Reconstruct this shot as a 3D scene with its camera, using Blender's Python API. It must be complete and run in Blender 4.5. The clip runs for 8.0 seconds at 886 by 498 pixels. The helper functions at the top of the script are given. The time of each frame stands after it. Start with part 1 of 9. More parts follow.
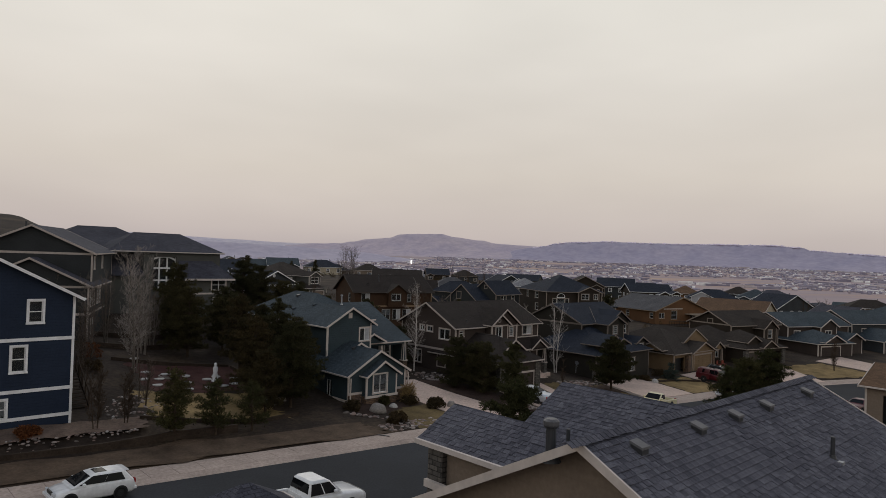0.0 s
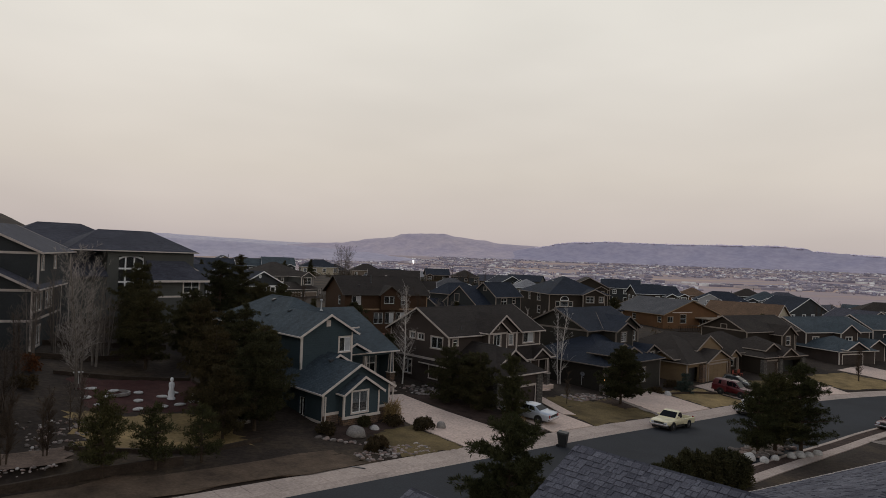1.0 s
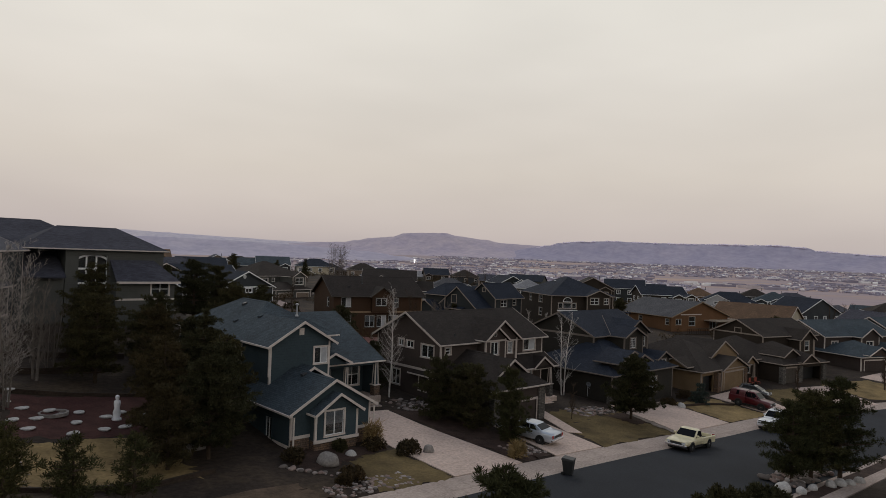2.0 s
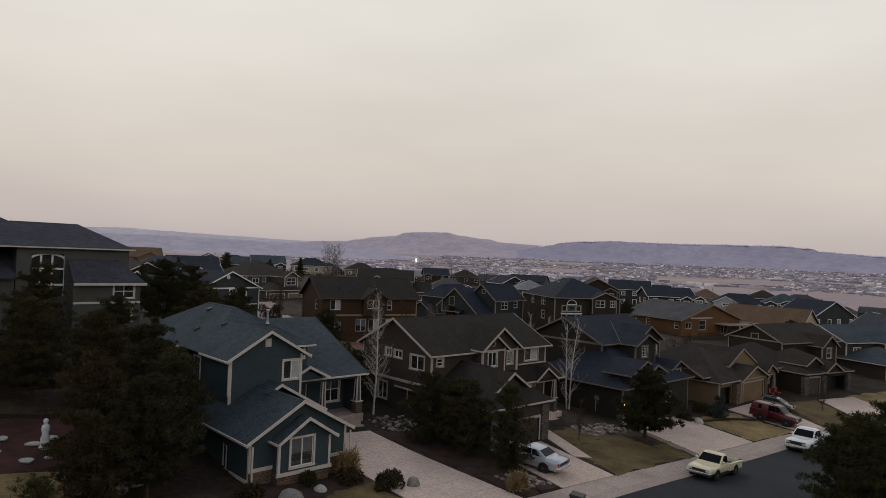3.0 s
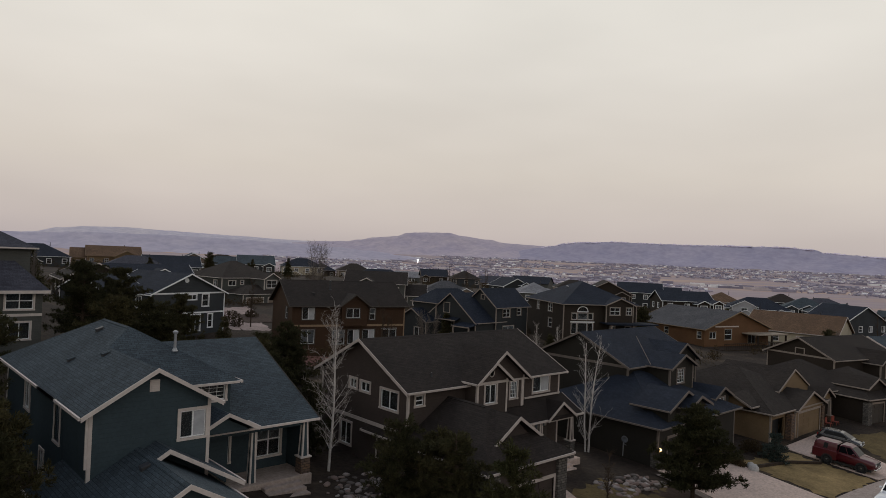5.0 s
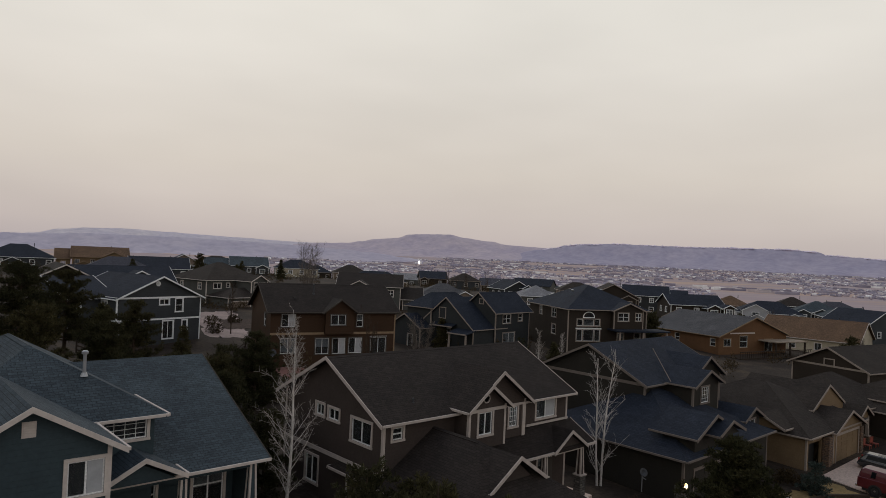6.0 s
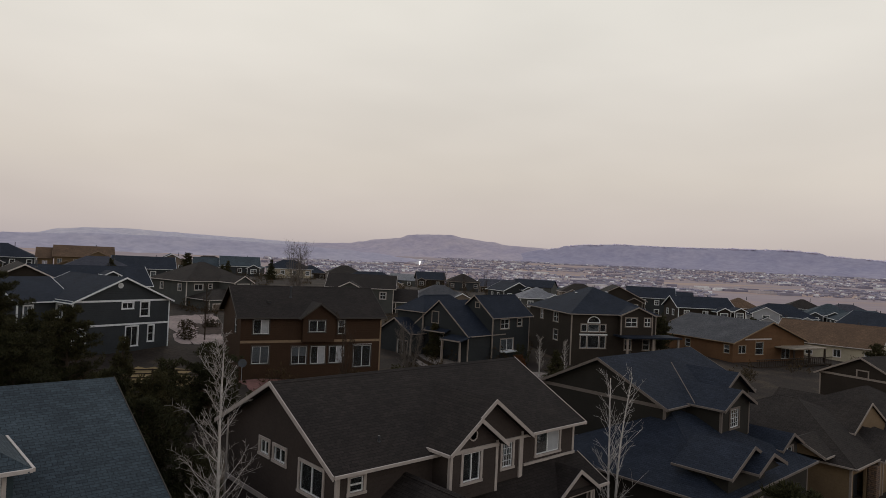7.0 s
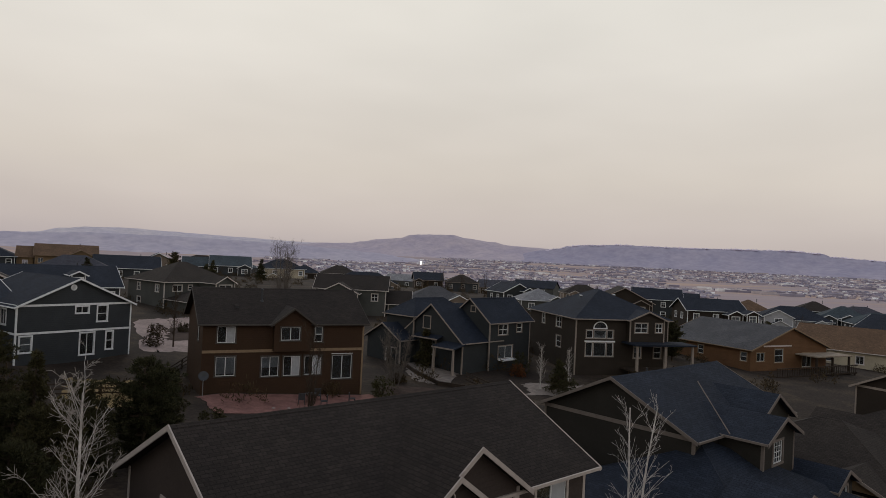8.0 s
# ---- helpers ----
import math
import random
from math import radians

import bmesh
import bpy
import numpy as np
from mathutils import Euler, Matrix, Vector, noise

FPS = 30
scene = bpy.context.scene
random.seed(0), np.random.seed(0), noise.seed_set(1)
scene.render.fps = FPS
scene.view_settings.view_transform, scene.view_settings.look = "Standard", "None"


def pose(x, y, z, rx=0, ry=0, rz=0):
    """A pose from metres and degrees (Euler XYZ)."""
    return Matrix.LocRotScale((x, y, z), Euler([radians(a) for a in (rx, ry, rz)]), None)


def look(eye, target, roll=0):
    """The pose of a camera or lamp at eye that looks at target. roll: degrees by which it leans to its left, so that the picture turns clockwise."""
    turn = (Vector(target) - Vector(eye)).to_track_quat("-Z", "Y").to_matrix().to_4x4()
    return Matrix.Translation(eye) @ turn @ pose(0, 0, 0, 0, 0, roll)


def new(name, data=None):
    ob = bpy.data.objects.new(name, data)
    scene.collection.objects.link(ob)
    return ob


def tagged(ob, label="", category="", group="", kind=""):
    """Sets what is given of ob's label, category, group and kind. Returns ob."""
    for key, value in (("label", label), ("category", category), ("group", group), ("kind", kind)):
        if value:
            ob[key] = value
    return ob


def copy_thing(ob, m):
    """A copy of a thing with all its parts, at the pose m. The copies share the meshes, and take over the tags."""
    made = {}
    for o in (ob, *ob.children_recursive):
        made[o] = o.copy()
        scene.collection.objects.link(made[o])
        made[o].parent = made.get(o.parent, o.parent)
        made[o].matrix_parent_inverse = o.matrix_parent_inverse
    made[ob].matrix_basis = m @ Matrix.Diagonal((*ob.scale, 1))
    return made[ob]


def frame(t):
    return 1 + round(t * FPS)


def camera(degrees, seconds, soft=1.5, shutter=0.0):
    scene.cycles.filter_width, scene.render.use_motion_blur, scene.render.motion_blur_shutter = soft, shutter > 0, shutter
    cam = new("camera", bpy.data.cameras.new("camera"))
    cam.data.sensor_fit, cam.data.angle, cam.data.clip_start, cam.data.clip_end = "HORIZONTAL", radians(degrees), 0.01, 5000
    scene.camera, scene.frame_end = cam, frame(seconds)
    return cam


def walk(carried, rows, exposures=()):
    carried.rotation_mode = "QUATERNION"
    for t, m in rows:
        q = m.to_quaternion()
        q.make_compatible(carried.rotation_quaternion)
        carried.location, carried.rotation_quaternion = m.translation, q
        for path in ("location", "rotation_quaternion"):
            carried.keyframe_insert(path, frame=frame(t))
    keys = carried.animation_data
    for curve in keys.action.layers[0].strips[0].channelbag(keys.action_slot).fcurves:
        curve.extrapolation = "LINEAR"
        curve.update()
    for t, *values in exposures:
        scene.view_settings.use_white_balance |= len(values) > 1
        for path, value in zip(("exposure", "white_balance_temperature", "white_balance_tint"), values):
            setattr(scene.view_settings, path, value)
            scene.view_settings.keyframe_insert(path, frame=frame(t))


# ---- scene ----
# ---------------------------------------------------------------- camera
cam = camera(67.1, 8.0, soft=0.8)
PATH = [
    (0, (0.216, -0.345, 14.045), (1.588, 1.110, 14.066), 2.0),
    (0.5, (3.022, 1.890, 14.123), (4.391, 3.348, 14.143), 2.1),
    (1, (5.775, 4.099, 14.154), (7.142, 5.559, 14.174), 2.2),
    (1.5, (8.401, 6.230, 14.151), (9.766, 7.691, 14.170), 2.2),
    (3, (16.032, 12.538, 14.207), (17.391, 14.005, 14.223), 2.4),
    (3.5, (18.511, 14.779, 14.244), (19.869, 16.247, 14.260), 2.5),
    (4, (20.965, 17.031, 14.254), (22.323, 18.499, 14.271), 2.5),
    (4.5, (23.588, 19.388, 14.262), (24.945, 20.858, 14.277), 2.5),
    (6, (31.798, 26.461, 14.224), (33.149, 27.936, 14.246), 2.6),
    (6.5, (34.631, 28.791, 14.216), (35.981, 30.266, 14.238), 2.6),
    (7, (37.534, 31.158, 14.195), (38.883, 32.635, 14.218), 2.7),
    (7.5, (40.497, 33.580, 14.159), (41.843, 35.058, 14.182), 2.7),
    (8, (43.425, 35.968, 14.156), (44.770, 37.448, 14.179), 2.8),
]
walk(cam, [(t, look(eye, target, roll)) for t, eye, target, roll in PATH])

# ---------------------------------------------------------------- light: thick overcast
SUN_ELEV, SUN_AZ = 38.0, 60.0        # degrees; azimuth from +x towards +y
world = bpy.data.worlds.new("overcast_world")
scene.world = world
world.use_nodes = True
wn, wl = world.node_tree.nodes, world.node_tree.links
wn.clear()
w_out = wn.new("ShaderNodeOutputWorld")
w_bg = wn.new("ShaderNodeBackground")
w_sky = wn.new("ShaderNodeTexSky")
w_sky.sky_type, w_sky.sun_disc = "NISHITA", False
w_sky.sun_elevation, w_sky.sun_rotation = radians(SUN_ELEV), radians(90 - SUN_AZ)
w_sky.dust_density = 4.0
w_tc = wn.new("ShaderNodeTexCoord")
w_sep = wn.new("ShaderNodeSeparateXYZ")
w_ramp = wn.new("ShaderNodeValToRGB")
els = w_ramp.color_ramp.elements
els[0].position, els[0].color = 0.0, (0.30, 0.27, 0.25, 1)
els[1].position, els[1].color = 1.0, (0.23, 0.265, 0.34, 1)
for pos, col in ((0.49, (0.43, 0.375, 0.385, 1)), (0.515, (0.545, 0.478, 0.452, 1)), (0.56, (0.65, 0.59, 0.528, 1)),
                 (0.63, (0.73, 0.69, 0.632, 1)), (0.70, (0.78, 0.755, 0.695, 1)), (0.78, (0.48, 0.50, 0.535, 1)), (0.88, (0.295, 0.33, 0.40, 1))):
    e = els.new(pos)
    e.color = col
w_half = wn.new("ShaderNodeMath")
w_half.operation = "MULTIPLY_ADD"
w_half.inputs[1].default_value, w_half.inputs[2].default_value = 0.5, 0.5
w_map = wn.new("ShaderNodeMapping")
w_map.inputs["Scale"].default_value = (1.0, 1.0, 3.5)
w_noise = wn.new("ShaderNodeTexNoise")
w_noise.inputs["Scale"].default_value, w_noise.inputs["Detail"].default_value = 2.2, 3.0
w_cloud = wn.new("ShaderNodeMapRange")
w_cloud.inputs["From Min"].default_value, w_cloud.inputs["From Max"].default_value = 0.25, 0.75
w_cloud.inputs["To Min"].default_value, w_cloud.inputs["To Max"].default_value = 0.93, 1.07
w_mul = wn.new("ShaderNodeVectorMath")
w_mul.operation = "SCALE"
w_mix = wn.new("ShaderNodeMix")
w_mix.data_type = "RGBA"
w_mix.inputs[0].default_value = 0.0015
wl.new(w_tc.outputs["Generated"], w_sep.inputs[0])
wl.new(w_sep.outputs["Z"], w_half.inputs[0])
wl.new(w_half.outputs[0], w_ramp.inputs[0])
wl.new(w_tc.outputs["Generated"], w_map.inputs[0])
wl.new(w_map.outputs[0], w_noise.inputs["Vector"])
wl.new(w_noise.outputs[0], w_cloud.inputs[0])
wl.new(w_ramp.outputs[0], w_mul.inputs[0])
wl.new(w_cloud.outputs[0], w_mul.inputs["Scale"])
wl.new(w_mul.outputs[0], w_mix.inputs[6])
wl.new(w_sky.outputs[0], w_mix.inputs[7])
wl.new(w_mix.outputs[2], w_bg.inputs[0])
w_bg.inputs[1].default_value = 1.0
wl.new(w_bg.outputs[0], w_out.inputs[0])

sun_data = bpy.data.lights.new("sun", "SUN")
sun_data.energy, sun_data.angle, sun_data.color = 0.5, radians(25), (1.0, 0.95, 0.88)
sun = new("sun", sun_data)
se, sa = radians(SUN_ELEV), radians(SUN_AZ)
sun.matrix_world = look((60 + 200 * math.cos(se) * math.cos(sa), 60 + 200 * math.cos(se) * math.sin(sa), 200 * math.sin(se)), (60, 60, 0))
scene.view_settings.exposure = 0.0


# ---------------------------------------------------------------- materials
def nodes_of(name, rough=0.8, metal=0.0):
    m = bpy.data.materials.new(name)
    m.use_nodes = True
    nt = m.node_tree
    b = nt.nodes["Principled BSDF"]
    b.inputs["Roughness"].default_value, b.inputs["Metallic"].default_value = rough, metal
    if rough > 0.7:
        b.inputs["Specular IOR Level"].default_value = 0.18     # dusty, weathered surfaces
    return m, nt, b


def rgba(c):
    return (c[0], c[1], c[2], 1)


def shade(c, f):
    return (min(1, c[0] * f), min(1, c[1] * f), min(1, c[2] * f), 1)


def noise_node(nt, scale, detail=4.0, vec=None, rough=0.6):
    n = nt.nodes.new("ShaderNodeTexNoise")
    n.inputs["Scale"].default_value, n.inputs["Detail"].default_value = scale, detail
    n.inputs["Roughness"].default_value = rough
    if vec is None:
        tc = nt.nodes.new("ShaderNodeTexCoord")
        vec = tc.outputs["Object"]
    nt.links.new(vec, n.inputs["Vector"])
    return n


def ramp_node(nt, fac, stops):
    r = nt.nodes.new("ShaderNodeValToRGB")
    e = r.color_ramp.elements
    e[0].position, e[0].color = stops[0]
    e[1].position, e[1].color = stops[-1]
    for p, c in stops[1:-1]:
        k = e.new(p)
        k.color = c
    nt.links.new(fac, r.inputs[0])
    return r


def mix_node(nt, fac, a, b, blend="MIX"):
    m = nt.nodes.new("ShaderNodeMix")
    m.data_type, m.blend_type = "RGBA", blend
    for v, k in ((fac, 0), (a, 6), (b, 7)):
        if isinstance(v, (int, float, tuple)):
            m.inputs[k].default_value = v
        else:
            nt.links.new(v, m.inputs[k])
    return m.outputs[2]


def bump_node(nt, b, height, strength=0.4, dist=0.02):
    n = nt.nodes.new("ShaderNodeBump")
    n.inputs["Strength"].default_value, n.inputs["Distance"].default_value = strength, dist
    nt.links.new(height, n.inputs["Height"])
    nt.links.new(n.outputs[0], b.inputs["Normal"])


def grainy(name, c, rough=0.85, big=0.4, small=6.0, vary=0.25, bump=0.3, dist=0.01, metal=0.0):
    """A surface with broad stains and fine grain."""
    m, nt, b = nodes_of(name, rough, metal)
    n1, n2 = noise_node(nt, big, 5.0), noise_node(nt, small, 4.0)
    base = ramp_node(nt, n1.outputs[0], [(0.28, shade(c, 1 - vary)), (0.5, rgba(c)), (0.74, shade(c, 1 + vary))])
    fine = ramp_node(nt, n2.outputs[0], [(0.3, (0.72, 0.72, 0.72, 1)), (0.7, (1.12, 1.12, 1.12, 1))])
    nt.links.new(mix_node(nt, 1.0, base.outputs[0], fine.outputs[0], "MULTIPLY"), b.inputs["Base Color"])
    if bump:
        bump_node(nt, b, n2.outputs[0], bump, dist)
    return m


def plain(name, c, rough=0.5, metal=0.0, coat=0.0):
    """Paint, plastic or metal that is smooth but for a little dirt."""
    m, nt, b = nodes_of(name, rough, metal)
    n = noise_node(nt, 3.0, 4.0)
    r = ramp_node(nt, n.outputs[0], [(0.3, shade(c, 0.86)), (0.7, shade(c, 1.08))])
    nt.links.new(r.outputs[0], b.inputs["Base Color"])
    b.inputs["Coat Weight"].default_value = coat
    return m


def siding(name, c, lap=0.19):
    """Painted lap siding: courses with a shadow line under each board."""
    m, nt, b = nodes_of(name, 0.75)
    uv = nt.nodes.new("ShaderNodeUVMap")
    sep = nt.nodes.new("ShaderNodeSeparateXYZ")
    nt.links.new(uv.outputs[0], sep.inputs[0])
    d = nt.nodes.new("ShaderNodeMath")
    d.operation = "DIVIDE"
    d.inputs[1].default_value = lap
    nt.links.new(sep.outputs["Y"], d.inputs[0])
    fr = nt.nodes.new("ShaderNodeMath")
    fr.operation = "FRACT"
    nt.links.new(d.outputs[0], fr.inputs[0])
    n1, n2 = noise_node(nt, 0.5, 4.0), noise_node(nt, 9.0, 3.0)
    base = ramp_node(nt, n1.outputs[0], [(0.3, shade(c, 0.86)), (0.7, shade(c, 1.12))])
    fine = ramp_node(nt, n2.outputs[0], [(0.3, (0.88, 0.88, 0.88, 1)), (0.7, (1.06, 1.06, 1.06, 1))])
    col = mix_node(nt, 1.0, base.outputs[0], fine.outputs[0], "MULTIPLY")
    nt.links.new(col, b.inputs["Base Color"])
    inv = nt.nodes.new("ShaderNodeMath")
    inv.operation = "SUBTRACT"
    inv.inputs[0].default_value = 1.0
    nt.links.new(fr.outputs[0], inv.inputs[1])
    bump_node(nt, b, inv.outputs[0], 0.7, 0.02)
    return m


def shingles(name, c, c2=None, w=0.34, h=0.15):
    """Asphalt shingles: courses of tabs in mixed tones, with granules."""
    c2 = c2 or tuple(v * 0.76 for v in c)
    m, nt, b = nodes_of(name, 0.9)
    uv = nt.nodes.new("ShaderNodeUVMap")
    br = nt.nodes.new("ShaderNodeTexBrick")
    br.offset, br.squash = 0.5, 1.0
    for k, v in (("Scale", 1.0), ("Brick Width", w), ("Row Height", h), ("Mortar Size", 0.012), ("Mortar Smooth", 0.3), ("Bias", 0.0)):
        br.inputs[k].default_value = v
    br.inputs["Color1"].default_value, br.inputs["Color2"].default_value = shade(c, 1.1), rgba(c2)
    br.inputs["Mortar"].default_value = shade(c, 0.46)
    nt.links.new(uv.outputs[0], br.inputs["Vector"])
    n1, n2 = noise_node(nt, 0.35, 5.0), noise_node(nt, 14.0, 3.0)
    big = ramp_node(nt, n1.outputs[0], [(0.3, (0.78, 0.78, 0.80, 1)), (0.7, (1.2, 1.2, 1.18, 1))])
    fine = ramp_node(nt, n2.outputs[0], [(0.3, (0.68, 0.68, 0.68, 1)), (0.7, (1.24, 1.24, 1.24, 1))])
    col = mix_node(nt, 1.0, br.outputs["Color"], big.outputs[0], "MULTIPLY")
    nt.links.new(mix_node(nt, 1.0, col, fine.outputs[0], "MULTIPLY"), b.inputs["Base Color"])
    inv = nt.nodes.new("ShaderNodeMath")
    inv.operation = "SUBTRACT"
    inv.inputs[0].default_value = 1.0
    nt.links.new(br.outputs["Fac"], inv.inputs[1])
    bump_node(nt, b, inv.outputs[0], 0.5, 0.012)
    return m


def stonework(name, c1, c2, mortar, w=0.34, h=0.14):
    m, nt, b = nodes_of(name, 0.9)
    uv = nt.nodes.new("ShaderNodeUVMap")
    br = nt.nodes.new("ShaderNodeTexBrick")
    br.offset = 0.37
    for k, v in (("Scale", 1.0), ("Brick Width", w), ("Row Height", h), ("Mortar Size", 0.016), ("Mortar Smooth", 0.4)):
        br.inputs[k].default_value = v
    br.inputs["Color1"].default_value, br.inputs["Color2"].default_value, br.inputs["Mortar"].default_value = rgba(c1), rgba(c2), rgba(mortar)
    nt.links.new(uv.outputs[0], br.inputs["Vector"])
    n2 = noise_node(nt, 7.0, 4.0)
    fine = ramp_node(nt, n2.outputs[0], [(0.3, (0.65, 0.65, 0.65, 1)), (0.7, (1.25, 1.25, 1.25, 1))])
    nt.links.new(mix_node(nt, 1.0, br.outputs["Color"], fine.outputs[0], "MULTIPLY"), b.inputs["Base Color"])
    inv = nt.nodes.new("ShaderNodeMath")
    inv.operation = "SUBTRACT"
    inv.inputs[0].default_value = 1.0
    nt.links.new(br.outputs["Fac"], inv.inputs[1])
    bump_node(nt, b, inv.outputs[0], 0.8, 0.03)
    return m


def foliage(name, c, vary=0.45):
    m, nt, b = nodes_of(name, 0.9)
    b.inputs["Specular IOR Level"].default_value = 0.1
    g = nt.nodes.new("ShaderNodeNewGeometry")
    oi = nt.nodes.new("ShaderNodeObjectInfo")
    n1 = noise_node(nt, 0.6, 3.0)
    a = ramp_node(nt, g.outputs["Random Per Island"], [(0.0, shade(c, 1 - vary)), (1.0, shade(c, 1 + vary))])
    bb = ramp_node(nt, n1.outputs[0], [(0.3, (0.75, 0.8, 0.75, 1)), (0.7, (1.25, 1.15, 1.0, 1))])
    d = ramp_node(nt, oi.outputs["Random"], [(0.0, (0.85, 0.9, 0.9, 1)), (1.0, (1.15, 1.08, 1.0, 1))])
    col = mix_node(nt, 1.0, a.outputs[0], bb.outputs[0], "MULTIPLY")
    nt.links.new(mix_node(nt, 1.0, col, d.outputs[0], "MULTIPLY"), b.inputs["Base Color"])
    return m


def by_island(name, stops, rough=0.8):
    m, nt, b = nodes_of(name, rough)
    g = nt.nodes.new("ShaderNodeNewGeometry")
    a = ramp_node(nt, g.outputs["Random Per Island"], stops)
    a.color_ramp.interpolation = "CONSTANT"
    n = noise_node(nt, 0.05, 3.0)
    f = ramp_node(nt, n.outputs[0], [(0.3, (0.85, 0.85, 0.85, 1)), (0.7, (1.1, 1.1, 1.1, 1))])
    nt.links.new(mix_node(nt, 1.0, a.outputs[0], f.outputs[0], "MULTIPLY"), b.inputs["Base Color"])
    return m


def glass_pane(name, tint=(0.02, 0.024, 0.03), clear=0.0, gloss=0.35):
    m, nt, b = nodes_of(name, 0.04)
    b.inputs["Base Color"].default_value = rgba(tint)
    b.inputs["IOR"].default_value = 1.5
    b.inputs["Specular IOR Level"].default_value = gloss
    b.inputs["Transmission Weight"].default_value = clear
    return m


def lamp_glow(name, c, power):
    m, nt, b = nodes_of(name, 0.4)
    b.inputs["Base Color"].default_value = rgba(c)
    b.inputs["Emission Color"].default_value = rgba(c)
    b.inputs["Emission Strength"].default_value = power
    return m


ROOF_TEAL = shingles("teal_shingles", (0.058, 0.076, 0.090))
ROOF_BROWN = shingles("brown_shingles", (0.030, 0.0235, 0.0208))
ROOF_NAVY = shingles("navy_shingles", (0.022, 0.0285, 0.044))
ROOF_GREY = shingles("grey_shingles", (0.066, 0.067, 0.086))
ROOF_WEATHERED = shingles("weathered_grey_shingles", (0.090, 0.090, 0.098))
ROOF_LIGHT = shingles("light_grey_shingles", (0.246, 0.246, 0.262))
ROOF_TAN = shingles("tan_shingles", (0.15, 0.092, 0.057))
ROOF_UMBER = shingles("umber_shingles", (0.039, 0.031, 0.0265))

W_TEAL = siding("teal_siding", (0.042, 0.061, 0.071))
W_BROWN = siding("taupe_siding", (0.055, 0.042, 0.037))
W_DARK = siding("dark_olive_siding", (0.027, 0.024, 0.020))
W_TAN = siding("tan_siding", (0.19, 0.13, 0.075))
W_BEIGE = siding("beige_siding", (0.21, 0.165, 0.13))
W_BLUE = siding("blue_siding", (0.019, 0.029, 0.053))
W_GREY = siding("grey_siding", (0.047, 0.051, 0.056))
W_CHAR = siding("charcoal_siding", (0.034, 0.037, 0.039))
W_REDBROWN = siding("red_brown_siding", (0.050, 0.027, 0.015))
W_ORANGE = siding("ochre_brown_siding", (0.145, 0.075, 0.037))
W_CREAM = siding("cream_siding", (0.451, 0.394, 0.295))
W_SAGE = siding("sage_grey_siding", (0.082, 0.083, 0.077))
W_PALE = siding("pale_grey_siding", (0.40, 0.40, 0.42))
W_UMBER = siding("umber_siding", (0.034, 0.026, 0.020))

TRIM_CREAM = plain("cream_trim_paint", (0.58, 0.515, 0.475), 0.75)
TRIM_WHITE = plain("white_trim_paint", (0.82, 0.82, 0.83), 0.75)
TRIM_TAUPE = plain("taupe_trim_paint", (0.30, 0.25, 0.215), 0.75)
TRIM_DARK = plain("dark_trim_paint", (0.07, 0.06, 0.052), 0.75)
TRIM_TAN = plain("tan_trim_paint", (0.27, 0.19, 0.12), 0.75)
TRIM_STONE = plain("stone_grey_trim_paint", (0.45, 0.39, 0.355), 0.75)
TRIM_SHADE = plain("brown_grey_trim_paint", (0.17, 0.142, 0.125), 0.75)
VENT_HOOD = grainy("weathered_vent_metal", (0.105, 0.104, 0.112), 0.5, 1.0, 15.0, 0.15, 0.1, 0.002)
VINYL = grainy("white_vinyl", (0.82, 0.82, 0.82), 0.45, 1.0, 15.0, 0.06, 0.05, 0.002)
GLASS = glass_pane("window_glass", (0.55, 0.58, 0.6), 0.96)
BLIND = plain("window_blind", (0.40, 0.41, 0.43), 0.8)
CONCRETE = grainy("driveway_concrete", (0.60, 0.465, 0.395), 0.9, 0.25, 5.0, 0.13, 0.25, 0.006)
WALK = grainy("sidewalk_concrete", (0.42, 0.34, 0.295), 0.9, 0.3, 6.0, 0.2, 0.25, 0.006)
FORECOURT = grainy("worn_forecourt_concrete", (0.33, 0.255, 0.235), 0.9, 0.25, 3.0, 0.3, 0.25, 0.006)
ASPHALT = grainy("asphalt", (0.027, 0.030, 0.036), 0.85, 0.12, 9.0, 0.28, 0.4, 0.006)
GRASS_DRY = grainy("dry_lawn", (0.24, 0.170, 0.078), 0.95, 0.5, 5.0, 0.45, 0.8, 0.05)
GRASS_GREEN = grainy("greenish_winter_lawn", (0.125, 0.090, 0.040), 0.95, 0.4, 5.0, 0.5, 0.8, 0.05)
MULCH = grainy("dark_mulch", (0.055, 0.035, 0.028), 0.95, 1.2, 9.0, 0.4, 0.9, 0.05)
MULCH_RED = grainy("red_mulch", (0.07, 0.030, 0.026), 0.95, 1.0, 9.0, 0.35, 0.9, 0.05)
FLAGSTONE = grainy("red_flagstone", (0.26, 0.13, 0.11), 0.9, 1.0, 5.0, 0.3, 0.5, 0.02)
GRAVEL = grainy("pale_gravel", (0.25, 0.21, 0.185), 0.95, 1.5, 11.0, 0.35, 0.9, 0.05)
DIRT = grainy("tan_bare_dirt", (0.098, 0.068, 0.047), 0.95, 0.7, 6.0, 0.45, 0.8, 0.04)
GRAVEL_TAN = grainy("pinkish_gravel", (0.15, 0.108, 0.086), 0.95, 1.5, 11.0, 0.4, 0.9, 0.05)
ROCK = grainy("boulder_granite", (0.27, 0.245, 0.225), 0.9, 1.5, 8.0, 0.35, 0.8, 0.04)
WHITE_STONE = grainy("white_stone", (0.5, 0.48, 0.46), 0.8, 1.5, 9.0, 0.2, 0.3, 0.01)
STONE = stonework("ledge_stone", (0.20, 0.125, 0.08), (0.12, 0.09, 0.075), (0.06, 0.05, 0.045))
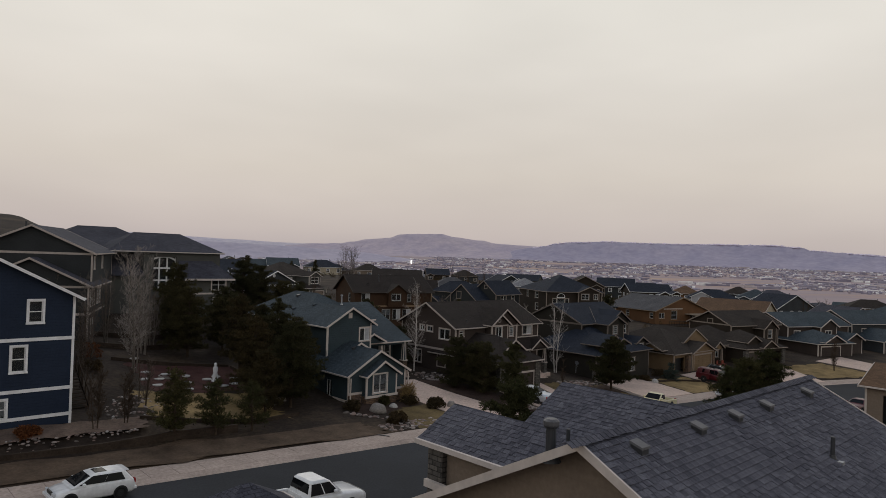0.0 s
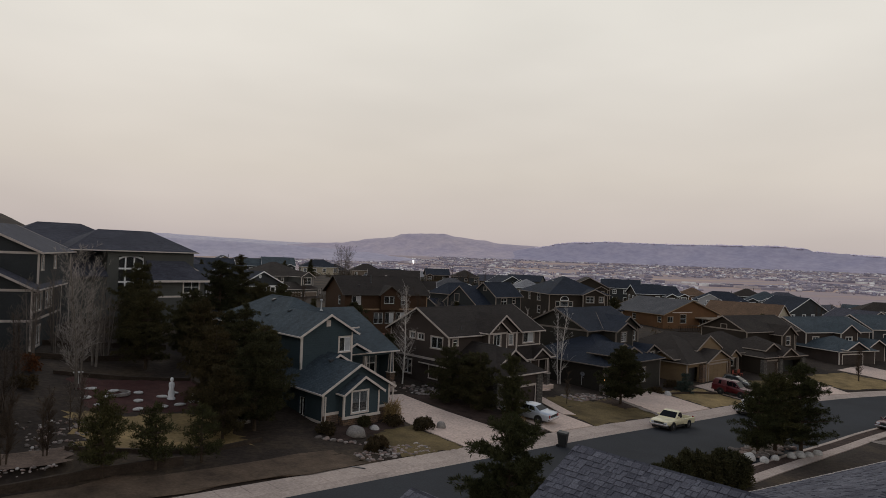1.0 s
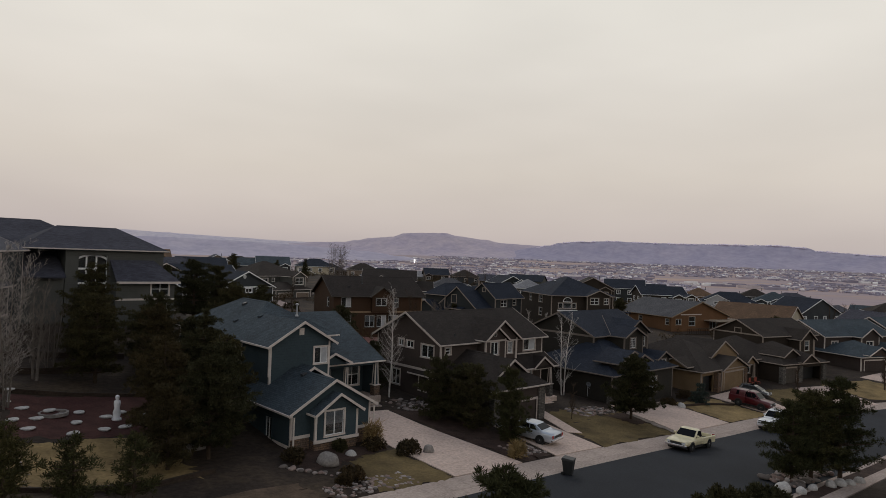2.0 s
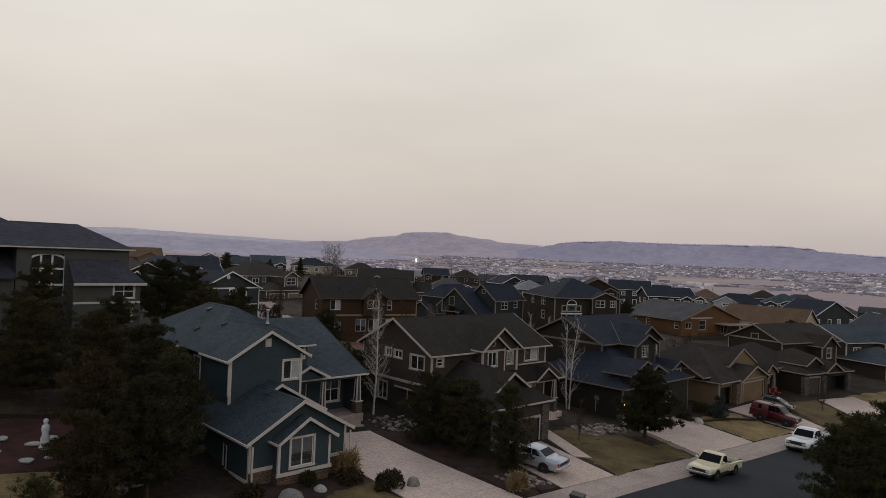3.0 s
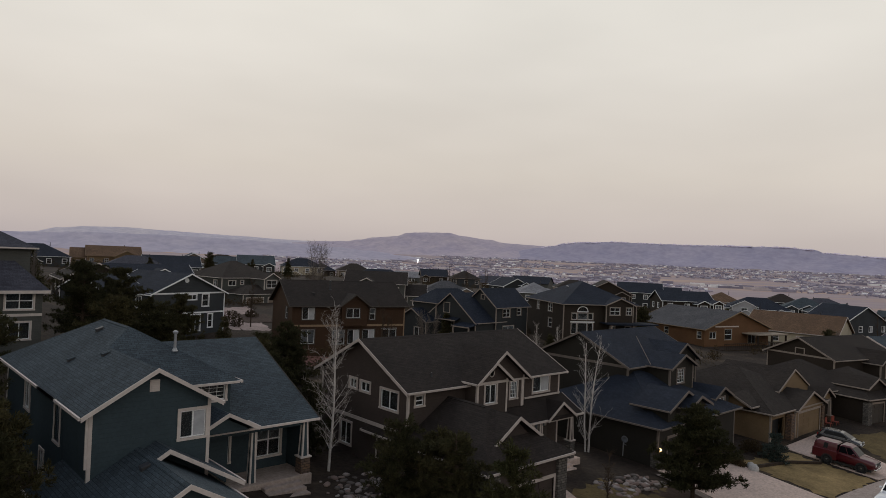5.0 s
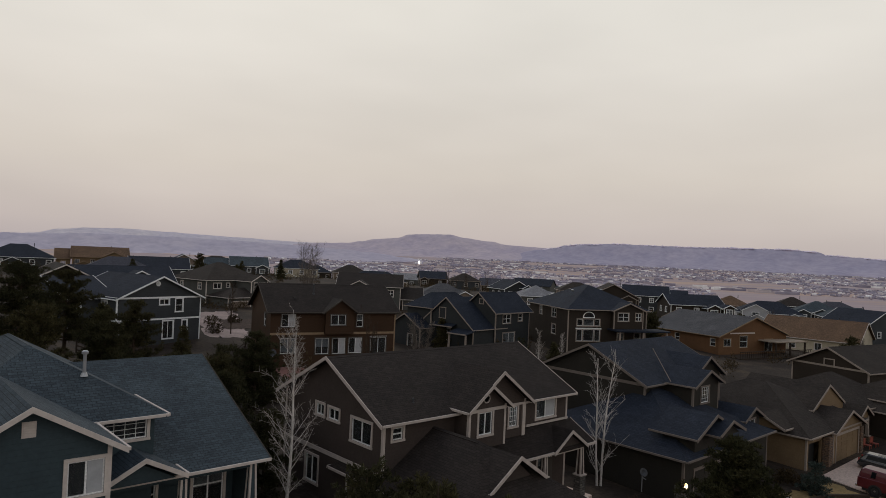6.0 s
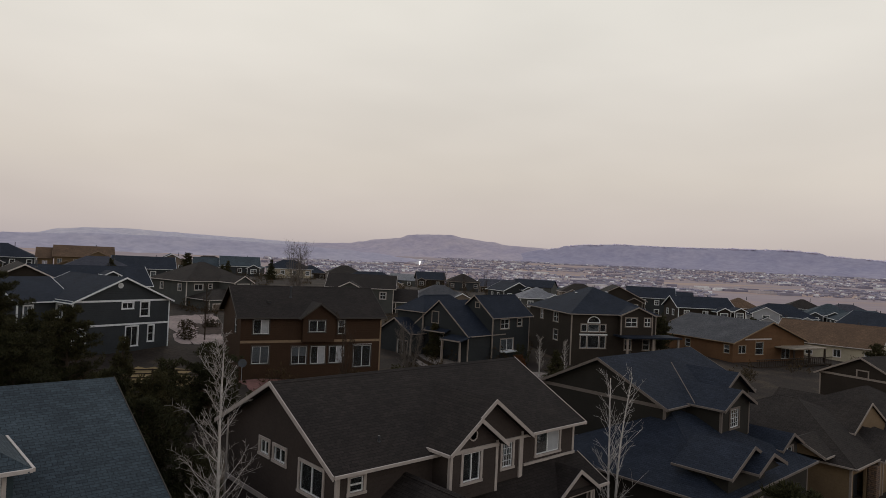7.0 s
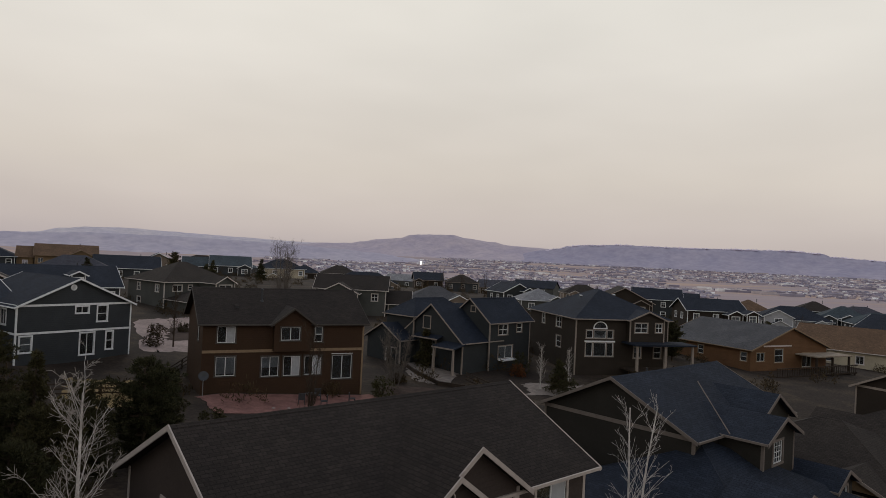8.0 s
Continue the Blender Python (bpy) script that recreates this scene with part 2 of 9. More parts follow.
STONE_GREY = stonework("grey_ledge_stone", (0.16, 0.145, 0.13), (0.085, 0.08, 0.075), (0.045, 0.042, 0.04))
TIMBER = grainy("weathered_timber", (0.05, 0.036, 0.027), 0.9, 1.2, 9.0, 0.35, 0.5, 0.01)
TIMBER_LIGHT = grainy("pale_timber", (0.33, 0.27, 0.21), 0.9, 1.2, 9.0, 0.3, 0.4, 0.01)
PINE = foliage("pine_needles", (0.052, 0.053, 0.026))
PINE_DARK = foliage("dark_pine_needles", (0.048, 0.046, 0.025))
PINE_BROWN = foliage("brownish_pine_needles", (0.052, 0.043, 0.024))
PINE_MID = foliage("olive_pine_needles", (0.040, 0.040, 0.021))
SPRUCE_BLUE = foliage("blue_spruce_needles", (0.06, 0.078, 0.078))
BUSH = foliage("winter_shrub", (0.06, 0.045, 0.028))
BUSH_RUST = foliage("rust_shrub", (0.12, 0.05, 0.025))
REED = foliage("dry_ornamental_grass", (0.27, 0.19, 0.10), 0.3)
BARK = grainy("pine_bark", (0.07, 0.05, 0.036), 0.95, 2.0, 14.0, 0.35, 0.8, 0.02)
BARK_GREY = grainy("grey_bark", (0.17, 0.145, 0.125), 0.95, 2.0, 14.0, 0.3, 0.5, 0.01)
BARK_DUSK = grainy("dusky_twigs", (0.15, 0.122, 0.105), 0.95, 2.0, 14.0, 0.3, 0.5, 0.01)
BARK_BIRCH = grainy("birch_bark", (0.58, 0.54, 0.51), 0.85, 1.6, 10.0, 0.3, 0.4, 0.01)
BARK_TAN = grainy("aspen_twigs", (0.36, 0.32, 0.29), 0.9, 2.0, 10.0, 0.25, 0.3, 0.01)
BLACK = plain("black_plastic", (0.018, 0.019, 0.02), 0.5)
RUBBER = plain("tyre_rubber", (0.02, 0.02, 0.021), 0.85)
CHROME = plain("chrome", (0.6, 0.6, 0.62), 0.2, 1.0)
ALLOY = plain("wheel_alloy", (0.35, 0.36, 0.38), 0.35, 0.9)
METAL_DARK = plain("painted_dark_metal", (0.035, 0.037, 0.042), 0.5)
METAL_GREY = plain("galvanised_metal", (0.36, 0.37, 0.39), 0.45, 0.6)
HEADLIGHT = plain("headlight_lens", (0.6, 0.62, 0.65), 0.1)
TAILLIGHT = plain("red_lens", (0.32, 0.02, 0.02), 0.2)
CAR_GLASS = glass_pane("tinted_car_glass", (0.006, 0.007, 0.009), gloss=0.12)
LAMP = lamp_glow("porch_lamp_glow", (1.0, 0.66, 0.3), 5.0)


# ---------------------------------------------------------------- shapes
def clamp01(v):
    return max(0.0, min(1.0, v))


def sstep(a, b, v):
    v = clamp01((v - a) / (b - a))
    return v * v * (3 - 2 * v)


def metre_uv(bm):
    """UVs in metres: u level, v up the face."""
    lay = bm.loops.layers.uv.verify()
    for f in bm.faces:
        f.normal_update()
        n = f.normal
        u = Vector((1, 0, 0)) if abs(n.z) > 0.999 else Vector((-n.y, n.x, 0)).normalized()
        v = n.cross(u)
        for lp in f.loops:
            lp[lay].uv = (lp.vert.co.dot(u), lp.vert.co.dot(v))


def part(name, bm, material, parent=None, label="", smooth=False):
    metre_uv(bm)
    me = bpy.data.meshes.new(name)
    bm.to_mesh(me)
    bm.free()
    me.materials.append(material)
    if smooth:
        me.polygons.foreach_set("use_smooth", [True] * len(me.polygons))
    ob = new(name, me)
    ob.parent = parent
    if label:
        ob["label"] = label
    return ob


def raw(name, verts, faces, material, parent=None, label="", smooth=False):
    me = bpy.data.meshes.new(name)
    me.from_pydata(verts, [], faces)
    me.materials.append(material)
    if smooth:
        me.polygons.foreach_set("use_smooth", [True] * len(me.polygons))
    me.update()
    ob = new(name, me)
    ob.parent = parent
    if label:
        ob["label"] = label
    return ob


def thing(name, m, label, category, group="", kind=""):
    ob = new(name)
    ob.empty_display_size = 0.3
    ob.matrix_world = m
    return tagged(ob, label, category, group, kind)


def hexa(bm, pts):
    """A six-sided block from its lower and its upper four corners."""
    vs = [bm.verts.new(p) for p in pts]
    for f in ((3, 2, 1, 0), (4, 5, 6, 7), (0, 1, 5, 4), (1, 2, 6, 5), (2, 3, 7, 6), (3, 0, 4, 7)):
        bm.faces.new([vs[i] for i in f])
    return vs


def box(bm, x0, x1, y0, y1, z0, z1):
    return hexa(bm, [(x0, y0, z0), (x1, y0, z0), (x1, y1, z0), (x0, y1, z0), (x0, y0, z1), (x1, y0, z1), (x1, y1, z1), (x0, y1, z1)])


def soft(bm, offset=0.02, segments=2):
    bmesh.ops.recalc_face_normals(bm, faces=bm.faces)
    bmesh.ops.bevel(bm, geom=list(bm.edges), offset=offset, segments=segments, profile=0.5, affect="EDGES")
    return bm


def lathe(bm, rings, sides=12, centre=(0, 0), axis="z"):
    """A turned body from rings of (radius, height)."""
    rows = []
    for r, z in rings:
        row = []
        for i in range(sides):
            a = 2 * math.pi * i / sides
            p = (centre[0] + r * math.cos(a), centre[1] + r * math.sin(a), z)
            if axis == "y":
                p = (p[0], z, p[1])
            row.append(bm.verts.new(p))
        rows.append(row)
    for a, b in zip(rows, rows[1:]):
        for i in range(sides):
            bm.faces.new((a[i], a[(i + 1) % sides], b[(i + 1) % sides], b[i]))
    bm.faces.new(rows[0][::-1])
    bm.faces.new(rows[-1])
    bmesh.ops.recalc_face_normals(bm, faces=bm.faces)


def prism(bm, pts, drop):
    """A slab under a polygon of points: its upper face and the same face lower by drop."""
    top = [bm.verts.new(p) for p in pts]
    low = [bm.verts.new((p[0], p[1], p[2] - drop)) for p in pts]
    bm.faces.new(top)
    bm.faces.new(low[::-1])
    n = len(pts)
    for i in range(n):
        bm.faces.new((top[i], low[i], low[(i + 1) % n], top[(i + 1) % n]))
    bmesh.ops.recalc_face_normals(bm, faces=bm.faces)


# ---------------------------------------------------------------- the lie of the land
AHEAD, ASIDE = Vector((0.6744, 0.7384, 0)), Vector((0.7384, -0.6744, 0))   # towards the valley, and to its right


def kerb_y(x):
    """The far edge of the street, which bends away past the pickup."""
    x = max(-10.0, min(125.0, x))
    return 34.7 - 0.0065 * max(0.0, x - 77) ** 2


def bank_y(x):
    """The line from which the gardens rise."""
    return kerb_y(x) + 0.00085 * max(0.0, 58 - max(-10.0, x)) ** 2


def ease(v):
    return math.log1p(math.exp(-abs(v))) + max(v, 0)


def street_z(x):
    """The fall of the street: gentle at first, then steeper down to the bend."""
    x = max(-60.0, x)
    return -1.9 + 0.486 * ease((80 - x) / 6) - 0.21 * ease((58 - x) / 6)


def plain_z(u):
    return -60 + 72 * sstep(700, 4300, u)


def ground_z(x, y):
    v = y - bank_y(x)
    k = 0.13 - 0.085 * sstep(36, 57, x)
    z = street_z(x) + 0.055 * max(0.0, min(v - 2.4, 8.6)) + k * max(0.0, min(v - 11, 150.0))
    z += 0.75 * sstep(4.4, 5.4, v) * sstep(24, 15, x)
    near = y - kerb_y(x)
    if near < -13:
        z += 0.02 * min(60.0, -13 - near)
    z -= 0.9 * sstep(13, 7, math.hypot(x - 59.5, y - 99.0))
    z -= min(8.0, 0.05 * max(0.0, x - 150))
    u = AHEAD.x * x + AHEAD.y * y
    f = sstep(270, 680, u)
    return z * (1 - f) + plain_z(math.hypot(x - 37.2, y - 30.8)) * f


def ground_bed(x, y):
    """The sheet of earth: let down under the road and its pavements."""
    v = y - kerb_y(x)
    if -60 < x < 135 and -13.0 < v < 2.4:
        return ground_z(x, y) - 0.3
    return ground_z(x, y)


def spread(lo, hi, step, reach, grow=1.16):
    a = list(np.arange(lo, hi + 0.01, step))
    s, v = step, hi
    while v < reach:
        s *= grow
        v += s
        a.append(v)
    s, v = step, lo
    while v > -reach:
        s *= grow
        v -= s
        a.insert(0, v)
    return a


gx = spread(-30, 150, 2.0, 4500)
gv = [v for v in spread(-30, 110, 2.0, 4500) if not (-13.2 < v < -12.8 or 1.5 < v < 3.3)] + [-13.1, -12.95, 2.35, 2.45]
gv.sort()
verts = [(x, v + kerb_y(x), ground_bed(x, v + kerb_y(x))) for v in gv for x in gx]
nx = len(gx)
faces = [(j * nx + i, j * nx + i + 1, (j + 1) * nx + i + 1, (j + 1) * nx + i) for j in range(len(gv) - 1) for i in range(nx - 1)]


def earth_material():
    m, nt, b = nodes_of("dry_earth_with_far_haze", 0.95)
    n1, n2 = noise_node(nt, 0.18, 6.0), noise_node(nt, 3.0, 5.0)
    # fields of the plain: long across the view
    tm = nt.nodes.new("ShaderNodeTexCoord")
    mp = nt.nodes.new("ShaderNodeMapping")
    mp.vector_type = "TEXTURE"
    mp.inputs["Rotation"].default_value = (0, 0, math.atan2(ASIDE.y, ASIDE.x))
    mp.inputs["Scale"].default_value = (1100, 150, 400)
    nt.links.new(tm.outputs["Object"], mp.inputs[0])
    n3 = noise_node(nt, 1.0, 6.0, mp.outputs[0])
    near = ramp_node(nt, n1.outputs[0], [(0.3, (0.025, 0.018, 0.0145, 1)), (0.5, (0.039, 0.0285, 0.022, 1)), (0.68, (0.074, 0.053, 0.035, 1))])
    # far tones: field colours with the valley haze painted in
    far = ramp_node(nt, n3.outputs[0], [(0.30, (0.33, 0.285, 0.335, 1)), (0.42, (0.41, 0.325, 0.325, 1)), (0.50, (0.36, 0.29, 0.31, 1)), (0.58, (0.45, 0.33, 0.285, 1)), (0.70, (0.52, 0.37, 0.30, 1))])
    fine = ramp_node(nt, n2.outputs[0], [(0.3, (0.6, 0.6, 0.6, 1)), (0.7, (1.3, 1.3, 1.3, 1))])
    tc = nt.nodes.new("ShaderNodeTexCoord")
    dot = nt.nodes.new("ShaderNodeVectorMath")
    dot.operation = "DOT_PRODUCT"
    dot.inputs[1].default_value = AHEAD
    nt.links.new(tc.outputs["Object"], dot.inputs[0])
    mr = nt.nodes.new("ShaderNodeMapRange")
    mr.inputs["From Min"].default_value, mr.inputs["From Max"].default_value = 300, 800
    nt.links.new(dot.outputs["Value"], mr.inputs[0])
    # the haze-tinted tones take over between 300 and 800 m ahead
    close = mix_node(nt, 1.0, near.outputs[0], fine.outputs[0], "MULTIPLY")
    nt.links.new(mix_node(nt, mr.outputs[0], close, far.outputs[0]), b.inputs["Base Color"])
    bump_node(nt, b, n2.outputs[0], 0.8, 0.06)
    return m


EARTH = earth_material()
tagged(raw("ground", verts, faces, EARTH, smooth=True), "dry brown winter earth sloping down to a wide valley with painted haze", "ground", kind="structure")


def strip(name, x0, x1, v0, v1, dz0, dz1, material, label, category, step=1.5, thick=0.3, kind="structure"):
    """A band that follows the street's edge."""
    bm = bmesh.new()
    n = int((x1 - x0) / step)
    rows = []
    for i in range(n + 1):
        x = x0 + (x1 - x0) * i / n
        y, z = kerb_y(x), street_z(x)
        rows.append([bm.verts.new((x, y + v0, z + dz0)), bm.verts.new((x, y + v1, z + dz1)),
                     bm.verts.new((x, y + v1, z + dz1 - thick)), bm.verts.new((x, y + v0, z + dz0 - thick))])
    for a, b in zip(rows, rows[1:]):
        for k in range(4):
            bm.faces.new((a[k], b[k], b[(k + 1) % 4], a[(k + 1) % 4]))
    bm.faces.new(rows[0])
    bm.faces.new(rows[-1][::-1])
    bmesh.ops.recalc_face_normals(bm, faces=bm.faces)
    return tagged(part(name, bm, material), label, category, kind=kind)


strip("road", -55, 130, -10.6, 0.0, -0.13, -0.13, ASPHALT, "dark grey asphalt street with faint patches", "road", thick=0.12)
strip("kerb", -55, 130, 0.0, 0.55, -0.125, 0.01, WALK, "pale concrete rolled kerb along the street", "kerb", thick=0.28)
strip("kerb", -55, 130, -11.15, -10.6, 0.01, -0.125, WALK, "pale concrete rolled kerb along the street", "kerb", thick=0.28)


def slabs(v0, v1, x0, x1, name, label, step=1.52):
    """A pavement of concrete slabs with tooled joints: one thing, each slab a part."""
    top = thing(name, Matrix.Translation((x0, kerb_y(x0), street_z(x0))), label, "pavement", kind="structure")
    inv = Matrix.Translation((-x0, -kerb_y(x0), -street_z(x0)))
    x = x0
    while x < x1:
        a, b = x + 0.012, x + step - 0.012
        bm = bmesh.new()
        lo, hi = [], []
        for xx, v in ((a, v0), (b, v0), (b, v1), (a, v1)):
            lo.append((xx, kerb_y(xx) + v, street_z(xx) - 0.28))
            hi.append((xx, kerb_y(xx) + v, street_z(xx) + 0.015))
        hexa(bm, lo + hi)
        bm.transform(inv)
        part("slab", bm, WALK, top)
        x += step


slabs(0.555, 2.42, -20, 118, "pavement", "pale concrete pavement slabs along the street")
slabs(-13.0, -12.1, 46, 112, "pavement", "narrow worn concrete path on the near side")
strip("verge", 36, 120, -12.1, -11.16, -0.02, -0.02, MULCH, "dark bare earth strip behind the kerb", "verge", thick=0.2)


def patch(name, corners, dz, material, label, category, kind="stuff", nu=14, nv=14, ragged=0.0, seed=1):
    """A sheet laid over the land between four corners, with a slightly ragged rim."""
    rnd = random.Random(seed)
    vs, fs = [], []
    a, b, c, d = [Vector((p[0], p[1])) for p in corners]
    for j in range(nv + 1):
        for i in range(nu + 1):
            s, t = i / nu, j / nv
            p = a * (1 - s) * (1 - t) + b * s * (1 - t) + c * s * t + d * (1 - s) * t
            rim = i in (0, nu) or j in (0, nv)
            if rim and ragged:
                p = p + Vector((rnd.uniform(-ragged, ragged), rnd.uniform(-ragged, ragged)))
            vs.append((p.x, p.y, ground_z(p.x, p.y) + (dz if not rim else dz - 0.03)))
    w = nu + 1
    for j in range(nv):
        for i in range(nu):
            fs.append((j * w + i, j * w + i + 1, (j + 1) * w + i + 1, (j + 1) * w + i))
    return tagged(raw(name, vs, fs, material, smooth=True), label, category, kind=kind)


def drive(corners, label, n_along=6, n_across=2, lift=0.06, name="driveway"):
    """A concrete driveway of poured panels with joints between them. Corners: two at the street, two at the house."""
    a, b, c, d = [Vector((p[0], p[1])) for p in corners]
    zb = ground_z(a.x, a.y)
    top = thing(name, Matrix.Translation((a.x, a.y, zb)), label, "driveway", kind="structure")
    for i in range(n_across):
        for j in range(n_along):
            g = 0.0009
            q = []
            for s, t in ((i / n_across + g, j / n_along + g), ((i + 1) / n_across - g, j / n_along + g),
                         ((i + 1) / n_across - g, (j + 1) / n_along - g), (i / n_across + g, (j + 1) / n_along - g)):
                p = a * (1 - s) * (1 - t) + b * s * (1 - t) + c * s * t + d * (1 - s) * t
                q.append((p.x, p.y, ground_z(p.x, p.y) + lift))
            bm = bmesh.new()
            hexa(bm, [(x, y, z - 0.3) for x, y, z in q] + q)
            bm.transform(Matrix.Translation((-a.x, -a.y, -zb)))
            part("slab", bm, CONCRETE, top)
    return top


drive([(39.6, 37.15), (45.9, 37.15), (45.0, 50.7), (39.7, 50.6)], "pale concrete driveway beside the teal house", 7, 2)
drive([(49.6, 37.15), (55.2, 37.1), (56.6, 44.5), (51.0, 44.5)], "pale concrete driveway before the taupe house", 4, 2)
drive([(67.6, 37.15), (77.6, 37.15), (79.6, 45.3), (70.6, 46.2)], "pale concrete driveway before the navy-roofed house", 5, 2)
drive([(86.9, 36.6), (91.3, 35.75), (97.0, 44.2), (88.5, 44.3)], "concrete driveway before the tan house", 4, 2)
drive([(98.6, 34.2), (105.0, 31.0), (110.6, 38.4), (104.6, 40.4)], "pale concrete driveway of the dark house", 4, 2)
drive([(120.0, 26.2), (126.5, 25.5), (131.0, 36.5), (121.5, 37.5)], "pale concrete driveway of the blue-roofed house", 4, 2)
drive([(56.0, 41.0), (57.1, 40.2), (60.2, 46.5), (59.0, 47.1)], "narrow concrete garden walk to the porch", 5, 1, name="garden_walk")

patch("lawn", [(34.0, 37.2), (39.4, 37.15), (39.5, 43.0), (35.3, 42.3)], 0.05, GRASS_GREEN, "dry olive front lawn beside a driveway", "lawn", ragged=0.25, seed=3)
patch("lawn", [(55.5, 37.2), (67.0, 37.2), (69.4, 44.6), (57.2, 42.4)], 0.05, GRASS_GREEN, "patchy olive and tan winter lawn", "lawn", ragged=0.3, seed=4)
patch("lawn", [(57.7, 42.7), (64.9, 43.3), (65.0, 46.9), (60.0, 46.0)], 0.05, GRASS_GREEN, "patchy olive and tan winter lawn", "lawn", ragged=0.3, seed=5)
patch("lawn", [(78.0, 37.2), (86.4, 36.7), (87.6, 43.6), (80.2, 44.6)], 0.05, GRASS_DRY, "dry tawny lawn strip between driveways", "lawn", ragged=0.3, seed=6)
patch("lawn", [(91.8, 35.7), (98.2, 34.3), (104.0, 40.6), (98.0, 42.4)], 0.05, GRASS_GREEN, "greenish lawn strip between driveways", "lawn", ragged=0.3, seed=7)
patch("lawn", [(107.5, 32.4), (119.0, 27.0), (120.1, 36.6), (110.3, 39.3)], 0.05, GRASS_DRY, "dry tawny lawn of a far garden", "lawn", ragged=0.4, seed=8)
patch("lawn", [(17.0, 44.2), (26.6, 43.5), (27.4, 50.3), (17.6, 51.0)], 0.05, GRASS_DRY, "golden dry back lawn", "lawn", ragged=0.6, seed=9)
patch("mulch_bed", [(18.9, 51.5), (27.9, 50.7), (28.8, 57.9), (19.9, 59.4)], 0.05, MULCH_RED, "red mulch bed with stepping stones", "mulch", ragged=0.4, seed=10)
patch("mulch_bed", [(31.9, 41.5), (36.8, 42.7), (39.8, 43.5), (32.7, 46.2)], 0.04, MULCH, "dark mulch bed before the teal house", "mulch", ragged=0.3, seed=11)
patch("mulch_bed", [(65.4, 40.1), (68.9, 40.1), (69.1, 43.6), (65.6, 43.6)], 0.07, MULCH, "dark mulch ring under a pine", "mulch", ragged=0.5, seed=12)
patch("mulch_bed", [(46.2, 37.4), (49.4, 37.3), (50.2, 49.8), (45.4, 50.5)], 0.05, MULCH, "dark mulch strip under pines", "mulch", ragged=0.3, seed=13)
patch("gravel_bed", [(66.6, 37.3), (67.4, 37.3), (70.3, 45.6), (69.5, 45.6)], 0.09, GRAVEL, "pale gravel edging of a driveway", "gravel", ragged=0.25, seed=14)
patch("patio", [(65.2, 84.6), (79.8, 80.4), (81.6, 87.2), (66.4, 91.2)], 0.06, FLAGSTONE, "reddish flagstone patio behind the brown house", "patio", kind="structure", ragged=0.15, seed=15)
patch("lawn", [(55.5, 88.0), (62.4, 88.6), (65.2, 99.3), (59.0, 101.5)], 0.12, GRASS_DRY, "dry tawny back lawn", "lawn", ragged=0.6, seed=16)
patch("driveway", [(68.4, 110.0), (74.4, 110.0), (84.6, 138.5), (75.4, 135.0)], 0.05, FORECOURT, "pale worn concrete forecourt between far houses", "driveway", kind="structure", ragged=0.5, seed=17)
patch("mulch_bed", [(73.0, 117.0), (79.0, 118.0), (82.6, 127.5), (77.4, 127.0)], 0.12, MULCH, "dark planted mound beside a forecourt", "mulch", ragged=0.6, seed=19)
patch("gravel_bed", [(89.8, 90.2), (91.6, 87.6), (100.0, 93.2), (95.4, 100.4)], 0.06, GRAVEL, "tan gravel terrace beside the charcoal house", "gravel", ragged=0.3, seed=20)
patch("gravel_bed", [(97.0, 80.6), (104.5, 77.0), (106.6, 80.6), (100.6, 84.6)], 0.06, GRAVEL, "tan gravel bed with slim aspens", "gravel", ragged=0.4, seed=21)
patch("gravel_bed", [(82.6, 83.0), (88.4, 81.0), (89.6, 87.4), (84.6, 90.4)], 0.05, MULCH, "dark mulch bed between two back gardens", "mulch", ragged=0.5, seed=22)
patch("gravel_bed", [(2.0, 42.3), (15.5, 42.1), (16.5, 44.6), (2.0, 44.4)], 0.08, GRAVEL_TAN, "pinkish gravel bank above the pavement", "gravel", ragged=0.3, seed=23)
patch("verge", [(0.0, 37.2), (31.0, 37.2), (30.4, 40.2), (0.0, 40.9)], 0.1, DIRT, "tan bare dirt slope behind the pavement", "verge", ragged=0.4, seed=24)
patch("verge", [(77.0, 21.8), (108.0, 14.5), (108.0, 4.0), (72.0, 8.0)], 0.06, GRAVEL, "tan gravelly verge across the street", "verge", ragged=0.3, seed=18)


# ---------------------------------------------------------------- houses
SIDES = {"front": ((1, 0), (0, 1)), "back": ((1, 0), (0, -1)), "left": ((0, 1), (1, 0)), "right": ((0, 1), (-1, 0))}


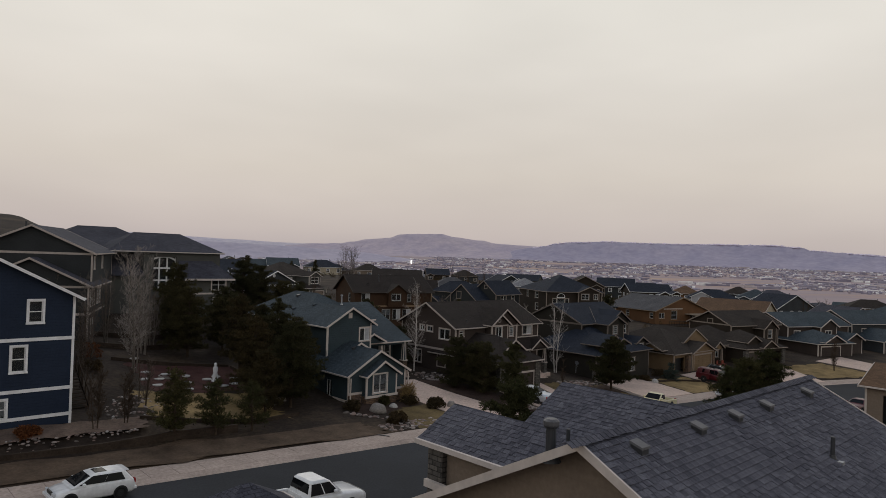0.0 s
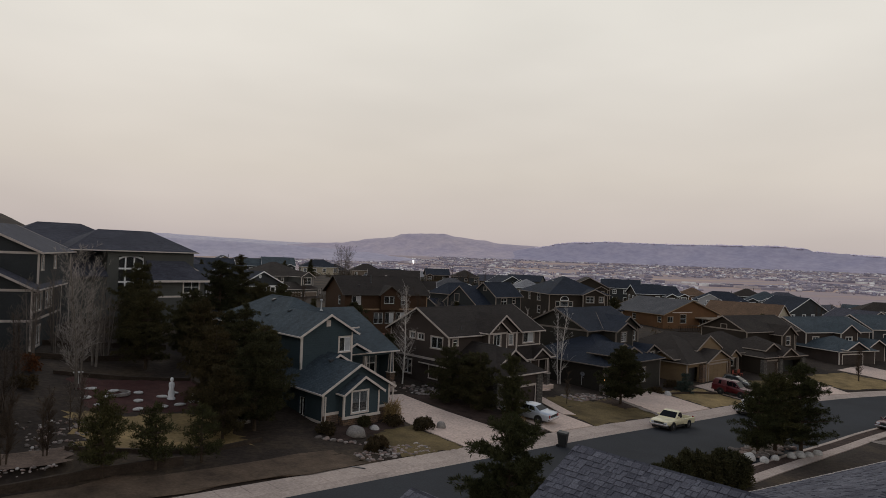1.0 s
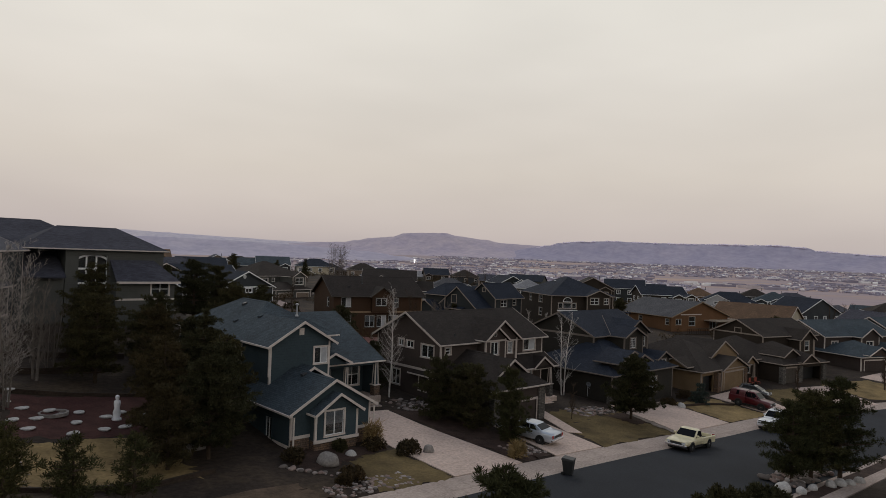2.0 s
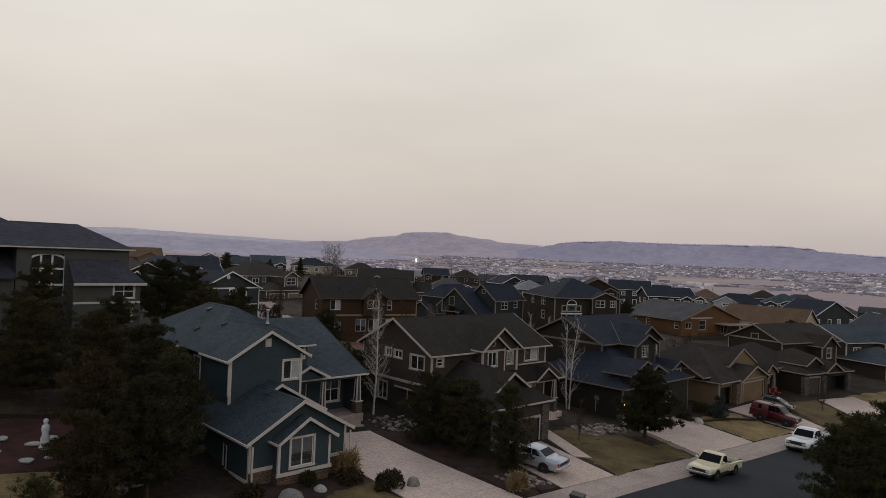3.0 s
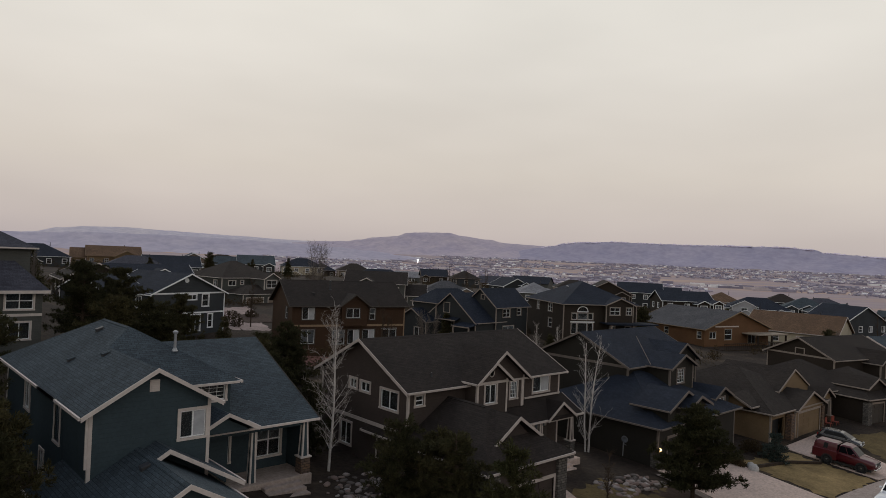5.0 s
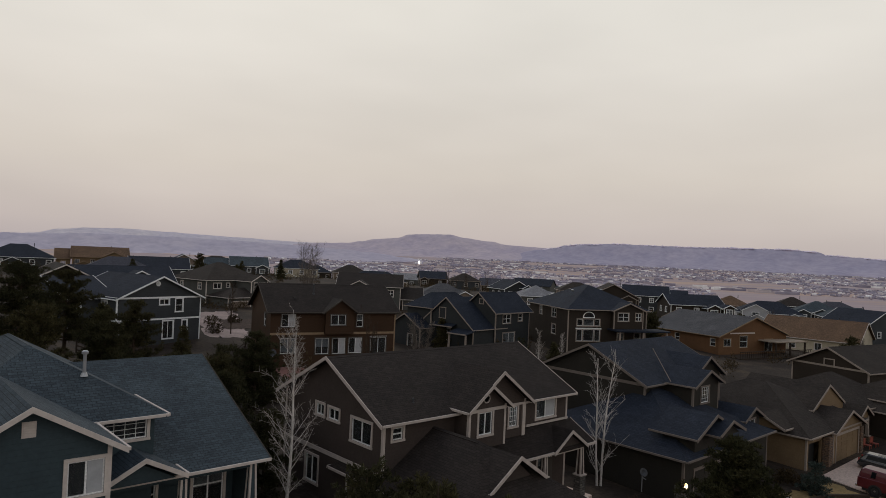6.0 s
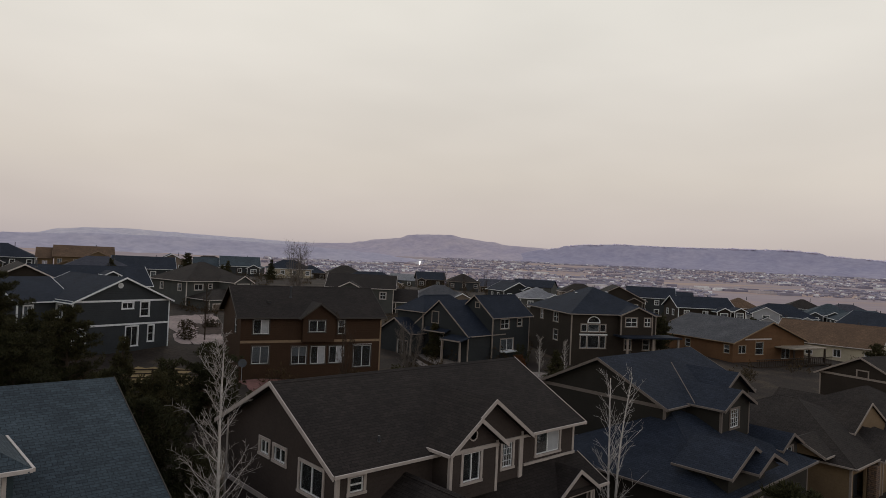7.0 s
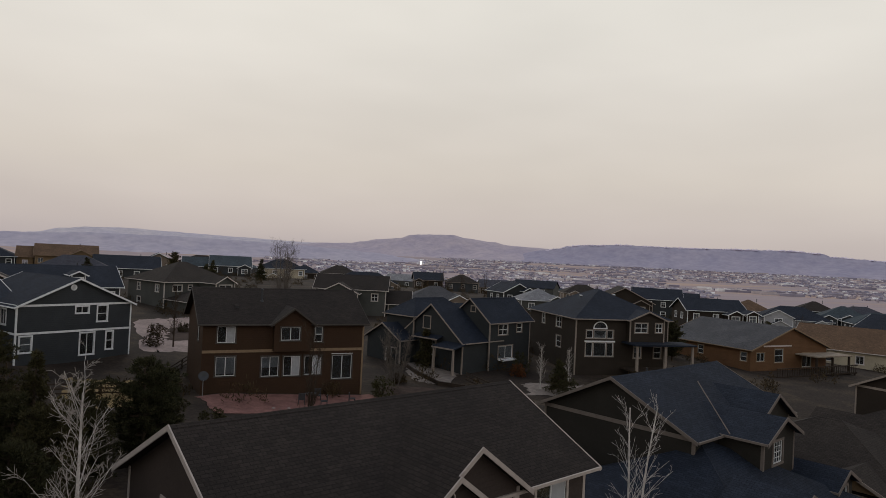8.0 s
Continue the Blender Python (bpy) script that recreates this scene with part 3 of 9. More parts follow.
class House:
    """A house whose parts are given in its own plan (x along the front, y into the depth, z over the datum)."""

    def __init__(self, label, origin, rz, wall, roof, trim, category="house", group="houses of the estate", world_plan=False, name="house", nudge=(0, 0, 0)):
        m = pose(origin[0], origin[1], origin[2], 0, 0, rz)
        self.ob = thing(name, Matrix.Translation(nudge) @ m, label, category, group)
        self.fix = m.inverted() if world_plan else Matrix.Translation((0, 0, -origin[2]))
        self.wall, self.roof, self.trim, self.base = wall, roof, trim, origin[2]

    def put(self, name, bm, material, parent=None, label="", smooth=False):
        bmesh.ops.remove_doubles(bm, verts=bm.verts, dist=0.0005)
        bm.transform(self.fix)
        return part(name, bm, material, parent or self.ob, label, smooth)

    def boxes(self, name, material, x0, x1, y0, y1, z0, z1, label="", bevel=0.0, parent=None):
        bm = bmesh.new()
        box(bm, x0, x1, y0, y1, z0, z1)
        if bevel:
            soft(bm, bevel, 1)
        return self.put(name, bm, material, parent, label)

    def board(self, p, q, h=0.16, w=0.05, out=(0, 0), name="fascia_board", material=None):
        """A board from p to q, its top at their height, set out sideways."""
        bm = bmesh.new()
        o = Vector((out[0], out[1], 0))
        p, q = Vector(p), Vector(q)
        a, b = p + o * 0.002, q + o * 0.002
        c, d = p + o * w, q + o * w
        dz, up = Vector((0, 0, -h)), Vector((0, 0, 0.025))
        hexa(bm, [a + dz, b + dz, d + dz, c + dz, a + up, b + up, d + up, c + up])
        bmesh.ops.recalc_face_normals(bm, faces=bm.faces)
        return self.put(name, bm, material or self.trim)

    def gable_roof(self, X0, X1, Y0, Y1, ze, zr, axis, th=0.12, fascia=True, mat=None, ends=""):
        bm = bmesh.new()
        if axis == "x":
            ym = (Y0 + Y1) / 2
            prism(bm, [(X0, Y0, ze), (X1, Y0, ze), (X1, ym, zr), (X0, ym, zr)], th)
            prism(bm, [(X0, ym, zr), (X1, ym, zr), (X1, Y1, ze), (X0, Y1, ze)], th)
            cap = bmesh.new()
            prism(cap, [(X0, ym - 0.16, zr - 0.07), (X1, ym - 0.16, zr - 0.07), (X1, ym, zr + 0.012), (X0, ym, zr + 0.012)], 0.03)
            prism(cap, [(X0, ym, zr + 0.012), (X1, ym, zr + 0.012), (X1, ym + 0.16, zr - 0.07), (X0, ym + 0.16, zr - 0.07)], 0.03)
        else:
            xm = (X0 + X1) / 2
            prism(bm, [(X0, Y0, ze), (xm, Y0, zr), (xm, Y1, zr), (X0, Y1, ze)], th)
            prism(bm, [(xm, Y0, zr), (X1, Y0, ze), (X1, Y1, ze), (xm, Y1, zr)], th)
            cap = bmesh.new()
            prism(cap, [(xm - 0.16, Y0, zr - 0.07), (xm, Y0, zr + 0.012), (xm, Y1, zr + 0.012), (xm - 0.16, Y1, zr - 0.07)], 0.03)
            prism(cap, [(xm, Y0, zr + 0.012), (xm + 0.16, Y0, zr - 0.07), (xm + 0.16, Y1, zr - 0.07), (xm, Y1, zr + 0.012)], 0.03)
        roof = self.put("roof", bm, mat or self.roof)
        if (X1 - X0 if axis == "x" else Y1 - Y0) > 8:
            self.put("ridge_cap", cap, mat or self.roof, roof)
        else:
            cap.free()
        self.last_roof = roof
        if fascia:
            if axis == "x":
                ym = (Y0 + Y1) / 2
                self.board((X0, Y0, ze), (X1, Y0, ze), 0.09, 0.08, (0, -1), "gutter")
                self.board((X0, Y1, ze), (X1, Y1, ze), 0.09, 0.08, (0, 1), "gutter")
                ends = ends or "01"
                for x, o in [e for k, e in (("0", (X0, -1)), ("1", (X1, 1))) if k in ends]:
                    self.board((x, Y0, ze), (x, ym, zr), 0.165, 0.05, (o, 0))
                    self.board((x, ym, zr), (x, Y1, ze), 0.165, 0.05, (o, 0))
            else:
                xm = (X0 + X1) / 2
                self.board((X0, Y0, ze), (X0, Y1, ze), 0.09, 0.08, (-1, 0), "gutter")
                self.board((X1, Y0, ze), (X1, Y1, ze), 0.09, 0.08, (1, 0), "gutter")
                ends = ends or ("0" if Y1 - Y0 < 6 else "01")
                for y, o in [e for k, e in (("0", (Y0, -1)), ("1", (Y1, 1))) if k in ends]:
                    self.board((X0, y, ze), (xm, y, zr), 0.165, 0.05, (0, o))
                    self.board((xm, y, zr), (X1, y, ze), 0.165, 0.05, (0, o))

    def hip_roof(self, X0, X1, Y0, Y1, ze, zr, th=0.12, fascia=True, mat=None):
        bm = bmesh.new()
        w, d = X1 - X0, Y1 - Y0
        if w >= d:
            h = d / 2
            r0, r1 = (X0 + h, Y0 + h, zr), (X1 - h, Y0 + h, zr)
            quads = [[(X0, Y0, ze), (X1, Y0, ze), r1, r0], [(X1, Y1, ze), (X0, Y1, ze), r0, r1], [(X0, Y1, ze), (X0, Y0, ze), r0], [(X1, Y0, ze), (X1, Y1, ze), r1]]
        else:
            h = w / 2
            r0, r1 = (X0 + h, Y0 + h, zr), (X0 + h, Y1 - h, zr)
            quads = [[(X0, Y1, ze), (X0, Y0, ze), r0, r1], [(X1, Y0, ze), (X1, Y1, ze), r1, r0], [(X0, Y0, ze), (X1, Y0, ze), r0], [(X1, Y1, ze), (X0, Y1, ze), r1]]
        for q in quads:
            prism(bm, q, th)
        roof = self.put("roof", bm, mat or self.roof)
        # caps over the ridge and the hips
        for p, q in ((r0, r1), ((X0, Y0, ze), r0), ((X0, Y1, ze), r1 if w < d else r0), ((X1, Y0, ze), r0 if w < d else r1), ((X1, Y1, ze), r1)):
            p, q = Vector(p), Vector(q)
            if (q - p).length < 0.2:
                continue
            s = Vector(((q - p).y, -(q - p).x, 0))
            if s.length < 1e-4:
                continue
            s = s.normalized() * 0.15
            up, dn = Vector((0, 0, 0.014)), Vector((0, 0, -0.06))
            bm = bmesh.new()
            prism(bm, [p - s + dn, p + up, q + up, q - s + dn], 0.03)
            prism(bm, [p + up, p + s + dn, q + s + dn, q + up], 0.03)
            self.put("ridge_cap", bm, mat or self.roof, roof)
        if fascia:
            self.board((X0, Y0, ze), (X1, Y0, ze), 0.09, 0.08, (0, -1), "gutter")
            self.board((X0, Y1, ze), (X1, Y1, ze), 0.09, 0.08, (0, 1), "gutter")
            self.board((X0, Y0, ze), (X0, Y1, ze), 0.09, 0.08, (-1, 0), "gutter")
            self.board((X1, Y0, ze), (X1, Y1, ze), 0.09, 0.08, (1, 0), "gutter")

    def panel(self, bm, side, at, a0, a1, z0, z1, holes, t=0.16):
        """A wall with openings through it, as one shell. at: the place of its outer face."""
        (ux, uy), (nx_, ny_) = SIDES[side]
        ca = sorted({round(min(max(v, a0), a1), 4) for h in holes for v in h[:2]} | {round(a0, 4), round(a1, 4)})
        cz = sorted({round(min(max(v, z0), z1), 4) for h in holes for v in h[2:4]} | {round(z0, 4), round(z1, 4)})

        def solid(i, j):
            if not (0 <= i < len(ca) - 1 and 0 <= j < len(cz) - 1):
                return False
            a, z = (ca[i] + ca[i + 1]) / 2, (cz[j] + cz[j + 1]) / 2
            return not any(h[0] < a < h[1] and h[2] < z < h[3] for h in holes)

        made = {}

        def vert(i, j, d):
            if (i, j, d) not in made:
                dd = t * d
                a, z = ca[i], cz[j]
                made[i, j, d] = bm.verts.new((a, at + ny_ * dd, z) if ux else (at + nx_ * dd, a, z))
            return made[i, j, d]

        for i in range(len(ca) - 1):
            for j in range(len(cz) - 1):
                if not solid(i, j):
                    continue
                for d in (0, 1):
                    bm.faces.new([vert(i, j, d), vert(i + 1, j, d), vert(i + 1, j + 1, d), vert(i, j + 1, d)])
                for di, dj, p, q in ((-1, 0, (i, j), (i, j + 1)), (1, 0, (i + 1, j), (i + 1, j + 1)), (0, -1, (i, j), (i + 1, j)), (0, 1, (i, j + 1), (i + 1, j + 1))):
                    if not solid(i + di, j + dj):
                        bm.faces.new([vert(*p, 0), vert(*q, 0), vert(*q, 1), vert(*p, 1)])
        bmesh.ops.recalc_face_normals(bm, faces=bm.faces)

    def window(self, side, at, a0, a1, z0, z1, style="slider", trim=None, frame=0.12):
        (ux, uy), (nx_, ny_) = SIDES[side]

        def ob(bm, p0, p1, d0, d1, q0, q1):
            lo = (p0, at + ny_ * d0) if ux else (at + nx_ * d0, p0)
            hi = (p1, at + ny_ * d1) if ux else (at + nx_ * d1, p1)
            box(bm, min(lo[0], hi[0]), max(lo[0], hi[0]), min(lo[1], hi[1]), max(lo[1], hi[1]), q0, q1)

        bm = bmesh.new()
        f = frame
        ob(bm, a0 - f, a0, -0.045, 0.05, z0, z1)
        ob(bm, a1, a1 + f, -0.045, 0.05, z0, z1)
        ob(bm, a0 - f, a1 + f, -0.05, 0.05, z1, z1 + f)
        ob(bm, a0 - f - 0.02, a1 + f + 0.02, -0.065, 0.05, z0 - f * 0.9, z0)
        w = self.put("window", bm, trim or self.trim, label="window with painted trim")
        s = 0.05
        bm = bmesh.new()
        ob(bm, a0, a0 + s, 0.02, 0.09, z0, z1)
        ob(bm, a1 - s, a1, 0.02, 0.09, z0, z1)
        ob(bm, a0 + s, a1 - s, 0.02, 0.09, z0, z0 + s)
        ob(bm, a0 + s, a1 - s, 0.02, 0.09, z1 - s, z1)
        mid, mz = (a0 + a1) / 2, (z0 + z1) / 2
        if style in ("slider", "grid", "sliderblind"):
            ob(bm, mid - 0.03, mid + 0.03, 0.02, 0.085, z0 + s, z1 - s)
        if style in ("double", "grid"):
            ob(bm, a0 + s, a1 - s, 0.022, 0.083, mz - 0.03, mz + 0.03)
        if style == "lattice":
            for k in range(1, 4):
                x = a0 + (a1 - a0) * k / 4
                ob(bm, x - 0.009, x + 0.009, 0.03, 0.08, z0 + s, z1 - s)
            for k in range(1, 4):
                z = z0 + (z1 - z0) * k / 4
                ob(bm, a0 + s, a1 - s, 0.032, 0.078, z - 0.009, z + 0.009)
        self.put("sash", bm, VINYL, w, "white vinyl sash")
        bm = bmesh.new()
        ob(bm, a0 + 0.02, a1 - 0.02, 0.05, 0.062, z0 + 0.02, z1 - 0.02)
        self.put("pane", bm, GLASS, w, "dark reflecting pane")
        half = int(abs(a0) * 37 + z0 * 11 + at * 7) % 5
        if style != "sliderblind" and half < 2 and z1 - z0 > 0.6:
            # a shade let down behind the pane
            bm = bmesh.new()
            ob(bm, a0 + s, a1 - s, 0.07, 0.078, z0 + (z1 - z0) * (0.1 if half else 0.45), z1 - s)
            self.put("shade", bm, BLIND, w, "pale window shade")
        if style == "sliderblind":
            bm = bmesh.new()
            ob(bm, mid + 0.04, a1 - s, 0.036, 0.046, z0 + s, z1 - s)
            self.put("blind", bm, BLIND, w, "pale closed blind")
        return w

    def garage(self, side, at, a0, a1, z0, z1, material=None, trim=None):
        (ux, uy), (nx_, ny_) = SIDES[side]

        def ob(bm, p0, p1, d0, d1, q0, q1):
            lo = (p0, at + ny_ * d0) if ux else (at + nx_ * d0, p0)
            hi = (p1, at + ny_ * d1) if ux else (at + nx_ * d1, p1)
            box(bm, min(lo[0], hi[0]), max(lo[0], hi[0]), min(lo[1], hi[1]), max(lo[1], hi[1]), q0, q1)

        bm = bmesh.new()
        f = 0.14
        ob(bm, a0 - f, a0, -0.04, 0.06, z0, z1)
        ob(bm, a1, a1 + f, -0.04, 0.06, z0, z1)
        ob(bm, a0 - f, a1 + f, -0.045, 0.06, z1, z1 + f * 1.4)
        d = self.put("garage_door", bm, trim or self.trim, label="sectional garage door in a painted frame")
        n = max(3, int((a1 - a0) / 1.1))
        for r in range(4):
            bm = bmesh.new()
            b0, b1 = z0 + (z1 - z0) * r / 4, z0 + (z1 - z0) * (r + 1) / 4
            ob(bm, a0, a1, 0.075, 0.12, b0 + 0.006, b1 - 0.006)
            for k in range(n):
                p0 = a0 + (a1 - a0) * k / n + 0.1
                p1 = a0 + (a1 - a0) * (k + 1) / n - 0.1
                ob(bm, p0, p1, 0.055, 0.08, b0 + 0.1, b1 - 0.1)
            self.put("door_section", bm, material or self.wall, d)

    def walls(self, x0, x1, y0, y1, z0, tops, wins=None, mat=None, sides="front back left right", t=0.16):
        """Four walls of one block. tops: a height, or a height by side. Windows are cut through them."""
        wins = wins or {}
        at = {"front": y0, "back": y1, "left": x0, "right": x1}
        for side in sides.split():
            top = tops[side] if isinstance(tops, dict) else tops
            a0, a1 = (x0, x1) if side in ("front", "back") else (y0 + t, y1 - t)
            bm = bmesh.new()
            self.panel(bm, side, at[side], a0, a1, z0, top, [w[:4] for w in wins.get(side, [])], t)
            self.put("wall", bm, mat or self.wall)
            for w in wins.get(side, []):
                style = w[4] if len(w) > 4 else "slider"
                if style == "garage":
                    self.garage(side, at[side], *w[:4], *(w[5:] or ()))
                elif style == "bare":
                    self.window(side, at[side], *w[:4], "slider", self.wall)
                elif style != "void":
                    self.window(side, at[side], *w[:4], style)

    def gable_end(self, axis, at, a0, a1, z0, zr, t=0.16, mat=None, flip=1):
        """The three-cornered wall under a gable. axis x: it stands across x, at that x."""
        bm = bmesh.new()
        m = (a0 + a1) / 2
        if axis == "x":
            a, b, c = (at, a0, z0), (at, a1, z0), (at, m, zr)
            d = Vector((t * flip, 0, 0))
        else:
            a, b, c = (a0, at, z0), (a1, at, z0), (m, at, zr)
            d = Vector((0, t * flip, 0))
        f = [bm.verts.new(p) for p in (a, b, c)]
        g = [bm.verts.new(Vector(p) + d) for p in (a, b, c)]
        bm.faces.new(f)
        bm.faces.new(g[::-1])
        for i in range(3):
            bm.faces.new((f[i], g[i], g[(i + 1) % 3], f[(i + 1) % 3]))
        bmesh.ops.recalc_face_normals(bm, faces=bm.faces)
        self.put("gable_wall", bm, mat or self.wall)

    def corners(self, x0, x1, y0, y1, z0, z1, which="fl fr bl br", w=0.12):
        for k in which.split():
            x, sx = (x0, -1) if k[1] == "l" else (x1, 1)
            y, sy = (y0, -1) if k[0] == "f" else (y1, 1)
            bm = bmesh.new()
            box(bm, min(x, x - sx * w) - (0.025 if sx < 0 else 0), max(x, x - sx * w) + (0.025 if sx > 0 else 0),
                min(y + sy * 0.025, y), max(y + sy * 0.025, y), z0, z1)
            box(bm, min(x + sx * 0.025, x), max(x + sx * 0.025, x), min(y, y - sy * w), max(y, y - sy * w), z0, z1)
            self.put("corner_board", bm, self.trim)

    def block(self, X0, X1, Y0, Y1, ze, zr, axis, z0, ov=0.4, wins=None, hip=False, mat=None, roofmat=None, belts=(), corner="fl fr bl br",
              sides="front back left right", fascia=True, gables="01", gmat=None, th=0.12):
        """Walls, gables and roof of one volume, from the outer edge of its eaves."""
        span = (Y1 - Y0) if (axis == "x") else (X1 - X0)
        if hip:
            span = min(X1 - X0, Y1 - Y0)
        pitch = (zr - ze) / (span / 2)
        x0, x1, y0, y1 = X0 + ov, X1 - ov, Y0 + ov, Y1 - ov
        top = ze + pitch * ov - th - 0.01
        self.walls(x0, x1, y0, y1, z0, top, wins, mat, sides)
        if hip:
            self.hip_roof(X0, X1, Y0, Y1, ze, zr, th, fascia, roofmat)
        else:
            if axis == "x":
                if "0" in gables:
                    self.gable_end("x", x0, y0, y1, top, zr - th - 0.01, mat=gmat or mat)
                if "1" in gables:
                    self.gable_end("x", x1, y0, y1, top, zr - th - 0.01, mat=gmat or mat, flip=-1)
            else:
                if "0" in gables:
                    self.gable_end("y", y0, x0, x1, top, zr - th - 0.01, mat=gmat or mat)
                if "1" in gables:
                    self.gable_end("y", y1, x0, x1, top, zr - th - 0.01, mat=gmat or mat, flip=-1)
            self.gable_roof(X0, X1, Y0, Y1, ze, zr, axis, th, fascia, roofmat, gables)
        self.corners(x0, x1, y0, y1, z0, top, corner)
        for z in belts:
            self.belt(x0, x1, y0, y1, z)

    def belt(self, x0, x1, y0, y1, z, h=0.2, which="flr", mat=None):
        if "f" in which:
            self.boxes("belt_board", mat or self.trim, x0 - 0.03, x1 + 0.03, y0 - 0.035, y0 + 0.01, z - h, z)
        if "l" in which:
            self.boxes("belt_board", mat or self.trim, x0 - 0.035, x0 + 0.01, y0, y1, z - h, z)
        if "r" in which:
            self.boxes("belt_board", mat or self.trim, x1 - 0.01, x1 + 0.035, y0, y1, z - h, z)

    def post(self, x, y, z0, z1, base_h=0.8, w=0.34, stone=None, clad=None):
        """A tapered porch post on a stone pier; clad: its faces, between painted edge boards."""
        if stone:
            self.boxes("pier", stone, x - w * 0.85, x + w * 0.85, y - w * 0.85, y + w * 0.85, z0, z0 + base_h, "stone pier", 0.02)
            self.boxes("pier_cap", self.trim, x - w, x + w, y - w, y + w, z0 + base_h, z0 + base_h + 0.07)
            z0 += base_h + 0.07
        bm = bmesh.new()
        a, b = w * 0.55, w * 0.36
        hexa(bm, [(x - a, y - a, z0), (x + a, y - a, z0), (x + a, y + a, z0), (x - a, y + a, z0),
                  (x - b, y - b, z1), (x + b, y - b, z1), (x + b, y + b, z1), (x - b, y + b, z1)])
        post = self.put("post", bm, clad or self.trim, label="tapered porch post")
        if clad:
            for sx, sy in ((-1, -1), (1, -1), (1, 1), (-1, 1)):
                bm = bmesh.new()
                e = 0.045
                ring = []
                for z, r in ((z0, a), (z1, b)):
                    cx, cy = x + sx * (r - e * 0.5), y + sy * (r - e * 0.5)
                    ring += [(cx - e, cy - e, z), (cx + e, cy - e, z), (cx + e, cy + e, z), (cx - e, cy + e, z)]
                hexa(bm, ring)
                self.put("edge_board", bm, self.trim, post)

    def vent(self, x, y, z, slope=(0, 0), mat=None, size=1.0):
        """A low square roof vent: a dark throat under a flat hood. slope: the roof's rise along x and y."""
        bm = bmesh.new()
        sx, sy = slope
        lo, mid, hi, rim = [], [], [], []
        for i, j in ((-1, -1), (1, -1), (1, 1), (-1, 1)):
            g = (sx * 0.15 * i + sy * 0.15 * j) * size
            lo.append((x + 0.15 * i * size, y + 0.15 * j * size, z + g - 0.08))
            mid.append((x + 0.15 * i * size, y + 0.15 * j * size, z + 0.7 * g + 0.10))
            rim.append((x + 0.18 * i * size, y + 0.18 * j * size, z + 0.7 * g + 0.09))
            hi.append((x + 0.17 * i * size, y + 0.17 * j * size, z + 0.7 * g + 0.135))
        hexa(bm, lo + mid)
        bmesh.ops.recalc_face_normals(bm, faces=bm.faces)
        throat = self.put("roof_vent", bm, METAL_DARK, label="dark metal roof vent")
        bm = bmesh.new()
        hexa(bm, rim + hi)
        bmesh.ops.recalc_face_normals(bm, faces=bm.faces)
        self.put("hood", bm, mat or METAL_GREY, throat)

    def pipe(self, x, y, z0, z1, r=0.06, cap=0.0, mat=None, collar=True):
        bm = bmesh.new()
        rings = [(r * 2.2, z0 - 0.05), (r * 1.3, z0 + 0.1)] if collar else []
        rings += [(r, z0 + 0.1), (r, z1)]
        if cap:
            rings += [(cap * 0.9, z1), (cap, z1 + 0.03), (cap, z1 + 0.1), (cap * 0.6, z1 + 0.15)]
        lathe(bm, rings, 12, (x, y))
        self.put("flue", bm, mat or METAL_DARK, label="metal flue pipe", smooth=False)

    def gable_vent(self, x, y, z, w=0.4, h=0.5):
        self.boxes("gable_vent", self.trim, x - w / 2, x + w / 2, y - 0.04, y + 0.02, z - h / 2, z + h / 2, "louvred gable vent")
        bm = bmesh.new()
        for k in range(5):
            zz = z - h / 2 + 0.07 + k * (h - 0.1) / 5
            hexa(bm, [(x - w / 2 + 0.05, y - 0.055, zz), (x + w / 2 - 0.05, y - 0.055, zz), (x + w / 2 - 0.05, y - 0.038, zz), (x - w / 2 + 0.05, y - 0.038, zz),
                      (x - w / 2 + 0.05, y - 0.045, zz + 0.05), (x + w / 2 - 0.05, y - 0.045, zz + 0.05), (x + w / 2 - 0.05, y - 0.038, zz + 0.05), (x - w / 2 + 0.05, y - 0.038, zz + 0.05)])
        self.put("louvre", bm, self.trim)

    def downspout(self, x, y, z0, z1):
        bm = bmesh.new()
        box(bm, x - 0.05, x + 0.05, y - 0.04, y + 0.04, z0, z1)
        soft(bm, 0.012, 1)
        self.put("downspout", bm, self.trim, label="painted downspout")


# ---------------------------------------------------------------- teal house
h = House("teal lap-sided two-storey house with teal shingle roof and cream trim", (36.5, 52.0, 1.2), 0, W_TEAL, ROOF_TEAL, TRIM_CREAM, world_plan=True)
G0 = 0.6
h.block(33.7, 42.2, 53.85, 66.6, 7.33, 9.8, "y", G0, hip=True, corner="bl br",
        wins={"front": [(39.85, 41.5, 6.4, 7.2, "lattice")], "left": [(54.6, 55.5, 5.2, 6.9), (60.5, 61.6, 5.5, 6.9), (57.2, 58.0, 3.0, 4.2)]})
h.block(33.7, 39.45, 49.95, 57.0, 7.33, 9.02, "y", G0, gables="0", sides="front left right", corner="fl fr", ov=0.42,
        wins={"front": [(37.72, 38.84, 5.85, 7.02, "sliderblind")], "left": []})
h.gable_vent(36.58, 50.37, 8.25)
h.downspout(34.02, 50.3, 5.2, 7.2)
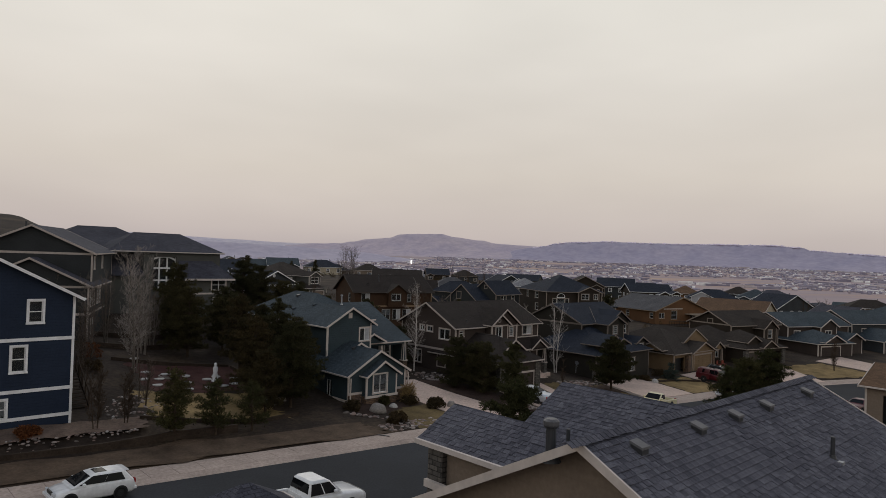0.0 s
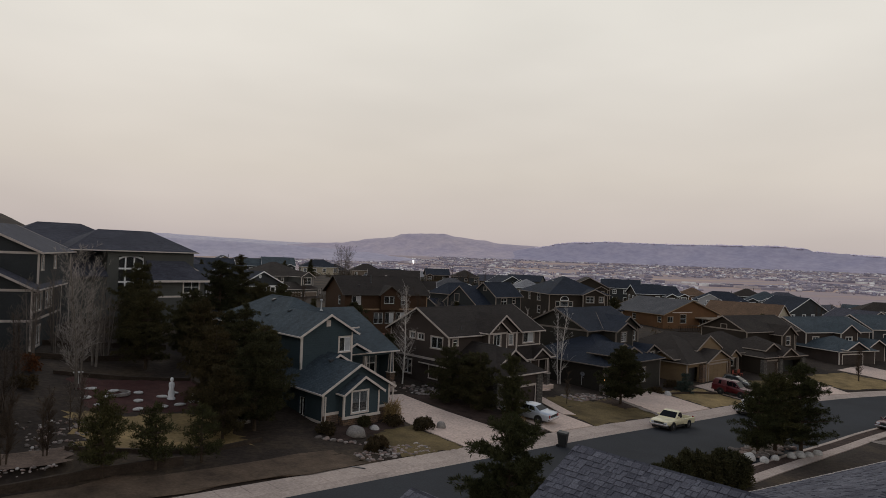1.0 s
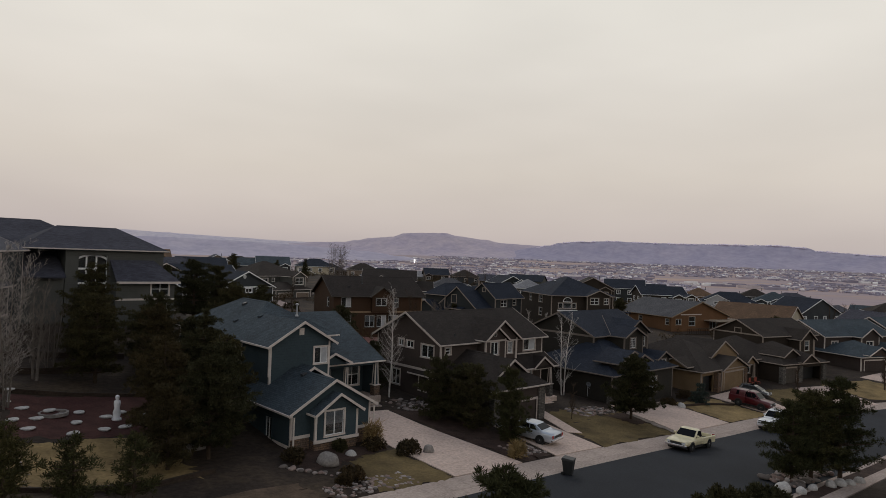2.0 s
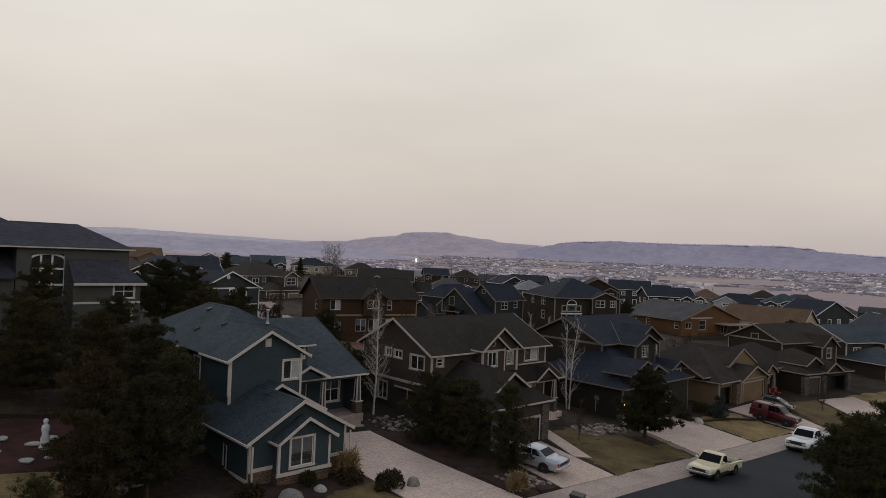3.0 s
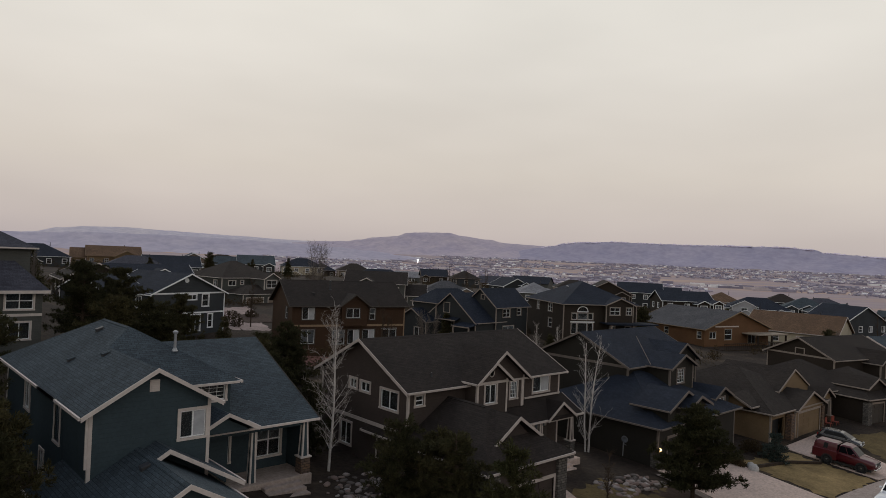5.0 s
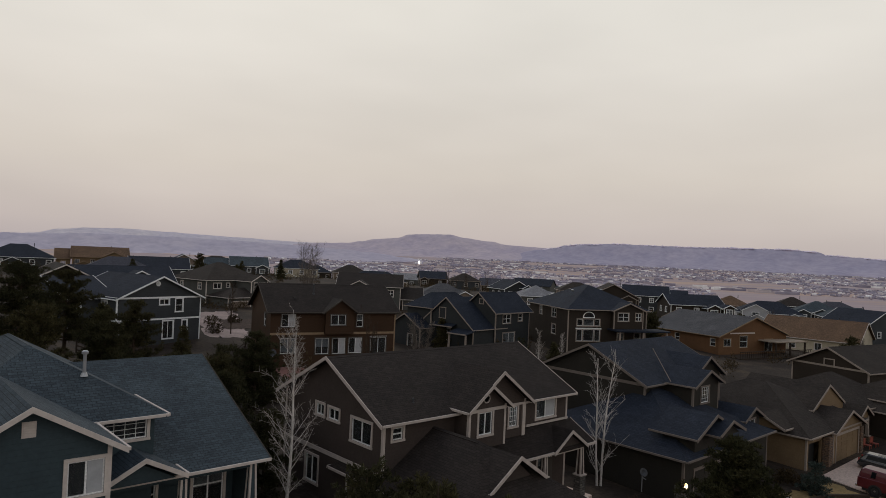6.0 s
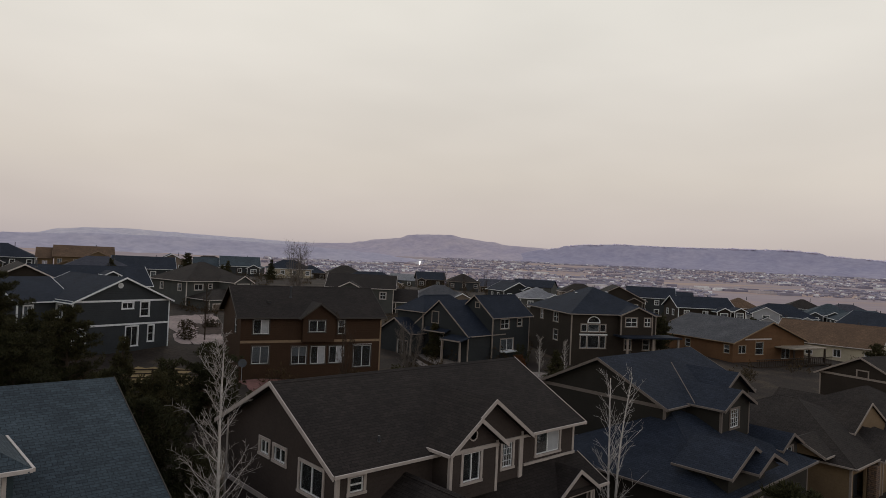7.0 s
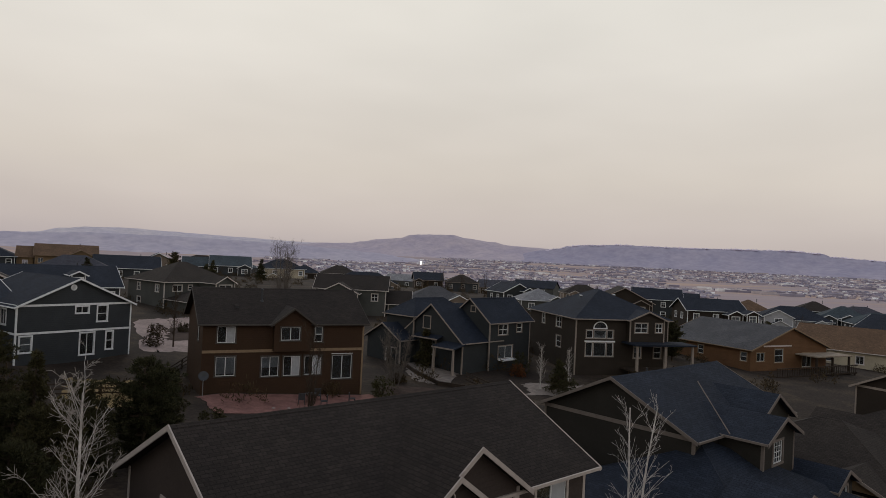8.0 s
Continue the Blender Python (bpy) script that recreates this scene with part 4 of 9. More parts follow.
# right block and porch
h.block(39.0, 46.4, 52.95, 68.6, 5.05, 8.55, "x", G0, ov=0.4, sides="back right", gables="1", corner="br", fascia=False,
        wins={"right": [(58.0, 59.2, 3.0, 4.4), (63.0, 64.0, 3.0, 4.4)]})
h.board((39.0, 52.95, 5.05), (46.4, 52.95, 5.05), 0.09, 0.08, (0, -1), "gutter")
for p_, q_ in (((46.4, 52.95, 5.05), (46.4, 60.775, 8.55)), ((46.4, 60.775, 8.55), (46.4, 68.6, 5.05))):
    h.board(p_, q_, 0.12, 0.04, (1, 0), "fascia_board", TRIM_DARK)
h.walls(39.2, 45.75, 55.2, 56.0, G0, 5.85, {"front": [(43.9, 45.3, 2.75, 4.55, "grid"), (40.0, 40.95, 2.12, 4.2, "void"), (41.5, 42.3, 2.8, 4.5, "double")]}, sides="front")
h.boxes("front_door", TRIM_DARK, 40.0, 40.95, 55.24, 55.3, 2.12, 4.2, "dark panelled front door")
h.boxes("porch_floor", WALK, 39.4, 46.1, 53.0, 55.3, 0.6, 2.1, "concrete porch floor", 0.02)
for i in range(3):
    h.boxes("step", WALK, 43.1, 45.3, 53.0 - 0.42 * (3 - i), 53.01 - 0.42 * (2 - i), 0.6, 1.58 + 0.17 * i, bevel=0.015)
h.post(45.75, 53.4, 2.1, 4.88, 0.85, 0.34, STONE, W_TEAL)
h.post(42.75, 53.45, 2.1, 4.88, 0.0, 0.3, None, W_TEAL)
h.boxes("porch_beam", W_TEAL, 39.6, 45.95, 53.27, 53.53, 4.72, 4.93)
h.gable_roof(39.2, 42.45, 52.2, 56.5, 5.3, 6.15, "y")
h.gable_end("y", 52.5, 39.5, 42.1, 5.15, 5.85)
h.pipe(39.6, 56.2, 8.75, 9.6, 0.07, 0.13, METAL_GREY)
h.vent(36.2, 55.9, 8.78, (0.58, 0), ROOF_TEAL)
h.vent(35.3, 58.2, 8.26, (0.58, 0), ROOF_TEAL)
h.vent(37.2, 60.6, 9.38, (0.58, 0), METAL_DARK)
# side-entry garage wing with its window bay
h.block(32.6, 39.45, 44.9, 54.0, 3.8, 5.75, "y", G0, gables="0", ov=0.35, corner="fl fr",
        wins={"left": [(47.6, 48.4, 1.6, 3.1, "bare")], "right": [(45.9, 49.9, 1.0, 3.2, "garage")]})
h.boxes("stone_skirt", STONE, 32.93, 34.28, 45.17, 45.28, 0.4, 2.15, "brown ledge-stone skirt")
h.boxes("stone_skirt", STONE, 37.52, 39.14, 45.17, 45.28, 0.4, 2.15, "brown ledge-stone skirt")
h.boxes("stone_skirt", STONE, 39.08, 39.16, 45.3, 45.8, 0.4, 2.15, "brown ledge-stone skirt")
h.belt(32.95, 39.1, 45.25, 53.6, 2.36, 0.2, "f")
h.belt(32.95, 39.1, 45.25, 53.6, 1.75, 0.2, "l")
h.gable_roof(33.45, 40.0, 48.75, 54.0, 4.02, 5.93, "y", 0.12, ends="0")
h.gable_roof(34.1, 37.9, 44.25, 48.5, 3.72, 4.95, "y", 0.12)
h.walls(34.35, 37.62, 44.62, 45.4, 2.0, 3.75, {"front": [(35.1, 36.5, 2.25, 3.78, "slider")]}, sides="front left right")
h.gable_end("y", 44.62, 34.35, 37.62, 3.74, 4.78)
h.boxes("stone_skirt", STONE, 34.37, 37.6, 44.66, 45.3, 0.3, 1.98, "brown ledge-stone skirt")
h.boxes("sill_board", TRIM_CREAM, 34.25, 37.72, 44.55, 44.66, 1.84, 2.04)
h.corners(34.35, 37.62, 44.62, 45.3, 2.04, 3.7, "fl fr")
h.downspout(33.05, 45.05, 0.9, 3.6)
h.downspout(39.3, 45.05, 0.9, 3.6)
h.vent(35.6, 48.3, 5.52, (0.5, 0), METAL_DARK)

# ---------------------------------------------------------------- taupe house
h = House("taupe two-storey house with dark brown shingle roof and cream trim", (58.5, 51.5, 0.0), 0, W_BROWN, ROOF_BROWN, TRIM_STONE, world_plan=True)
h.block(51.0, 66.05, 51.05, 61.0, 6.2, 8.75, "x", -0.4, ov=0.42,
        wins={"front": [(51.98, 52.6, 5.3, 5.88, "double"), (62.68, 64.45, 4.95, 6.02, "sliderblind"), (63.0, 64.2, 1.3, 3.0, "slider")],
              "left": [(52.4, 54.05, 4.85, 5.95), (55.2, 56.15, 5.48, 6.05), (56.6, 57.35, 5.5, 6.08), (53.0, 54.2, 1.8, 3.2), (57.0, 58.2, 1.8, 3.2)],
              "right": [(53.5, 54.6, 4.6, 5.8), (57.0, 58.0, 1.5, 2.8)]}, belts=())
h.belt(51.42, 65.6, 51.47, 60.6, 3.78, 0.22, "l")
h.block(56.35, 61.55, 50.7, 56.0, 6.28, 8.15, "y", 4.35, gables="0", sides="front left right", ov=0.35, corner="fr",
        wins={"front": [(59.82, 60.5, 4.95, 6.05, "lattice")]})
h.boxes("pilaster", TRIM_STONE, 60.92, 61.1, 50.98, 51.06, 4.35, 6.2)
h.boxes("pilaster", TRIM_STONE, 59.3, 59.5, 50.98, 51.06, 4.35, 6.2)
h.block(55.75, 59.15, 50.1, 55.0, 6.4, 7.65, "y", 4.35, gables="0", sides="front left right", ov=0.32, corner="fl fr",
        wins={"front": [(56.78, 57.78, 5.05, 6.22, "slider")]})
h.boxes("belt_board", TRIM_STONE, 56.07, 58.85, 50.36, 50.44, 6.26, 6.42)
bm = bmesh.new()
lathe(bm, [(0.24, 50.42), (0.24, 50.37), (0.19, 50.37), (0.19, 50.42)], 18, (57.3, 6.92), "y")
h.put("round_vent", bm, TRIM_STONE, label="round louvred gable vent")
h.boxes("sill_board", TRIM_STONE, 61.8, 65.68, 51.4, 51.5, 4.6, 4.72)
# porch roof and posts
bm = bmesh.new()
prism(bm, [(57.2, 49.85, 3.42), (66.45, 49.85, 3.42), (66.05, 51.5, 4.6), (57.2, 51.5, 4.6)], 0.13)
h.put("porch_roof", bm, ROOF_BROWN)
h.board((58.2, 49.85, 3.42), (62.4, 49.85, 3.42), 0.11, 0.08, (0, -1), "gutter")
h.board((65.5, 49.85, 3.42), (66.45, 49.85, 3.42), 0.11, 0.08, (0, -1), "gutter")
h.board((66.45, 49.85, 3.42), (66.05, 51.5, 4.6), 0.14, 0.04, (1, 0))
h.gable_roof(62.42, 65.58, 49.75, 51.4, 3.4, 4.46, "y", 0.12)
h.gable_end("y", 49.98, 62.65, 65.35, 3.34, 4.26)
h.boxes("porch_beam", TRIM_STONE, 62.6, 65.4, 49.95, 50.15, 3.18, 3.34)
h.post(65.35, 50.1, 0.35, 3.2, 1.2, 0.3, STONE_GREY, W_BROWN)
h.post(61.95, 50.1, 0.35, 3.3, 1.2, 0.26, STONE_GREY, W_BROWN)
h.boxes("porch_floor", CONCRETE, 58.3, 66.0, 49.6, 51.45, -0.6, 0.35, "concrete porch floor", 0.02)
for i in range(2):
    h.boxes("step", CONCRETE, 62.7, 64.7, 49.6 - 0.34 * (2 - i), 49.61 - 0.34 * (1 - i), -0.6, 0.03 + 0.17 * i, bevel=0.015)
h.boxes("front_door", TRIM_DARK, 63.4, 64.35, 51.4, 51.46, 0.36, 2.45, "dark front door")
for i in range(7):
    x = 62.35 + 0.12 * i
    h.boxes("baluster", TRIM_SHADE, x - 0.02, x + 0.02, 49.95, 49.99, 0.36, 1.2)
# garage wing
h.block(51.0, 58.3, 44.6, 55.4, 3.25, 5.62, "y", -0.4, hip=True, ov=0.4, corner="", wins={"front": [(52.9, 56.95, -0.1, 1.98, "garage", W_BROWN)]}, sides="front left right")
h.gable_roof(53.0, 57.0, 45.95, 49.2, 4.12, 5.42, "y", 0.13)
h.gable_end("y", 46.25, 53.35, 56.65, 3.85, 5.17)
h.boxes("stone_pier", STONE_GREY, 57.12, 57.95, 44.82, 45.4, -0.5, 2.98, "grey ledge-stone pier", 0.02)
h.boxes("stone_pier", STONE_GREY, 51.35, 52.3, 44.82, 45.4, -0.5, 2.98, "grey ledge-stone pier", 0.02)
h.boxes("number_plate_bars", BLACK, 54.6, 54.95, 44.94, 44.955, 2.08, 2.2)
h.pipe(53.8, 52.2, 6.7, 7.0, 0.05, 0.0, METAL_DARK)

# ---------------------------------------------------------------- navy-roofed house
h = House("dark olive two-storey house with navy shingle roof", (79.0, 52.0, -0.6), 0, W_DARK, ROOF_NAVY, TRIM_SHADE, world_plan=True, nudge=(0.08, 0.1, 0.1))
h.block(75.5, 88.2, 51.7, 62.1, 5.4, 7.85, "x", -1.2, ov=0.4, wins={"front": [(85.0, 86.5, 3.65, 4.8, "sliderblind")], "right": [(55.0, 56.2, 3.6, 4.8)]})
h.belt(75.9, 87.8, 52.1, 61.7, 5.5, 0.22, "l")
h.block(78.2, 82.9, 49.4, 56.0, 5.45, 6.52, "y", 1.5, gables="0", ov=0.35, sides="front left right", corner="fl fr", wins={"front": [(79.75, 80.95, 4.1, 5.25, "lattice")]})
h.block(81.4, 87.0, 51.2, 56.4, 5.45, 7.05, "y", 1.5, gables="0", ov=0.35, sides="front left right", corner="fr", wins={"front": [(84.6, 86.1, 3.75, 5.0, "grid")]})
h.board((77.95, 51.25, 5.62), (81.75, 55.0, 7.36), 0.02, 0.05, (0.7, -0.7), "valley_flashing", TRIM_SHADE)
h.block(70.55, 84.0, 45.95, 58.4, 2.3, 5.05, "x", -1.2, hip=True, ov=0.45, corner="fl fr", sides="front left right",
        wins={"front": [(72.4, 76.6, -0.9, 1.3, "garage", W_DARK), (78.5, 80.0, -0.3, 1.4, "slider")], "left": []})
h.gable_roof(71.9, 77.3, 46.05, 49.4, 3.4, 4.66, "y", 0.13)
h.gable_end("y", 46.4, 72.3, 76.9, 3.2, 4.45)
h.boxes("wall", W_DARK, 72.3, 76.9, 46.4, 48.6, 1.9, 3.25)
h.gable_roof(73.6, 77.4, 45.4, 48.5, 3.5, 4.3, "y", 0.12)
h.gable_end("y", 45.7, 73.9, 77.1, 3.3, 4.1)
h.gable_roof(81.6, 85.2, 47.2, 52.0, 3.0, 3.85, "y", 0.12)
h.gable_end("y", 47.5, 81.9, 84.9, 2.9, 3.65)
h.walls(82.0, 84.8, 47.5, 50.0, 1.2, 2.95, {"front": [(82.6, 84.0, 1.9, 2.9, "grid")]}, sides="front left right")
h.boxes("stone_pier", STONE_GREY, 70.95, 71.6, 46.3, 46.95, -1.3, 0.6, "grey ledge-stone pier", 0.02)
h.pipe(82.0, 58.5, 7.1, 7.6, 0.06)

# ---------------------------------------------------------------- tan house
h = House("tan single-storey house with umber shingle roof and open garage", (93.5, 45.05, -1.4), -2, W_TAN, ROOF_UMBER, TRIM_TAUPE)
h.block(-5.2, 7.6, -0.2, 14.0, 1.35, 4.3, "x", -2.2, hip=True, ov=0.45, corner="fl",
        wins={"front": [(-4.4, -1.9, -1.4, 0.75, "void")], "left": [(6.0, 7.2, -0.2, 0.9, "slider")]})
# black sheet that paints the shade inside the open garage
h.boxes("garage_shade_sheet", BLACK, -4.5, -1.8, 0.8, 0.9, -1.5, 0.85)
h.block(-0.9, 6.3, -0.55, 6.0, 1.25, 2.75, "y", -2.2, ov=0.35, gables="0", sides="front left right", corner="fl fr", wins={"front": [(0.1, 5.2, -1.4, 0.85, "garage", W_TAN)]})
h.block(0.7, 8.1, 1.9, 9.0, 2.45, 4.35, "y", 0.6, ov=0.12, gables="0", sides="front", corner="", gmat=W_TAN)
h.gable_roof(-5.75, -1.0, 1.5, 5.5, 1.75, 2.72, "x", 0.1, ends="0")
h.gable_end("x", -5.35, 1.8, 5.2, 1.6, 2.56, mat=W_TAN)
h.boxes("stone_pier", STONE, -1.75, -1.0, -0.35, 0.2, -2.2, 1.0, "brown stone pier", 0.02)
h.boxes("stone_pier", STONE, 5.5, 6.1, -0.35, 0.1, -2.2, 1.0, "brown stone pier", 0.02)
h.block(6.9, 10.4, 0.2, 7.0, 1.35, 2.35, "y", 1.1, ov=0.35, gables="0", sides="front", corner="")
h.walls(7.0, 10.2, 2.4, 6.0, -2.2, 1.2, {"front": [(7.5, 8.5, -1.3, 0.8, "void"), (9.0, 9.9, -0.5, 0.7, "double")]}, sides="front right")
h.boxes("front_door", TRIM_DARK, 7.5, 8.5, 2.46, 2.52, -1.3, 0.8, "dark front door")
h.post(7.2, 0.6, -1.5, 1.2, 0.8, 0.26, STONE)
h.post(10.1, 0.6, -1.5, 1.2, 0.8, 0.26, STONE)

# ---------------------------------------------------------------- dark house beyond it
h = House("dark umber house with brown shingle roof and two garage doors", (110.0, 41.15, -1.6), -13.5, W_UMBER, ROOF_UMBER, TRIM_TAUPE, nudge=(0.11, 0.15, 0.24))
h.block(-5.0, 5.3, -0.4, 10.0, 1.05, 3.45, "x", -2.4, hip=True, ov=0.45, corner="",
        wins={"front": [(-4.1, -1.5, -1.6, 0.45, "garage", TRIM_DARK), (-0.3, 4.0, -1.6, 0.45, "void")]})
# added black sheet behind the opening, in place of interior shade
h.boxes("garage_shade_sheet", BLACK, -0.4, 4.1, 1.2, 1.3, -1.7, 0.6)
h.block(-9.4, 1.5, 3.2, 13.0, 1.3, 3.9, "x", -2.4, hip=True, ov=0.45, corner="fl", wins={"front": [(-7.6, -6.4, -0.6, 0.9, "slider")]})
h.block(-3.6, 0.2, 0.5, 6.0, 1.9, 2.95, "y", 1.0, ov=0.3, gables="0", sides="front", corner="")
h.block(-1.4, 2.5, -0.75, 5.0, 1.2, 2.33, "y", 0.9, ov=0.3, gables="0", sides="front", corner="")
h.block(0.0, 13.5, 6.1, 15.4, 3.8, 6.0, "x", -2.4, ov=0.4, wins={"front": [(8.2, 9.2, 1.6, 3.0, "double")], "left": [(10.2, 11.2, 4.0, 4.6, "fixed")]})
h.belt(0.4, 13.0, 6.5, 15.0, 4.0, 0.2, "l")
h.block(6.0, 10.0, 4.2, 9.5, 3.4, 4.9, "y", -2.4, ov=0.35, gables="0", corner="fl fr", wins={"front": [(7.4, 8.5, 1.8, 3.2, "double")]})
for x0, x1 in ((-4.95, -4.2), (-1.3, -0.5), (4.2, 4.95)):
    h.boxes("stone_pier", STONE_GREY, x0, x1, -0.25, 0.3, -2.4, 0.7, "grey stone pier", 0.02)

# ---------------------------------------------------------------- blue-roofed houses further down the street
h = House("brown house with slate-blue shingle roof and cream trim", (133.0, 38.5, -1.9), -20, W_BROWN, ROOF_TEAL, TRIM_CREAM, nudge=(2.46, 0.75, 0.08))
h.block(-7.5, 9.5, 3.0, 13.0, 3.3, 5.6, "x", -2.6, ov=0.4, wins={"front": [(-5.5, -4.0, 1.2, 2.5)]})
h.block(-1.0, 4.0, 1.4, 8.0, 3.3, 4.8, "y", -2.6, ov=0.35, gables="0", corner="fl fr", wins={"front": [(0.6, 2.2, 1.4, 2.6, "grid")]})
h.block(-8.0, 1.5, -3.5, 6.0, 1.0, 3.0, "x", -2.6, hip=True, ov=0.4, wins={"front": [(-6.8, -2.0, -1.8, 0.4, "garage")]})
h.gable_roof(-6.8, -1.4, -3.9, 0.0, 1.3, 2.6, "y", 0.13)
h.gable_end("y", -3.5, -6.4, -1.8, 1.2, 2.4)
h.block(2.0, 7.0, -1.5, 6.0, 1.2, 2.5, "y", -2.6, ov=0.4, gables="0", corner="fl fr")
h = House("pale blue house with slate-blue shingle roof", (153.0, 33.0, -2.2), -26, W_GREY, ROOF_TEAL, TRIM_CREAM)
h.block(-8.0, 8.0, 3.0, 13.0, 3.6, 6.0, "x", -2.8, ov=0.4, wins={"front": [(-5.0, -3.5, 1.4, 2.7), (3.0, 4.5, 1.4, 2.7)]})
h.block(-7.0, 0.0, -3.0, 6.0, 0.9, 3.0, "y", -2.8, ov=0.4, gables="0", corner="fl fr", wins={"front": [(-6.0, -1.4, -2.1, 0.2, "garage")]})

# ---------------------------------------------------------------- house under the start of the flight
h = House("tan house with grey mottled shingle roof seen from above", (13.5, 6.0, 3.4), 0, W_BEIGE, ROOF_GREY, TRIM_CREAM, world_plan=True, nudge=(0.84, -0.1, -0.39))
h.block(9.7, 21.6, -1.1, 14.9, 6.99, 11.12, "x", 2.8, ov=0.45, sides="left back right front", corner="", wins={"left": [(2.4, 3.7, 7.7, 8.9)]})
GREY_MAIN = h.last_roof
h.block(12.0, 14.95, 8.5, 13.95, 9.25, 10.05, "y", 2.8, ov=0.4, gables="1", sides="left back", corner="", wins={}, fascia=False)
h.board((12.0, 8.5, 9.25), (12.0, 13.95, 9.25), 0.11, 0.09, (-1, 0), "gutter")
GREY_LOW = h.last_roof
h.block(14.9, 20.4, 7.0, 13.1, 8.9, 10.4, "y", 2.8, ov=0.4, gables="1", sides="back right", corner="", fascia=False)
GREY_MID = h.last_roof
h.boxes("stone_pier", STONE_GREY, 12.2, 12.75, 13.1, 13.7, 2.8, 9.0, "grey ledge-stone pier", 0.03)
h.boxes("porch_beam", TRIM_CREAM, 12.0, 12.12, 11.0, 13.6, 8.0, 8.2)
for x, y in ((10.95, 6.38), (13.38, 6.38), (15.25, 6.38), (17.1, 6.38), (20.0, 6.38)):
    h.vent(x, y, 11.14 - (6.9 - y) * 0.516, (0, 0.52), VENT_HOOD, 0.82)
h.pipe(9.87, 7.66, 10.6, 11.2, 0.1, 0.15, METAL_DARK)
bm = bmesh.new()
lathe(bm, [(0.15, 11.24), (0.155, 11.26), (0.155, 11.33), (0.1, 11.37)], 14, (9.87, 7.66))
h.put("flue_cap", bm, VENT_HOOD, label="domed metal flue cap")
h.pipe(10.7, 7.85, 10.5, 11.0, 0.04, 0.0, METAL_DARK)
h.pipe(16.9, 4.8, 10.0, 10.52, 0.05, 0.0, METAL_DARK)
h.boxes("flashing", METAL_GREY, 16.82, 16.98, 4.56, 4.68, 9.88, 9.985)

# low roof of the garden building beside it
h = House("low outbuilding with grey shingle hip roof near the street", (9.3, 18.2, 2.0), 0, W_BEIGE, ROOF_GREY, TRIM_CREAM, category="outbuilding", group="", world_plan=True, name="outbuilding", nudge=(0.7, -0.05, -0.35))
h.block(6.4, 12.0, 15.6, 20.9, 5.75, 7.35, "x", 1.9, hip=True, ov=0.35, corner="fl fr", wins={"back": [(8.0, 10.4, 2.0, 4.2, "garage")]})

h = House("beige house with tan shingle roof and open garage across the street", (64.0, 9.0, -0.6), 0, W_BEIGE, ROOF_TAN, TRIM_CREAM)
h.block(-4.1, 4.9, -10.0, 6.2, 5.1, 6.5, "y", -1.6, ov=0.4, wins={"left": [(1.0, 4.6, 2.2, 4.5, "void")]})
# the dark of the garage interior is a black sheet
h.boxes("garage_shade_sheet", BLACK, -2.9, -2.8, 0.6, 5.0, 2.0, 4.7)

# ---------------------------------------------------------------- blue house
h = House("deep blue three-storey house with white trim", (6.0, 50.0, 3.7), 0, W_BLUE, ROOF_GREY, TRIM_WHITE, world_plan=True, nudge=(0.28, 0.25, -0.16))
h.block(-0.6, 12.15, 44.1, 56.0, 10.85, 14.2, "y", 2.8, ov=0.42, belts=(8.55, 5.55, 3.95),
        wins={"front": [(9.28, 10.0, 9.45, 10.72, "double"), (8.5, 9.2, 6.6, 8.05, "double"), (7.6, 8.3, 3.95, 5.0, "double"), (2.0, 3.0, 9.4, 10.7, "double"), (2.5, 3.5, 6.4, 7.9, "double")],
              "right": [(47.0, 48.2, 6.4, 7.8)]})

# ---------------------------------------------------------------- dark hillside house with two gables
h = House("charcoal three-storey hillside house with grey roof and pale trim", (19.7, 67.2, 5.4), -24, W_CHAR, ROOF_GREY, TRIM_STONE, nudge=(-0.18, -0.04, 0.07))
h.block(-10.8, 0.0, 0.0, 14.0, 13.05, 15.55, "y", 4.0, ov=0.4, belts=(13.1,),
        wins={"right": [(1.2, 2.0, 11.6, 12.7, "double"), (6.0, 6.8, 11.6, 12.7, "double")]})
h.block(-10.0, 0.2, -2.6, 9.0, 10.1, 12.6, "y", 4.0, ov=0.4, belts=(10.15, 7.7), corner="fl fr br", gables="0",
        wins={"right": [(-1.6, -0.6, 8.3, 9.7, "double"), (-0.2, 0.8, 8.3, 9.7, "double"), (2.2, 3.2, 8.3, 9.7, "double"), (3.6, 4.6, 8.3, 9.7, "double"), (-0.8, 0.6, 5.4, 7.0, "slider")]})
h.pipe(-6.5, 3.0, 15.2, 15.9, 0.1)

# ---------------------------------------------------------------- sage hillside house with the arched window
h = House("sage-grey hillside house with arched stair window and grey hip roof", (32.0, 81.0, 6.0), 0, W_SAGE, ROOF_GREY, TRIM_CREAM, world_plan=True, nudge=(-0.24, 0.33, 0.08))
h.walls(28.6, 37.9, 80.0, 87.4, 4.5, 13.35, {"front": [(29.75, 32.4, 8.9, 12.7, "void")]})
h.hip_roof(24.5, 38.3, 79.6, 87.8, 13.3, 15.55)
h.block(18.4, 33.6, 83.6, 94.4, 13.3, 16.15, "x", 4.5, hip=True, ov=0.4, corner="fl")
h.boxes("low_wing_wall", W_SAGE, 22.5, 28.5, 79.9, 83.5, 4.5, 10.7)
bm = bmesh.new()
prism(bm, [(22.0, 79.3, 10.6), (28.55, 79.3, 10.6), (28.55, 83.4, 12.9), (22.0, 83.4, 12.9)], 0.16)
h.put("porch_roof", bm, ROOF_GREY)
bm = bmesh.new()
